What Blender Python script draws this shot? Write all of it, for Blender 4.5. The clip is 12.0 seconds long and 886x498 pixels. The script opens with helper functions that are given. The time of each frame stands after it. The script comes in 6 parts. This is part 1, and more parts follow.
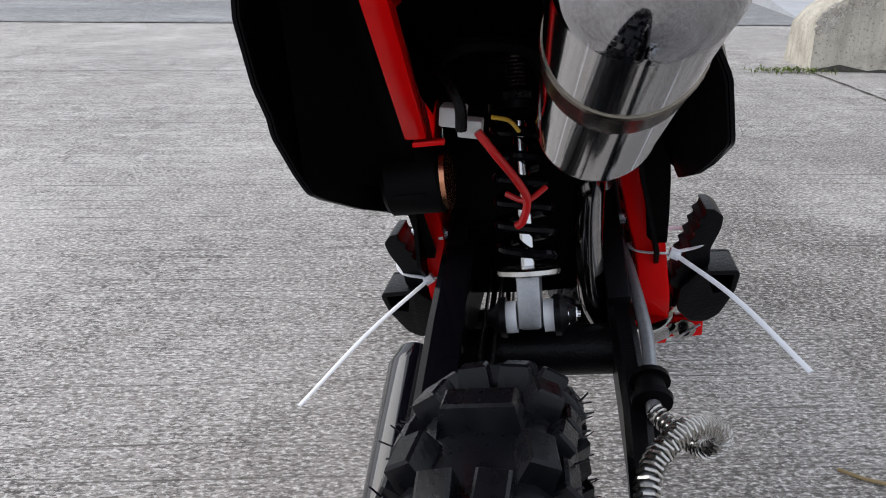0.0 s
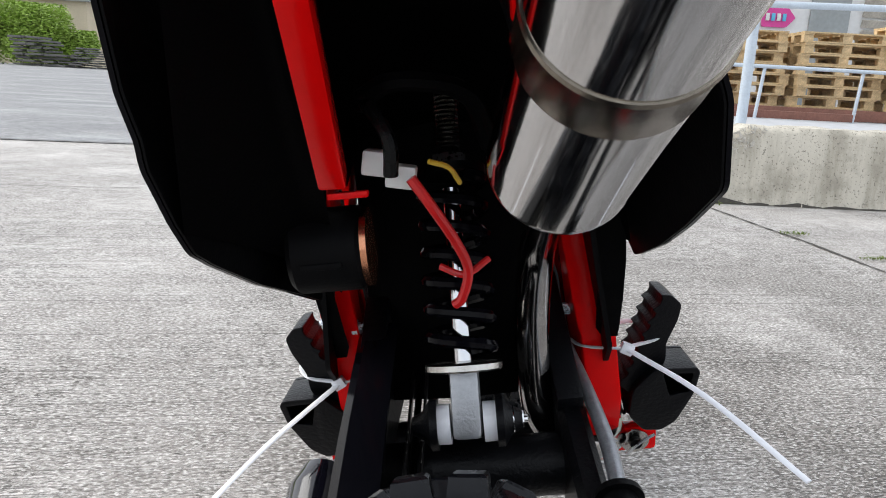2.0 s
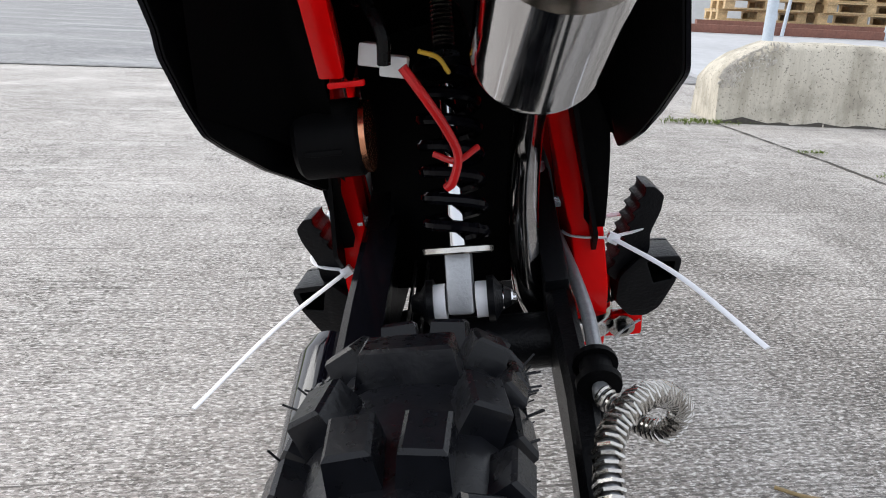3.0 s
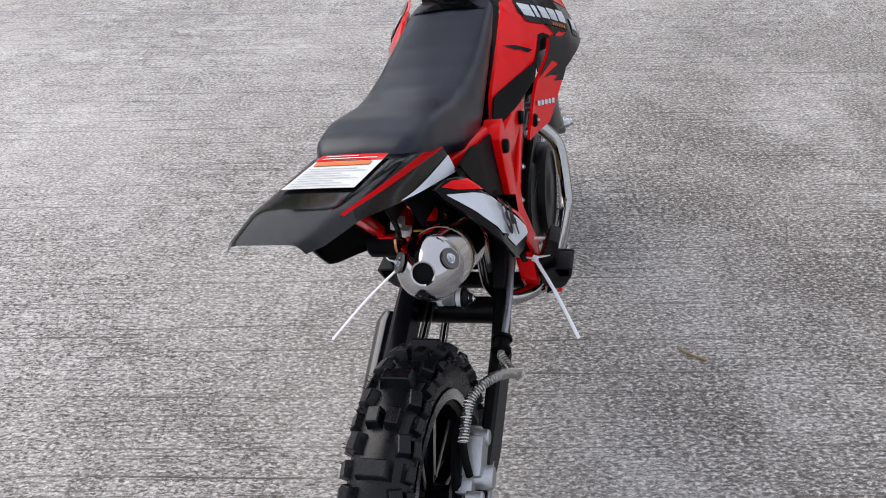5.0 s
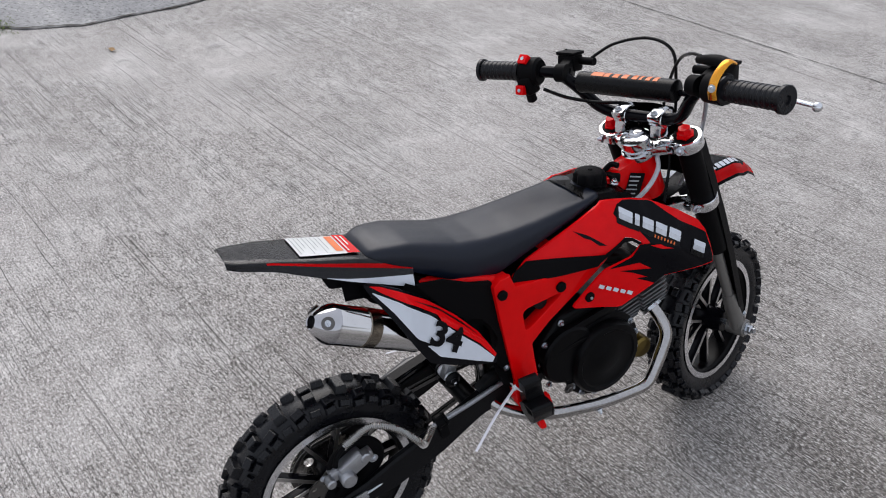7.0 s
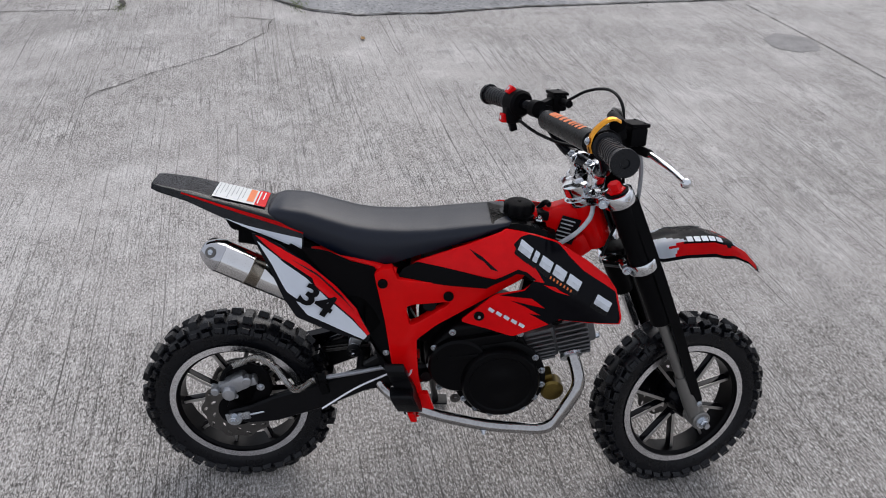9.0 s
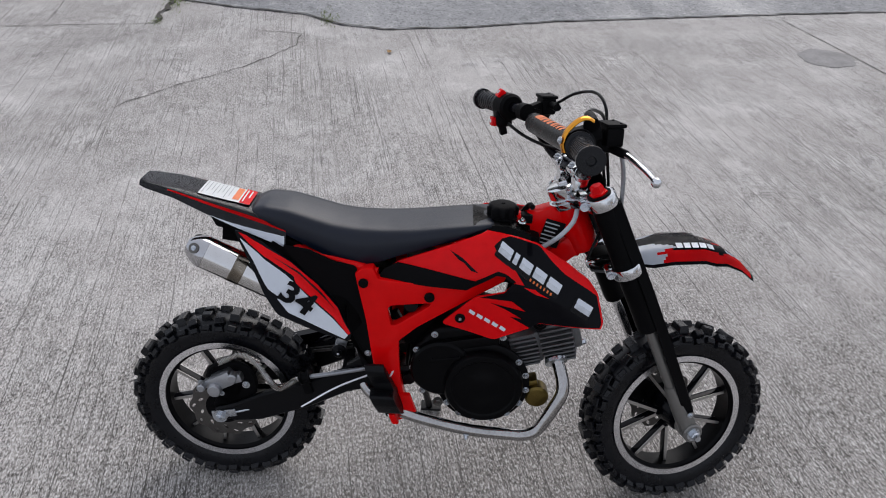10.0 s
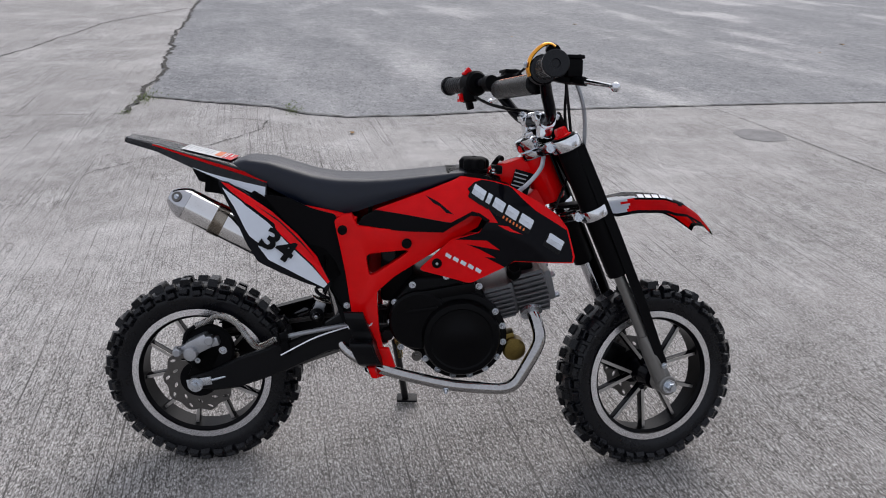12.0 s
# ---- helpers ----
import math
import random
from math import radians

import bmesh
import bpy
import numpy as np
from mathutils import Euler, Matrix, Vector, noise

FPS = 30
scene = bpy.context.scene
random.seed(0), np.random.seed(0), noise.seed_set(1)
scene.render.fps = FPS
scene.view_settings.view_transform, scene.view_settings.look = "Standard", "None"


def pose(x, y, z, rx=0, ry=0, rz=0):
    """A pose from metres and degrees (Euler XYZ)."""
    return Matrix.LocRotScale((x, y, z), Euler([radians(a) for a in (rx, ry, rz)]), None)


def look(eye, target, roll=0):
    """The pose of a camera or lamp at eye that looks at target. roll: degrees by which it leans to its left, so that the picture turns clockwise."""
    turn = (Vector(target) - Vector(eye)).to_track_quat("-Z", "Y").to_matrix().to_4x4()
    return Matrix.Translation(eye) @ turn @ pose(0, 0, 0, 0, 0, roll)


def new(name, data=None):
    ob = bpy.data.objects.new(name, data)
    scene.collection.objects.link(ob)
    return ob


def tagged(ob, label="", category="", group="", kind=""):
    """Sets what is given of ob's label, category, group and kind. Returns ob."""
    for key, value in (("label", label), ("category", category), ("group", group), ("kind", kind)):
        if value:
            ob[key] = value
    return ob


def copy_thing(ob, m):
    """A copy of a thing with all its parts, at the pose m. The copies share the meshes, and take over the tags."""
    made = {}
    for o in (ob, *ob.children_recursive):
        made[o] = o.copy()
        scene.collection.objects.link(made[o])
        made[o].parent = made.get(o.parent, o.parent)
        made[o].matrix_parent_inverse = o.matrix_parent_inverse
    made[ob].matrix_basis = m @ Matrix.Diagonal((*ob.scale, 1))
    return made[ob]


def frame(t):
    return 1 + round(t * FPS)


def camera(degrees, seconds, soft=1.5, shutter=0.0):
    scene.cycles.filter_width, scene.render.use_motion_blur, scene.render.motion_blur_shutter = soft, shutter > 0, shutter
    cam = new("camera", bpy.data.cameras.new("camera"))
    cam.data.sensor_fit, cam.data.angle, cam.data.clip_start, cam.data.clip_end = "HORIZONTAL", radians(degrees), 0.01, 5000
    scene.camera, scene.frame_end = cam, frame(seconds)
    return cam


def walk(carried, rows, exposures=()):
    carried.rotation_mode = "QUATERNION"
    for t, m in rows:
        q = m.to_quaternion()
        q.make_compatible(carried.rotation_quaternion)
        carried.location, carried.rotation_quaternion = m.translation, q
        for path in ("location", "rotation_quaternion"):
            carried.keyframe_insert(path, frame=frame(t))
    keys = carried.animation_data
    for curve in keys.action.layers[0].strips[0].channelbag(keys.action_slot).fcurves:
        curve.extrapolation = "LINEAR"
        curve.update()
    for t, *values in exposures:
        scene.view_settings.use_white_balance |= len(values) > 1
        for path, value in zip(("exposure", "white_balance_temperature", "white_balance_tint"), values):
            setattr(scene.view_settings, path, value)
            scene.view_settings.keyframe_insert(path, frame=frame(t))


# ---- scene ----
cam = camera(60.6, 12.0, soft=1.0)
PATH = [
    (0, (-0.02, -0.235, 0.544), (-0.304, 1.59, -0.223), 0.6),
    (0.5, (-0.036, -0.197, 0.512), (-0.256, 1.676, -0.153), 0.2),
    (1, (-0.051, -0.167, 0.486), (-0.168, 1.736, -0.118), 2.1),
    (1.5, (-0.047, -0.157, 0.478), (-0.126, 1.777, -0.025), 3.6),
    (2, (-0.041, -0.163, 0.489), (-0.083, 1.79, 0.058), 3.1),
    (2.5, (-0.034, -0.174, 0.488), (-0.086, 1.77, 0.022), 2.9),
    (3, (-0.025, -0.202, 0.478), (-0.107, 1.697, -0.142), 2.6),
    (3.2, (-0.019, -0.214, 0.476), (-0.122, 1.673, -0.179), 2.7),
    (4.8, (0.069, -0.464, 0.854), (-0.18, 1.1, -0.368), -2.1),
    (5, (0.131, -0.492, 0.944), (-0.237, 1.056, -0.268), -1.8),
    (5.5, (0.3, -0.538, 1.107), (-0.295, 1.008, -0.014), 2.1),
    (6, (0.414, -0.461, 1.155), (-0.449, 0.879, -0.053), 2.4),
    (6.5, (0.541, -0.359, 1.206), (-0.563, 0.773, -0.018), 2.1),
    (7, (0.754, -0.289, 1.242), (-0.627, 0.57, 0.078), 3.2),
    (7.2, (0.823, -0.257, 1.249), (-0.593, 0.531, 0.077), 3.1),
    (8.8, (1.023, 0.259, 1.294), (-0.593, 0.432, 0.128), 3.9),
    (9, (1.064, 0.306, 1.305), (-0.573, 0.418, 0.161), 3.8),
    (9.5, (1.076, 0.38, 1.304), (-0.571, 0.428, 0.17), 3.9),
    (10, (1.079, 0.415, 1.283), (-0.585, 0.41, 0.175), 2.6),
    (10.5, (1.176, 0.473, 1.219), (-0.564, 0.375, 0.239), 2.0),
    (11, (1.202, 0.456, 1.139), (-0.577, 0.38, 0.228), 1.3),
    (11.5, (1.245, 0.396, 1.059), (-0.571, 0.434, 0.222), 1.8),
    (12, (1.287, 0.394, 1.008), (-0.551, 0.487, 0.225), 2.4),
]
walk(cam, [(t, look(eye, target, roll)) for t, eye, target, roll in PATH], exposures=((0.0, 0.36, 6330, 10), (1.0, 0.63, 6380, 9), (2.0, 0.8, 6500, 8), (2.6, 0.87, 6500, 8), (3.2, 0.68, 6450, 10), (4.8, 0.52, 6400, 12), (5.5, 0.34, 6400, 12), (7.0, 0.18, 6380, 12), (9.0, 0.06, 6350, 12), (12.0, 0.0, 6330, 13)))

# ---- light: an overcast sky ----
world = bpy.data.worlds.new("overcast_sky")
scene.world = world
world.use_nodes = True
wn = world.node_tree
for n in list(wn.nodes):
    wn.nodes.remove(n)
w_out, w_bg, w_sky = wn.nodes.new("ShaderNodeOutputWorld"), wn.nodes.new("ShaderNodeBackground"), wn.nodes.new("ShaderNodeTexSky")
w_mix = wn.nodes.new("ShaderNodeMix")
w_mix.data_type = "RGBA"
w_sky.sky_type, w_sky.sun_disc = "NISHITA", False
w_sky.sun_elevation, w_sky.sun_rotation, w_sky.dust_density, w_sky.air_density = radians(43), radians(284), 4.0, 1.0
w_mix.inputs[0].default_value = 0.75
w_mix.inputs[7].default_value = (7.4, 7.7, 8.3, 1)
wn.links.new(w_sky.outputs[0], w_mix.inputs[6])
wn.links.new(w_mix.outputs[2], w_bg.inputs[0])
w_bg.inputs[1].default_value = 0.11
wn.links.new(w_bg.outputs[0], w_out.inputs[0])
sun = new("sun", bpy.data.lights.new("sun", "SUN"))
sun.data.energy, sun.data.angle, sun.data.color = 1.3, radians(50), (1.0, 0.98, 0.95)
sun.matrix_world = look((-5.0, 1.4, 4.8), (0, 0, 0))

# ---- materials ----
def mat(name, rgb, rough=0.5, metal=0.0, var=0.15, scale=30.0, bump=0.0, bscale=200.0, coat=0.0, rvar=0.1, spec=0.5):
    """A surface with colour and gloss varied at two scales, and fine relief."""
    m = bpy.data.materials.new(name)
    m.use_nodes = True
    t = m.node_tree
    b = t.nodes["Principled BSDF"]
    tc = t.nodes.new("ShaderNodeTexCoord")
    n1, n2 = t.nodes.new("ShaderNodeTexNoise"), t.nodes.new("ShaderNodeTexNoise")
    n1.inputs["Scale"].default_value, n1.inputs["Detail"].default_value = scale, 6
    n2.inputs["Scale"].default_value, n2.inputs["Detail"].default_value = scale * 7, 3
    add = t.nodes.new("ShaderNodeMath")
    add.operation = "MULTIPLY_ADD"
    add.inputs[1].default_value = 0.5
    half = t.nodes.new("ShaderNodeMath")
    half.operation = "MULTIPLY"
    half.inputs[1].default_value = 0.5
    for n in (n1, n2):
        t.links.new(tc.outputs["Object"], n.inputs["Vector"])
    t.links.new(n2.outputs["Fac"], half.inputs[0])
    t.links.new(n1.outputs["Fac"], add.inputs[0])
    t.links.new(half.outputs[0], add.inputs[2])
    ramp = t.nodes.new("ShaderNodeMapRange")
    ramp.inputs[1].default_value, ramp.inputs[2].default_value = 0.3, 0.7
    ramp.inputs[3].default_value, ramp.inputs[4].default_value = 1 - var, 1 + var
    t.links.new(add.outputs[0], ramp.inputs[0])
    mul = t.nodes.new("ShaderNodeVectorMath")
    mul.operation = "SCALE"
    mul.inputs[0].default_value = rgb
    t.links.new(ramp.outputs[0], mul.inputs["Scale"])
    t.links.new(mul.outputs[0], b.inputs["Base Color"])
    rr = t.nodes.new("ShaderNodeMapRange")
    rr.inputs[1].default_value, rr.inputs[2].default_value = 0.3, 0.7
    rr.inputs[3].default_value, rr.inputs[4].default_value = max(0.02, rough - rvar * rough), min(1, rough + rvar * rough)
    t.links.new(add.outputs[0], rr.inputs[0])
    t.links.new(rr.outputs[0], b.inputs["Roughness"])
    b.inputs["Metallic"].default_value = metal
    b.inputs["Coat Weight"].default_value = coat
    b.inputs["Coat Roughness"].default_value = 0.08
    b.inputs["Specular IOR Level"].default_value = spec
    if bump:
        n3, bp = t.nodes.new("ShaderNodeTexNoise"), t.nodes.new("ShaderNodeBump")
        n3.inputs["Scale"].default_value, n3.inputs["Detail"].default_value = bscale, 4
        t.links.new(tc.outputs["Object"], n3.inputs["Vector"])
        bp.inputs["Strength"].default_value, bp.inputs["Distance"].default_value = bump, 0.001
        t.links.new(n3.outputs["Fac"], bp.inputs["Height"])
        t.links.new(bp.outputs[0], b.inputs["Normal"])
    return m


RUBBER = mat("tyre_rubber", (0.0042, 0.0046, 0.0064), 0.28, 0, 0.4, 25, 0.15, 300, spec=0.26)
VINYL = mat("seat_vinyl", (0.0035, 0.0062, 0.0145), 0.31, 0, 0.15, 12, 0.18, 900, spec=0.34)
BLACK = mat("black_plastic", (0.0035, 0.0035, 0.004), 0.28, 0, 0.2, 20, 0.08, 500, spec=0.14)
MATT = mat("matt_black_plastic", (0.0028, 0.0028, 0.0033), 0.5, 0, 0.2, 20, 0.2, 600, spec=0.06)
LACQUER = mat("black_lacquered_plastic", (0.004, 0.004, 0.007), 0.10, 0, 0.2, 15, 0.0, 100, 0.45, spec=0.4)
GLOSS = mat("gloss_black", (0.003, 0.003, 0.0045), 0.12, 0, 0.2, 15, 0.0, 100, 0.0, spec=0.09)
CRINKLE = mat("black_powder_coat", (0.0034, 0.0036, 0.0046), 0.36, 0, 0.2, 30, 0.5, 420, spec=0.15)
RED = mat("red_paint", (0.70, 0.0028, 0.0035), 0.16, 0, 0.06, 10, 0.03, 60, 0.0, spec=0.13)
REDP = mat("red_plastic", (0.70, 0.003, 0.005), 0.13, 0, 0.10, 8, 0.03, 40, 0.0, spec=0.13)
ORANGE = mat("orange_print", (0.75, 0.16, 0.02), 0.4, 0, 0.1, 40)
GOLD = mat("gold_anodised", (0.75, 0.33, 0.04), 0.25, 1.0, 0.12, 30)
WHITE = mat("white_print", (0.62, 0.66, 0.72), 0.3, 0, 0.05, 10, 0.0, 100, 0.3)
GREYP = mat("silver_print", (0.50, 0.53, 0.57), 0.3, 0, 0.3, 14, 0.0, 100, 0.3)
PAPER = mat("sticker_paper", (0.68, 0.69, 0.68), 0.45, 0, 0.06, 20)
INK = mat("dark_ink", (0.004, 0.004, 0.005), 0.5, 0, 0.2, 60, spec=0.08)
NYLON = mat("white_nylon", (0.75, 0.76, 0.80), 0.4, 0, 0.05, 40)
CHROME = mat("chrome", (0.60, 0.60, 0.615), 0.07, 1.0, 0.04, 10)
MIRRORSTEEL = mat("polished_muffler_steel", (0.64, 0.635, 0.63), 0.10, 1.0, 0.03, 8)
# two darker chromes: the dark surroundings they mirror are put into the colour
EXHAUST = mat("exhaust_chrome", (0.40, 0.39, 0.385), 0.12, 1.0, 0.15, 30)
CAPSTEEL = mat("dimmed_chrome", (0.46, 0.46, 0.475), 0.06, 1.0, 0.04, 10)
STEEL = mat("brushed_steel", (0.52, 0.50, 0.47), 0.24, 1.0, 0.12, 60, 0.05, 400)
HEATED = mat("heated_steel", (0.25, 0.22, 0.18), 0.24, 1.0, 0.2, 50, 0.05, 300)
# steel darkened in its colour for the shade on the brake disc
DISC = mat("darkened_steel", (0.13, 0.125, 0.12), 0.35, 1.0, 0.2, 50, 0.05, 300)
ALU = mat("cast_aluminium", (0.42, 0.43, 0.45), 0.45, 1.0, 0.15, 60, 0.25, 700)
POLISH = mat("polished_aluminium", (0.72, 0.73, 0.75), 0.14, 1.0, 0.1, 40, 0.04, 200)
RIMFACE = mat("machined_rim", (0.82, 0.82, 0.84), 0.24, 1.0, 0.1, 40, 0.05, 500)
SPOKE = mat("machined_spoke", (0.48, 0.465, 0.45), 0.35, 1.0, 0.15, 40)
GREYLEG = mat("grey_fork_paint", (0.20, 0.195, 0.185), 0.35, 0.6, 0.08, 30, 0.05, 300)
HOSE = mat("braided_hose", (0.30, 0.31, 0.33), 0.35, 0.6, 0.25, 300, 0.3, 900)
ENGINE = mat("engine_black", (0.0025, 0.0025, 0.003), 0.3, 0.0, 0.2, 30, 0.12, 400, spec=0.08)
FINS = mat("engine_grey_alloy", (0.13, 0.132, 0.136), 0.42, 0.6, 0.2, 40, 0.3, 500)
BRASS = mat("yellow_zinc", (0.16, 0.115, 0.035), 0.35, 1.0, 0.2, 50)
ZINC = mat("zinc_bolt", (0.55, 0.58, 0.62), 0.28, 1.0, 0.12, 80)
WIRERED = mat("red_wire_sleeve", (0.55, 0.01, 0.012), 0.35, 0, 0.05, 40)
COPPER = mat("copper_band", (0.62, 0.28, 0.16), 0.25, 1.0, 0.15, 50)
YELLOW = mat("yellow_wire", (0.65, 0.42, 0.04), 0.4, 0, 0.05, 40)


# ---- mesh helpers ----
def finish(bm, m=None, angle=38):
    if m is not None:
        bmesh.ops.transform(bm, matrix=m, verts=bm.verts)
    bmesh.ops.recalc_face_normals(bm, faces=bm.faces)
    lim = radians(angle)
    for f in bm.faces:
        f.smooth = True
    for e in bm.edges:
        e.smooth = len(e.link_faces) == 2 and e.calc_face_angle(0) < lim


def part(name, bm, material, parent=None, label="", m=None, angle=38):
    """One mesh object from a bmesh, under its thing or part."""
    finish(bm, m, angle)
    me = bpy.data.meshes.new(name)
    bm.to_mesh(me)
    bm.free()
    for k in (material if isinstance(material, (list, tuple)) else (material,)):
        me.materials.append(k)
    ob = new(name, me)
    if parent is not None:
        ob.parent = parent
    if label:
        ob["label"] = label
    return ob


def frame_of(d):
    d = Vector(d).normalized()
    up = Vector((0, 0, 1)) if abs(d.z) < 0.95 else Vector((1, 0, 0))
    a = d.cross(up).normalized()
    return a, a.cross(d).normalized(), d


def smooth_path(pts, step=8):
    p = [Vector(q) for q in pts]
    if len(p) < 3:
        return p
    p = [2 * p[0] - p[1]] + p + [2 * p[-1] - p[-2]]
    out = []
    for i in range(1, len(p) - 2):
        for k in range(step):
            t = k / step
            a, b, c, d = p[i - 1:i + 3]
            out.append(0.5 * (2 * b + (c - a) * t + (2 * a - 5 * b + 4 * c - d) * t * t + (3 * b - a - 3 * c + d) * t ** 3))
    return out + [p[-2]]


def rings(bm, sections, caps=True, loop=True):
    """Skin over sections of equally many points."""
    vs = [[bm.verts.new(q) for q in s] for s in sections]
    n = len(vs[0])
    made = []
    for a, b in zip(vs, vs[1:]):
        for i in range(n if loop else n - 1):
            j = (i + 1) % n
            made.append(bm.faces.new((a[i], a[j], b[j], b[i])))
    if caps and loop:
        bm.faces.new(vs[0][::-1])
        bm.faces.new(vs[-1])
    return made


def tube(bm, pts, r, n=12, soft=True, step=8, flat=1.0):
    """A round (or flattened) rod along a path; r: one radius or one at each end."""
    p = smooth_path(pts, step) if soft else [Vector(q) for q in pts]
    r0, r1 = r if isinstance(r, tuple) else (r, r)
    secs, a = [], None
    for i, q in enumerate(p):
        d = (p[min(i + 1, len(p) - 1)] - p[max(i - 1, 0)]).normalized()
        if a is None:
            a = frame_of(d)[0]
        a = (a - d * a.dot(d)).normalized()
        b = d.cross(a)
        rr = r0 + (r1 - r0) * i / max(1, len(p) - 1)
        secs.append([q + a * rr * math.cos(k * math.tau / n) + b * rr * flat * math.sin(k * math.tau / n) for k in range(n)])
    rings(bm, secs)
    return bm


def lathe(bm, profile, origin, axis, n=32, caps=True):
    """A turned body: profile of (distance along the axis, radius)."""
    a, b, d = frame_of(axis)
    o = Vector(origin)
    rings(bm, [[o + d * h + (a * math.cos(k * math.tau / n) + b * math.sin(k * math.tau / n)) * max(r, 1e-5) for k in range(n)] for h, r in profile], caps)
    return bm


def box(bm, c, s, rot=None, bevel=0.0, seg=2):
    g = bmesh.ops.create_cube(bm, size=1.0)
    vs = g["verts"]
    m = Matrix.Translation(c) @ (rot.to_4x4() if rot is not None else Matrix()) @ Matrix.Diagonal((*s, 1))
    bmesh.ops.transform(bm, matrix=m, verts=vs)
    if bevel:
        es = list({e for v in vs for e in v.link_edges})
        bmesh.ops.bevel(bm, geom=es, offset=bevel, segments=seg, affect="EDGES", profile=0.6)
    return bm


def beam(bm, p0, p1, w, h, bevel=0.0, side=(1, 0, 0)):
    """A rectangular bar from p0 to p1: w along side, h across it."""
    p0, p1 = Vector(p0), Vector(p1)
    d = (p1 - p0).normalized()
    s = Vector(side)
    s = (s - d * s.dot(d)).normalized()
    u = d.cross(s)
    rot = Matrix((s, d, u)).transposed()
    return box(bm, (p0 + p1) / 2, (w, (p1 - p0).length, h), rot, bevel)


def rot_to(d):
    """The turn that lays z along d."""
    return Vector((0, 0, 1)).rotation_difference(Vector(d)).to_matrix()


def fill(bm, outline, holes=(), cell=0.02):
    """A flat triangulated sheet in the y-z plane, cut fine enough to bend."""
    es = []
    for loop in (outline, *holes):
        vs = [bm.verts.new((0, y, z)) for y, z in loop]
        es += [bm.edges.new((vs[i], vs[(i + 1) % len(vs)])) for i in range(len(vs))]
    bmesh.ops.triangle_fill(bm, use_beauty=True, edges=es, normal=(1, 0, 0))
    for _ in range(4):
        long = [e for e in bm.edges if e.calc_length() > cell]
        if not long:
            break
        bmesh.ops.subdivide_edges(bm, edges=long, cuts=1)
        bmesh.ops.triangulate(bm, faces=[f for f in bm.faces if len(f.verts) > 3])
        bmesh.ops.beautify_fill(bm, faces=bm.faces, edges=[e for e in bm.edges if len(e.link_faces) == 2])


def round_corners(pts, k=0.25, steps=3):
    """The outline with its corners rounded off."""
    out, n = [], len(pts)
    for i in range(n):
        a, b, c = (Vector(pts[j % n]) for j in (i - 1, i, i + 1))
        p, q = b + (a - b) * k, b + (c - b) * k
        for s in range(steps + 1):
            t = s / steps
            out.append(tuple((1 - t) ** 2 * p + 2 * t * (1 - t) * b + t * t * q))
    return out


def panel(outline, xfun, thick=0.003, cell=0.02, holes=(), side=1, lift=0.0, rounding=0.12):
    """A bent sheet whose outline is drawn in the side view; xfun gives its distance from the middle plane."""
    bm = bmesh.new()
    fill(bm, round_corners(outline, rounding) if rounding else outline, holes, cell)
    if thick:
        g = bmesh.ops.extrude_face_region(bm, geom=list(bm.faces))
        back = {v for v in g["geom"] if isinstance(v, bmesh.types.BMVert)}
        for v in bm.verts:
            v.co.x = side * (xfun(v.co.y, v.co.z) + lift - (thick if v in back else 0))
    else:
        for v in bm.verts:
            v.co.x = side * (xfun(v.co.y, v.co.z) + lift)
    return bm


def plate(outline, x0, x1, bevel=0.004, holes=(), rounding=0.12):
    """A thick flat piece with rounded edges."""
    bm = bmesh.new()
    fill(bm, round_corners(outline, rounding) if rounding else outline, holes, 9.0)
    bmesh.ops.dissolve_limit(bm, angle_limit=0.01, verts=bm.verts, edges=bm.edges)
    faces = list(bm.faces)
    g = bmesh.ops.extrude_face_region(bm, geom=faces)
    far = {v for v in g["geom"] if isinstance(v, bmesh.types.BMVert)}
    for v in bm.verts:
        v.co.x = x1 if v in far else x0
    bmesh.ops.recalc_face_normals(bm, faces=bm.faces)
    if bevel:
        es = [e for e in bm.edges if len(e.link_faces) == 2 and e.calc_face_angle(0) > 1.0]
        bmesh.ops.bevel(bm, geom=es, offset=bevel, segments=3, affect="EDGES", profile=0.5, clamp_overlap=True)
    return bm


def bolt(parent, p, axis, r=0.006, h=0.005, material=None, name="bolt", label="", m=None):
    """A hexagon head with a washer."""
    bm = bmesh.new()
    lathe(bm, [(0, r * 1.5), (h * 0.25, r * 1.5)], p, axis, 20)
    d = Vector(axis).normalized()
    lathe(bm, [(0, r), (h * 0.7, r), (h * 0.9, r * 0.85)], Vector(p) + d * h * 0.25, axis, 6)
    lathe(bm, [(0, r * 0.5), (h * 0.4, r * 0.45)], Vector(p) + d * h * 1.1, axis, 12)
    return part(name, bm, material or ZINC, parent, label, m, 30)


def lerp(tab, y):
    """Straight interpolation in a table of (key, value)."""
    if y <= tab[0][0]:
        return tab[0][1]
    for (a, p), (b, q) in zip(tab, tab[1:]):
        if y <= b:
            return p + (q - p) * (y - a) / (b - a)
    return tab[-1][1]


# ---- the ground: one sheet of concrete, with an asphalt field beyond the joint ----
SLAB = pose(0, 0, 0, 0, 0, 11.5)     # the slabs' own directions: joints and broom marks


def maths(t, op, a, b=None, clamp=False):
    n = t.nodes.new("ShaderNodeMath")
    n.operation, n.use_clamp = op, clamp
    for i, v in enumerate((a, b)):
        if v is None:
            continue
        if isinstance(v, (int, float)):
            n.inputs[i].default_value = v
        else:
            t.links.new(v, n.inputs[i])
    return n.outputs[0]


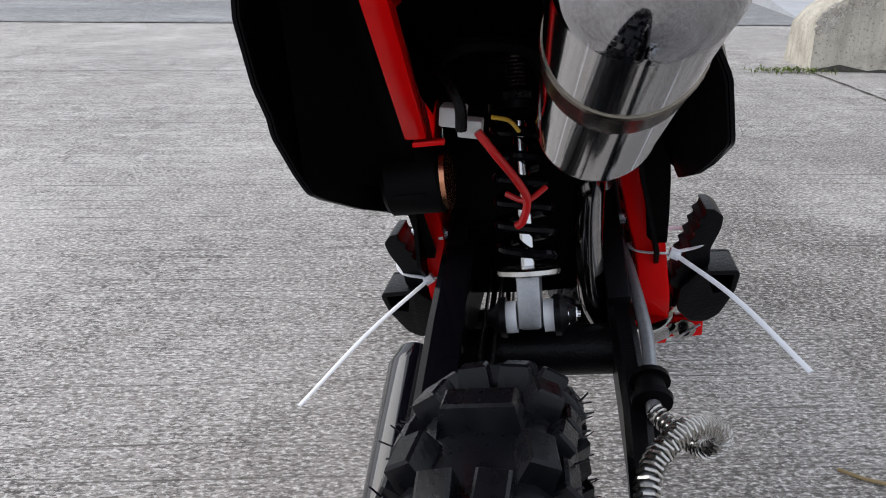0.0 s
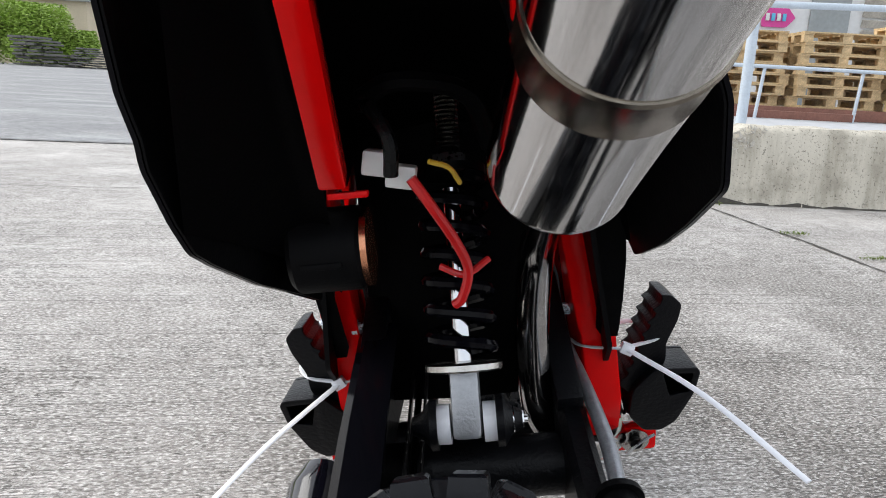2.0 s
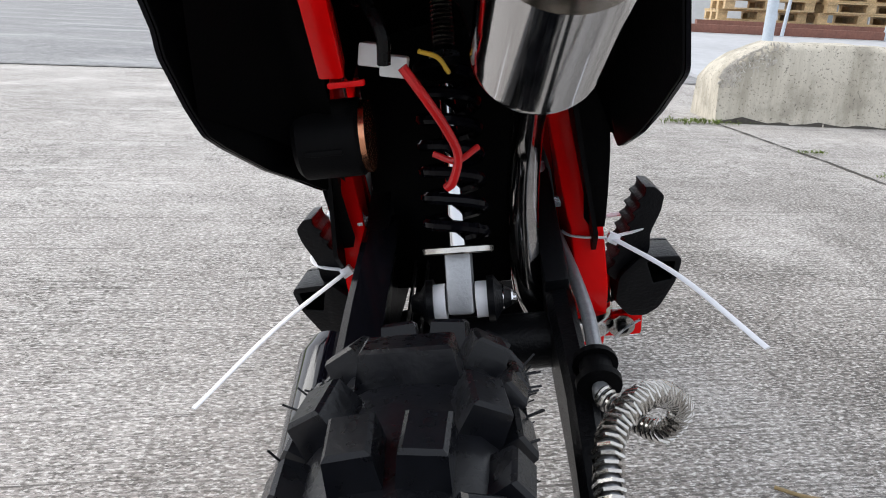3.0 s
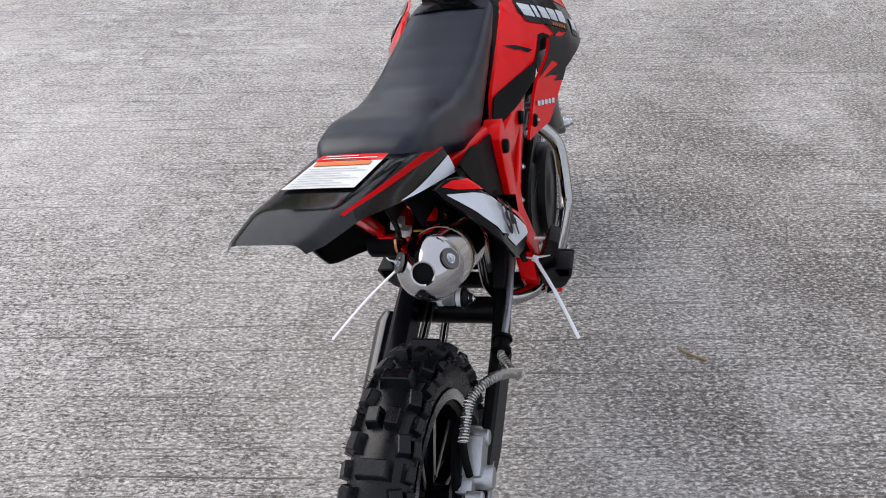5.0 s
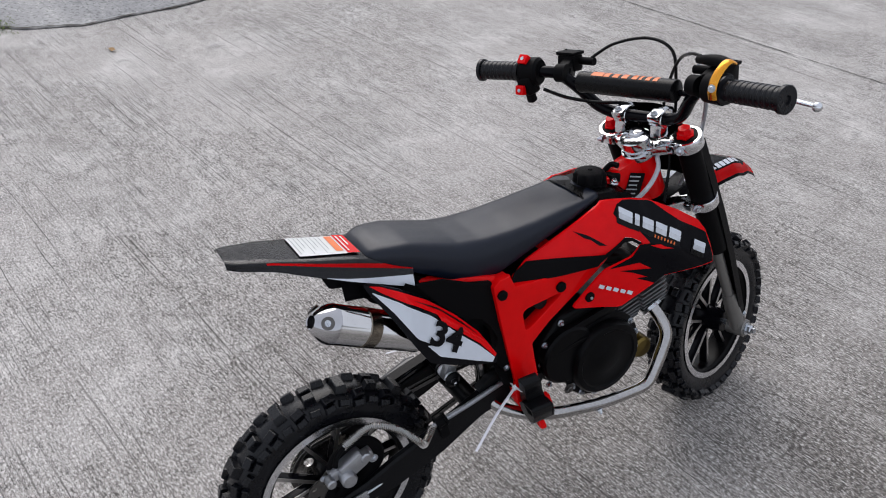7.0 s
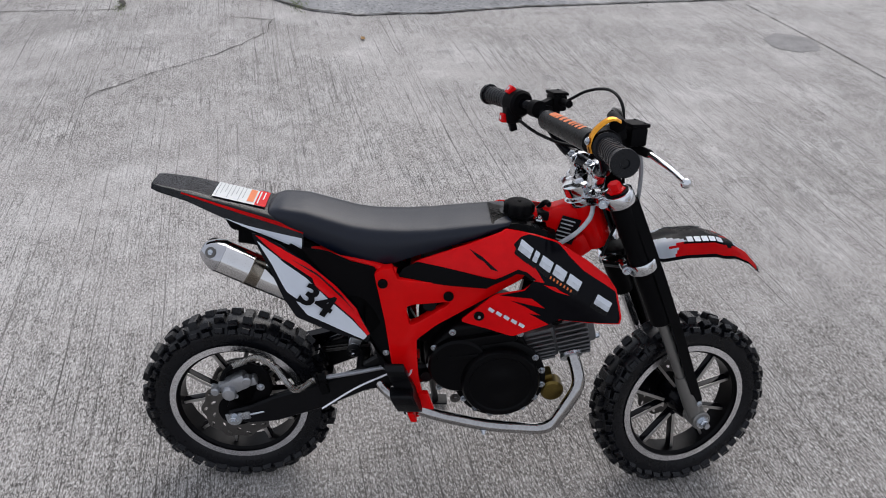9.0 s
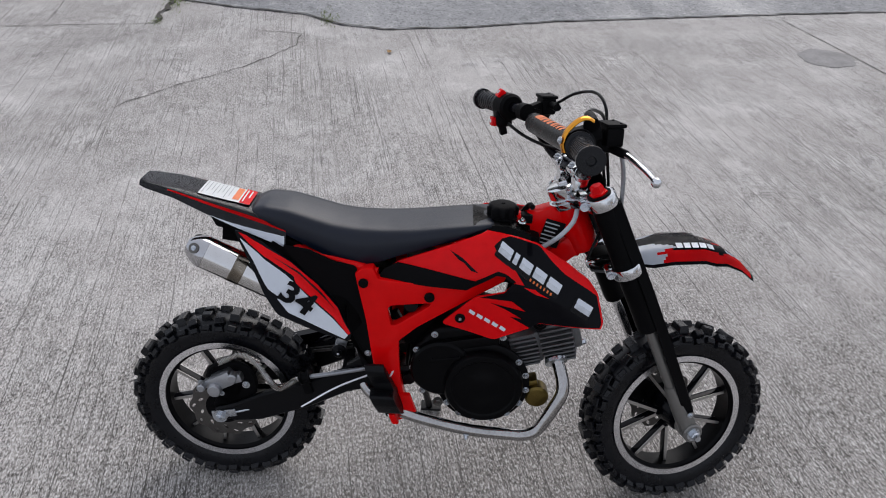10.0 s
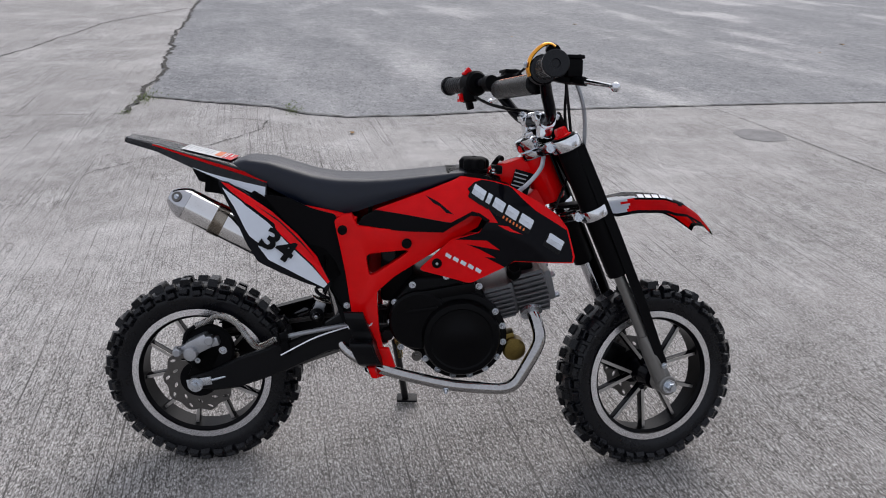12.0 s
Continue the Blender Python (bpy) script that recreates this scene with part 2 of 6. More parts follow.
def ramp(t, value, lo, hi, a=0.0, b=1.0):
    n = t.nodes.new("ShaderNodeMapRange")
    n.inputs[1].default_value, n.inputs[2].default_value = lo, hi
    n.inputs[3].default_value, n.inputs[4].default_value = a, b
    t.links.new(value, n.inputs[0])
    return n.outputs[0]


def mixed(t, fac, a, b):
    n = t.nodes.new("ShaderNodeMix")
    n.data_type = "RGBA"
    if isinstance(fac, (int, float)):
        n.inputs[0].default_value = fac
    else:
        t.links.new(fac, n.inputs[0])
    for i, v in ((6, a), (7, b)):
        if isinstance(v, tuple):
            n.inputs[i].default_value = (*v, 1)
        else:
            t.links.new(v, n.inputs[i])
    return n.outputs[2]


def noise_of(t, vec, scale, detail=4, rough=0.55, squash=None):
    n = t.nodes.new("ShaderNodeTexNoise")
    n.inputs["Scale"].default_value, n.inputs["Detail"].default_value, n.inputs["Roughness"].default_value = scale, detail, rough
    if squash:
        mp = t.nodes.new("ShaderNodeMapping")
        mp.inputs["Scale"].default_value = squash
        t.links.new(vec, mp.inputs[0])
        vec = mp.outputs[0]
    t.links.new(vec, n.inputs["Vector"])
    return n.outputs["Fac"]


def scores(t, uvw, sway, rough, per_metre, half, run, depth):
    """Thin scratches, one in each strip, wandering a little and broken off along the run."""
    w = maths(t, "ADD", maths(t, "MULTIPLY", uvw[1], per_metre), maths(t, "MULTIPLY", sway, 1.6))
    cell = maths(t, "FLOOR", w)
    wn = t.nodes.new("ShaderNodeTexWhiteNoise")
    wn.noise_dimensions = "1D"
    t.links.new(cell, wn.inputs["W"])
    at = maths(t, "ADD", maths(t, "MULTIPLY", wn.outputs["Value"], 0.7), 0.15)
    d = maths(t, "ABSOLUTE", maths(t, "SUBTRACT", maths(t, "SUBTRACT", w, cell), at))
    d = maths(t, "ADD", d, maths(t, "MULTIPLY", maths(t, "SUBTRACT", rough, 0.5), half * 3.2))
    line = ramp(t, d, half * 0.35, half * 1.1, 1.0, 0.0)
    vec = t.nodes.new("ShaderNodeCombineXYZ")
    t.links.new(maths(t, "MULTIPLY", uvw[0], run), vec.inputs[0])
    t.links.new(maths(t, "MULTIPLY", cell, 7.31), vec.inputs[1])
    seen = ramp(t, noise_of(t, vec.outputs[0], 1.0, 5, 0.75), 0.46, 0.56, 0.0, depth)
    return maths(t, "MULTIPLY", line, seen)


def concrete_material():
    m = bpy.data.materials.new("broomed_concrete")
    m.use_nodes = True
    t = m.node_tree
    b = t.nodes["Principled BSDF"]
    tc = t.nodes.new("ShaderNodeTexCoord").outputs["Object"]
    big = noise_of(t, tc, 0.55, 5, 0.6)
    mid = noise_of(t, tc, 3.7, 6, 0.65)
    blot = noise_of(t, tc, 1.0, 5, 0.7, (16.0, 24.0, 1.0))
    lump = noise_of(t, tc, 1.0, 4, 0.7, (48.0, 85.0, 1.0))
    fine = noise_of(t, tc, 1.0, 3, 0.65, (95.0, 230.0, 1.0))
    tiny = noise_of(t, tc, 1.0, 2, 0.6, (210.0, 460.0, 1.0))
    light = noise_of(t, tc, 1.0, 3, 0.6, (130.0, 210.0, 1.0))
    lines = noise_of(t, tc, 1.0, 4, 0.7, (14.0, 230.0, 1.0))
    rake = noise_of(t, tc, 1.0, 3, 0.5, (1.1, 11.0, 1.0))
    rake2 = noise_of(t, tc, 1.0, 3, 0.5, (2.6, 30.0, 1.0))
    # a darker, browner area around one point, its edges broken up
    dist = t.nodes.new("ShaderNodeVectorMath")
    dist.operation = "DISTANCE"
    dist.inputs[1].default_value = (1.05, 0.80, 0.0)
    t.links.new(tc, dist.inputs[0])
    dark_zone = maths(t, "ADD", dist.outputs["Value"], maths(t, "MULTIPLY", maths(t, "SUBTRACT", big, 0.5), 1.6))
    dark_zone = ramp(t, dark_zone, 0.5, 2.2, 1.0, 0.0)
    dark_zone = maths(t, "MULTIPLY", dark_zone, ramp(t, noise_of(t, tc, 2.6, 5, 0.65), 0.32, 0.58, 0.4, 1.0))
    base = mixed(t, ramp(t, big, 0.35, 0.65), (0.385, 0.36, 0.342), (0.475, 0.445, 0.42))
    base = mixed(t, ramp(t, mid, 0.44, 0.62, 0.0, 0.8), base, (0.63, 0.605, 0.58))
    base = mixed(t, ramp(t, noise_of(t, tc, 1.7, 6, 0.7), 0.52, 0.64, 0.0, 0.5), base, (0.29, 0.275, 0.26))
    # worn open areas between smooth pale ones, and old dark spots
    worn = maths(t, "MAXIMUM", ramp(t, noise_of(t, tc, 1.15, 5, 0.65), 0.38, 0.56, 0.34, 1.0), dark_zone)
    spot = maths(t, "MULTIPLY", ramp(t, noise_of(t, tc, 7.5, 3, 0.55), 0.63, 0.69), ramp(t, noise_of(t, tc, 1.4, 2, 0.5), 0.48, 0.58))
    base = mixed(t, maths(t, "MULTIPLY", spot, 0.55), base, (0.17, 0.165, 0.16))
    base = mixed(t, maths(t, "MULTIPLY", ramp(t, blot, 0.48, 0.64, 0.0, 0.55), worn), base, (0.22, 0.205, 0.185))
    base = mixed(t, maths(t, "MULTIPLY", dark_zone, 0.58), base, (0.17, 0.148, 0.128))
    grain = fine
    fine = maths(t, "ADD", fine, maths(t, "MULTIPLY", dark_zone, 0.045))
    tiny = maths(t, "ADD", tiny, maths(t, "MULTIPLY", dark_zone, 0.03))
    lump = maths(t, "ADD", lump, maths(t, "MULTIPLY", dark_zone, 0.03))
    lines = maths(t, "ADD", lines, maths(t, "MULTIPLY", dark_zone, 0.03))
    # worn grit: pale and dark grains drawn out along the broom marks
    base = mixed(t, maths(t, "MULTIPLY", ramp(t, lump, 0.50, 0.63, 0.0, 0.7), worn), base, (0.16, 0.148, 0.134))
    base = mixed(t, ramp(t, light, 0.51, 0.58, 0.0, 0.65), base, (0.76, 0.74, 0.715))
    where = maths(t, "MAXIMUM", maths(t, "MULTIPLY", ramp(t, blot, 0.34, 0.58, 0.45, 1.0), worn), dark_zone)
    pore = maths(t, "MULTIPLY", ramp(t, fine, 0.538, 0.578), maths(t, "ADD", maths(t, "MULTIPLY", where, 0.75), 0.25))
    pit = maths(t, "MULTIPLY", ramp(t, tiny, 0.55, 0.62), where)
    base = mixed(t, maths(t, "MULTIPLY", pit, 0.75), base, (0.12, 0.11, 0.10))
    base = mixed(t, maths(t, "MULTIPLY", pore, 0.9), base, (0.055, 0.05, 0.045))
    pock = maths(t, "MULTIPLY", ramp(t, noise_of(t, tc, 1.0, 3, 0.6, (90.0, 200.0, 1.0)), 0.575, 0.605), where)
    base = mixed(t, maths(t, "MULTIPLY", pock, 0.65), base, (0.06, 0.055, 0.05))
    hole = maths(t, "MULTIPLY", ramp(t, lump, 0.68, 0.72), ramp(t, fine, 0.46, 0.52))
    base = mixed(t, hole, base, (0.035, 0.032, 0.03))
    # broom marks: short dashes, and long thin scores that break off
    dash = maths(t, "MULTIPLY", ramp(t, lines, 0.57, 0.66), maths(t, "MULTIPLY", ramp(t, mid, 0.40, 0.62, 0.3, 0.9), worn))
    sep = t.nodes.new("ShaderNodeSeparateXYZ")
    t.links.new(tc, sep.inputs[0])
    score = scores(t, sep.outputs, rake, grain, 34.0, 0.055, 0.8, 1.0)
    score2 = scores(t, sep.outputs, rake2, grain, 90.0, 0.12, 3.0, 1.0)
    score2 = maths(t, "MULTIPLY", score2, maths(t, "MULTIPLY", ramp(t, mid, 0.40, 0.60, 0.25, 1.0), worn))
    score = maths(t, "MULTIPLY", score, ramp(t, noise_of(t, tc, 1.9, 4, 0.6), 0.36, 0.56, 0.35, 1.0))
    groove = maths(t, "MAXIMUM", maths(t, "MAXIMUM", score, score2), dash)
    base = mixed(t, maths(t, "MULTIPLY", groove, 0.92), base, (0.06, 0.054, 0.048))
    t.links.new(base, b.inputs["Base Color"])
    t.links.new(ramp(t, mid, 0.3, 0.7, 0.7, 0.9), b.inputs["Roughness"])
    b.inputs["Specular IOR Level"].default_value = 0.35
    h = maths(t, "SUBTRACT", maths(t, "MULTIPLY", light, 0.8), maths(t, "MAXIMUM", groove, maths(t, "MAXIMUM", pore, pock)))
    bp = t.nodes.new("ShaderNodeBump")
    bp.inputs["Strength"].default_value, bp.inputs["Distance"].default_value = 0.35, 0.0014
    t.links.new(h, bp.inputs["Height"])
    t.links.new(bp.outputs[0], b.inputs["Normal"])
    return m


def asphalt_material():
    m = bpy.data.materials.new("worn_damp_asphalt")
    m.use_nodes = True
    t = m.node_tree
    b = t.nodes["Principled BSDF"]
    tc = t.nodes.new("ShaderNodeTexCoord").outputs["Object"]
    big = noise_of(t, tc, 0.8, 6, 0.6, (0.6, 0.9, 1.0))
    mid = noise_of(t, tc, 2.4, 7, 0.65)
    fine = noise_of(t, tc, 60, 3, 0.7)
    grit = noise_of(t, tc, 38, 4, 0.8)
    clump = noise_of(t, tc, 13, 5, 0.75)
    base = mixed(t, ramp(t, big, 0.36, 0.62), (0.185, 0.188, 0.196), (0.26, 0.26, 0.264))
    base = mixed(t, ramp(t, mid, 0.50, 0.66, 0.0, 0.35), base, (0.36, 0.355, 0.35))
    base = mixed(t, ramp(t, mid, 0.46, 0.34, 0.0, 0.35), base, (0.15, 0.15, 0.155))
    base = mixed(t, ramp(t, clump, 0.52, 0.64, 0.0, 0.6), base, (0.11, 0.11, 0.114))
    base = mixed(t, ramp(t, clump, 0.46, 0.36, 0.0, 0.55), base, (0.40, 0.395, 0.39))
    base = mixed(t, ramp(t, fine, 0.54, 0.62, 0.0, 0.8), base, (0.06, 0.06, 0.063))
    base = mixed(t, ramp(t, grit, 0.58, 0.66, 0.0, 0.7), base, (0.50, 0.49, 0.48))
    t.links.new(base, b.inputs["Base Color"])
    wet = noise_of(t, tc, 1.0, 5, 0.6, (0.5, 1.3, 1.0))
    t.links.new(ramp(t, wet, 0.50, 0.64, 0.80, 0.48), b.inputs["Roughness"])
    bp = t.nodes.new("ShaderNodeBump")
    bp.inputs["Strength"].default_value, bp.inputs["Distance"].default_value = 0.4, 0.002
    t.links.new(fine, bp.inputs["Height"])
    t.links.new(bp.outputs[0], b.inputs["Normal"])
    return m


CONCRETE, ASPHALT = concrete_material(), asphalt_material()
CRACK = mat("crack_dirt", (0.06, 0.054, 0.046), 0.9, 0, 0.4, 60)
MOSS = mat("moss", (0.11, 0.15, 0.03), 0.9, 0, 0.4, 90, 0.4, 300)


def sheet(name, corners, material, z, label, cells=1):
    bm = bmesh.new()
    bm.faces.new([bm.verts.new((u, v, 0)) for u, v in corners])
    if cells > 1:
        bmesh.ops.subdivide_edges(bm, edges=bm.edges, cuts=cells, use_grid_fill=True)
    ob = part(name, bm, material)
    ob.matrix_world = Matrix.Translation((0, 0, z)) @ SLAB
    return tagged(ob, label, name, kind="structure")


sheet("ground", ((-400, -400), (400, -400), (400, 400), (-400, 400)), CONCRETE, 0.0, "weathered grey broom-finished concrete yard with dark pores")
EDGE = [(-3.48, -0.51), (-3.41, -0.37), (-3.31, -0.20), (-3.15, 0.21), (-2.95, 0.39), (-2.86, 0.62), (-2.875, 1.10), (-2.95, 1.60), (-3.00, 2.70), (-3.03, 3.50), (-3.04, 4.90)]
FIELD = EDGE + [(300, 4.9), (300, 300), (-300, 300), (-300, -0.52), (-4.96, -0.53), (-4.25, -0.49)]
sheet("road", FIELD, ASPHALT, 0.004, "worn patchy grey asphalt field, damp in places")


def crack(name, pts, width, wobble, z, seed, label, material=None):
    """A ragged open joint: a narrow strip whose two edges wander."""
    rnd = random.Random(seed)
    p = [Vector((*q, 0)) for q in pts]
    line = []
    for a, b in zip(p, p[1:]):
        n = max(2, int((b - a).length / 0.035))
        line += [a + (b - a) * i / n for i in range(n)]
    line.append(p[-1])
    bm = bmesh.new()
    secs = []
    drift = 0.0
    for i, q in enumerate(line):
        d = (line[min(i + 1, len(line) - 1)] - line[max(i - 1, 0)]).normalized()
        s = Vector((-d.y, d.x, 0))
        drift = 0.8 * drift + rnd.uniform(-1, 1) * wobble
        w = width * rnd.uniform(0.4, 1.5)
        secs.append([q + s * (drift - w / 2), q + s * (drift + w / 2)])
    rings(bm, secs, caps=False, loop=False)
    ob = part(name, bm, material or CRACK)
    ob.matrix_world = Matrix.Translation((0, 0, z)) @ SLAB
    return tagged(ob, label, "joint", kind="structure")


crack("joint_1", [(-2.92, 2.98), (-2.30, 3.02), (-1.03, 3.055), (-0.32, 3.08), (1.66, 3.05)], 0.006, 0.001, 0.003, 1, "straight dark expansion joint in the concrete")
crack("joint_2", [(1.69, 3.05), (1.672, 2.6), (1.66, 2.2), (1.62, 1.75), (1.58, 0.5), (1.55, -3.0)], 0.012, 0.002, 0.003, 2, "expansion joint with moss in the concrete")
crack("joint_3", EDGE, 0.011, 0.006, 0.008, 3, "ragged open crack between concrete and asphalt")
crack("joint_4", [(-3.03, -0.58), (-3.25, -0.56), (-3.48, -0.51), (-3.64, -0.52), (-4.25, -0.48), (-4.96, -0.54), (-6.2, -0.52), (-9.5, -0.52), (-20, -0.5)], 0.026, 0.018, 0.008, 4, "wide ragged crack with weeds beside asphalt")
crack("joint_5", [(-2.98, 4.9), (0, 4.9), (6, 4.92)], 0.015, 0.004, 0.008, 5, "dark joint where concrete meets asphalt")
crack("joint_6", [(-2.89, -0.07), (-2.87, 0.06), (-2.825, 0.19), (-2.64, 0.145), (-2.485, 0.025), (-2.36, -0.10), (-2.25, -0.235), (-2.11, -0.41), (-1.93, -0.58)], 0.0045, 0.009, 0.003, 6, "short branching crack in the concrete")
crack("joint_7", [(-3.83, -1.86), (-4.17, -1.84), (-4.9, -1.68), (-6.0, -1.47), (-7.0, -1.28), (-8.45, -0.6)], 0.012, 0.010, 0.003, 7, "long thin crack in the far concrete")
crack("joint_8", [(-3.03, -0.58), (-3.02, -1.6), (-3.0, -5.0)], 0.005, 0.002, 0.003, 8, "faint straight joint between two concrete slabs")


def patch(name, u, v, ru, rv, material, z, seed, label):
    """A flat stain or patch with an uneven outline."""
    rnd = random.Random(seed)
    bm = bmesh.new()
    n = 28
    rad = [rnd.uniform(0.75, 1.15) for _ in range(n)]
    rad = [(rad[i - 1] + rad[i] + rad[(i + 1) % n]) / 3 for i in range(n)]
    bm.faces.new([bm.verts.new((u + ru * rad[i] * math.cos(i * math.tau / n), v + rv * rad[i] * math.sin(i * math.tau / n), 0)) for i in range(n)])
    ob = part(name, bm, material)
    ob.matrix_world = Matrix.Translation((0, 0, z)) @ SLAB
    return tagged(ob, label, "patch", kind="structure")


DAMP = mat("damp_concrete", (0.285, 0.275, 0.268), 0.9, 0, 0.3, 14, 0.5, 200, spec=0.1)
patch("damp_patch", -2.27, 2.86, 0.15, 0.16, DAMP, 0.002, 31, "faint dark damp patch on the concrete")


def weeds(u, v, n, spread, seed, h=0.03):
    """A tuft of small weed leaves in a crack."""
    rnd = random.Random(seed)
    bm = bmesh.new()
    for _ in range(n):
        x, y, a, l = rnd.gauss(0, spread), rnd.gauss(0, spread * 0.35), rnd.uniform(0, math.tau), rnd.uniform(0.4, 1.0) * h
        d, s = Vector((math.cos(a), math.sin(a), 0)), Vector((-math.sin(a), math.cos(a), 0))
        o = Vector((x, y, 0))
        vs = [bm.verts.new(q) for q in (o, o + d * l * 0.4 + s * l * 0.15 + Vector((0, 0, l * 0.6)), o + d * l + Vector((0, 0, l * rnd.uniform(0.3, 0.9))), o + d * l * 0.4 - s * l * 0.15 + Vector((0, 0, l * 0.6)))]
        bm.faces.new(vs)
    ob = part("weeds", bm, MOSS)
    ob.matrix_world = SLAB @ Matrix.Translation((u, v, 0.002))
    return tagged(ob, "small green weeds growing in the crack", "weeds", kind="stuff")


weeds(-3.42, -0.50, 200, 0.10, 11, 0.02)
weeds(-3.06, 0.33, 140, 0.08, 12, 0.018)
weeds(-3.08, -0.57, 70, 0.05, 16, 0.016)
weeds(1.60, 3.06, 240, 0.09, 13, 0.03)
weeds(1.71, 2.35, 60, 0.03, 14, 0.02)
weeds(1.72, 1.95, 60, 0.03, 15, 0.02)
LEAF = mat("dry_leaf", (0.30, 0.17, 0.05), 0.7, 0, 0.3, 60)
TWIG = mat("dry_twig", (0.26, 0.19, 0.09), 0.7, 0, 0.3, 60)


def leaf(x, y, a, s=0.03, material=None):
    bm = bmesh.new()
    out = [(-1, 0, 0.1), (-0.4, 0.35, 0.25), (0.4, 0.3, 0.2), (1, 0, 0.35), (0.4, -0.32, 0.1), (-0.4, -0.35, 0.3)]
    vs = [bm.verts.new(Vector(p) * s) for p in out]
    mid = bm.verts.new((0, 0, 0.08 * s))
    for i in range(6):
        bm.faces.new((vs[i], vs[(i + 1) % 6], mid))
    ob = part("fallen_leaf", bm, material or LEAF)
    ob.matrix_world = pose(x, y, 0.002, 0, 0, a)
    return tagged(ob, "small dry brown leaf lying on the concrete", "leaf", group="fallen leaves")


for x, y, a, s in ((-2.578, 0.094, 15, 0.030), (-0.75, 3.35, 60, 0.02), (-6.6, 1.4, 10, 0.03), (-7.9, 2.3, 80, 0.035), (-6.9, 5.0, 40, 0.04), (-6.2, 4.4, 0, 0.03), (0.25, 2.65, 20, 0.018)):
    leaf(x, y, a, s, LEAF)
bm = bmesh.new()
tube(bm, [(-0.024, 0.006, 0.004), (0, 0, 0.003), (0.024, -0.005, 0.005)], 0.0022, 6)
twig = tagged(part("twig", bm, TWIG), "short dry twig lying on the concrete", "twig")
twig.matrix_world = pose(0.33, 0.494, 0, 0, 0, -10)


# ---- the concrete kerb block, the fence and the stacked pallets behind it ----
def stained_concrete(name, pale, dark):
    """Old cast concrete: pale skin, pits and stains run down from the top."""
    m = bpy.data.materials.new(name)
    m.use_nodes = True
    t = m.node_tree
    b = t.nodes["Principled BSDF"]
    tc = t.nodes.new("ShaderNodeTexCoord").outputs["Object"]
    runs = noise_of(t, tc, 1.0, 5, 0.65, (14.0, 14.0, 1.6))
    blot = noise_of(t, tc, 5.0, 6, 0.7)
    pit = noise_of(t, tc, 90.0, 3, 0.65)
    base = mixed(t, ramp(t, runs, 0.42, 0.64, 0.0, 0.8), pale, dark)
    base = mixed(t, ramp(t, blot, 0.50, 0.66, 0.0, 0.6), base, tuple(k * 0.75 for k in dark))
    base = mixed(t, ramp(t, pit, 0.58, 0.66, 0.0, 0.7), base, (0.12, 0.11, 0.09))
    t.links.new(base, b.inputs["Base Color"])
    b.inputs["Roughness"].default_value = 0.9
    bp = t.nodes.new("ShaderNodeBump")
    bp.inputs["Strength"].default_value, bp.inputs["Distance"].default_value = 0.6, 0.004
    t.links.new(maths(t, "SUBTRACT", blot, maths(t, "MULTIPLY", pit, 0.5)), bp.inputs["Height"])
    t.links.new(bp.outputs[0], b.inputs["Normal"])
    return m


KERBC = stained_concrete("stained_kerb_concrete", (0.56, 0.52, 0.44), (0.34, 0.31, 0.25))
BLOCKC = mat("old_kerb_concrete", (0.40, 0.37, 0.32), 0.85, 0, 0.35, 5, 0.9, 60)
AGGREG = mat("broken_concrete", (0.50, 0.47, 0.42), 0.95, 0, 0.3, 40, 1.0, 90)
PALLETW = mat("pallet_wood", (0.55, 0.40, 0.22), 0.75, 0, 0.4, 6, 0.4, 90)
PAVE = mat("smooth_apron", (0.42, 0.43, 0.45), 0.8, 0, 0.15, 1.5, 0.3, 60)
GALV = mat("painted_steel_tube", (0.50, 0.56, 0.62), 0.4, 0.2, 0.12, 8)
RUST = mat("primed_steel_beam", (0.20, 0.085, 0.06), 0.7, 0, 0.3, 6)


def kerb_block():
    rnd = random.Random(5)
    root = new("concrete_barrier")
    root.matrix_world = pose(1.05, 3.37, 0, 0, 0, 4)
    bm = bmesh.new()
    secs = []
    for i in range(61):
        x = i * 0.05
        top = 0.365
        if x < 0.30:
            top = 0.20 + 0.165 * min(1, x / 0.22) ** 0.6 + rnd.uniform(-0.012, 0.012)
        j = lambda: rnd.uniform(-0.006, 0.006)
        secs.append([(x, 0.0 + j(), 0), (x, 0.01 + j(), 0.04), (x, 0.015 + j(), top * 0.5), (x, 0.025 + j(), top - 0.03), (x, 0.05 + j(), top), (x, 0.25, top + j()), (x, 0.33, top - 0.02), (x, 0.36, 0)])
    rings(bm, secs)
    part("block", bm, KERBC, root, angle=50)
    bm = bmesh.new()
    for _ in range(700):
        x = abs(rnd.gauss(0, 0.14))
        z = rnd.uniform(0.16, 0.36)
        if x > 0.32 or x > (z - 0.12) * 1.6:
            continue
        bmesh.ops.create_icosphere(bm, subdivisions=1, radius=rnd.uniform(0.003, 0.008), matrix=Matrix.Translation((x, 0.020 + rnd.uniform(-0.003, 0.006), min(z, 0.2 + 0.165 * min(1, x / 0.22) ** 0.6))) @ Matrix.Rotation(rnd.uniform(0, 6), 4, "Y") @ Matrix.Diagonal((rnd.uniform(0.6, 2.2), 0.5, rnd.uniform(0.4, 1.0), 1)))
    tagged(part("broken_edge", bm, AGGREG, root, "rough pale broken aggregate"), kind="stuff")
    bm = bmesh.new()
    rings(bm, [[(x, -0.004 - rnd.uniform(0, 0.004), 0.002), (x, -0.001, 0.006 + rnd.random() ** 2 * 0.035)] for x in [i * 0.06 for i in range(50)]], caps=False, loop=False)
    part("algae_stain", bm, CRACK, root, "dark damp algae along the foot")
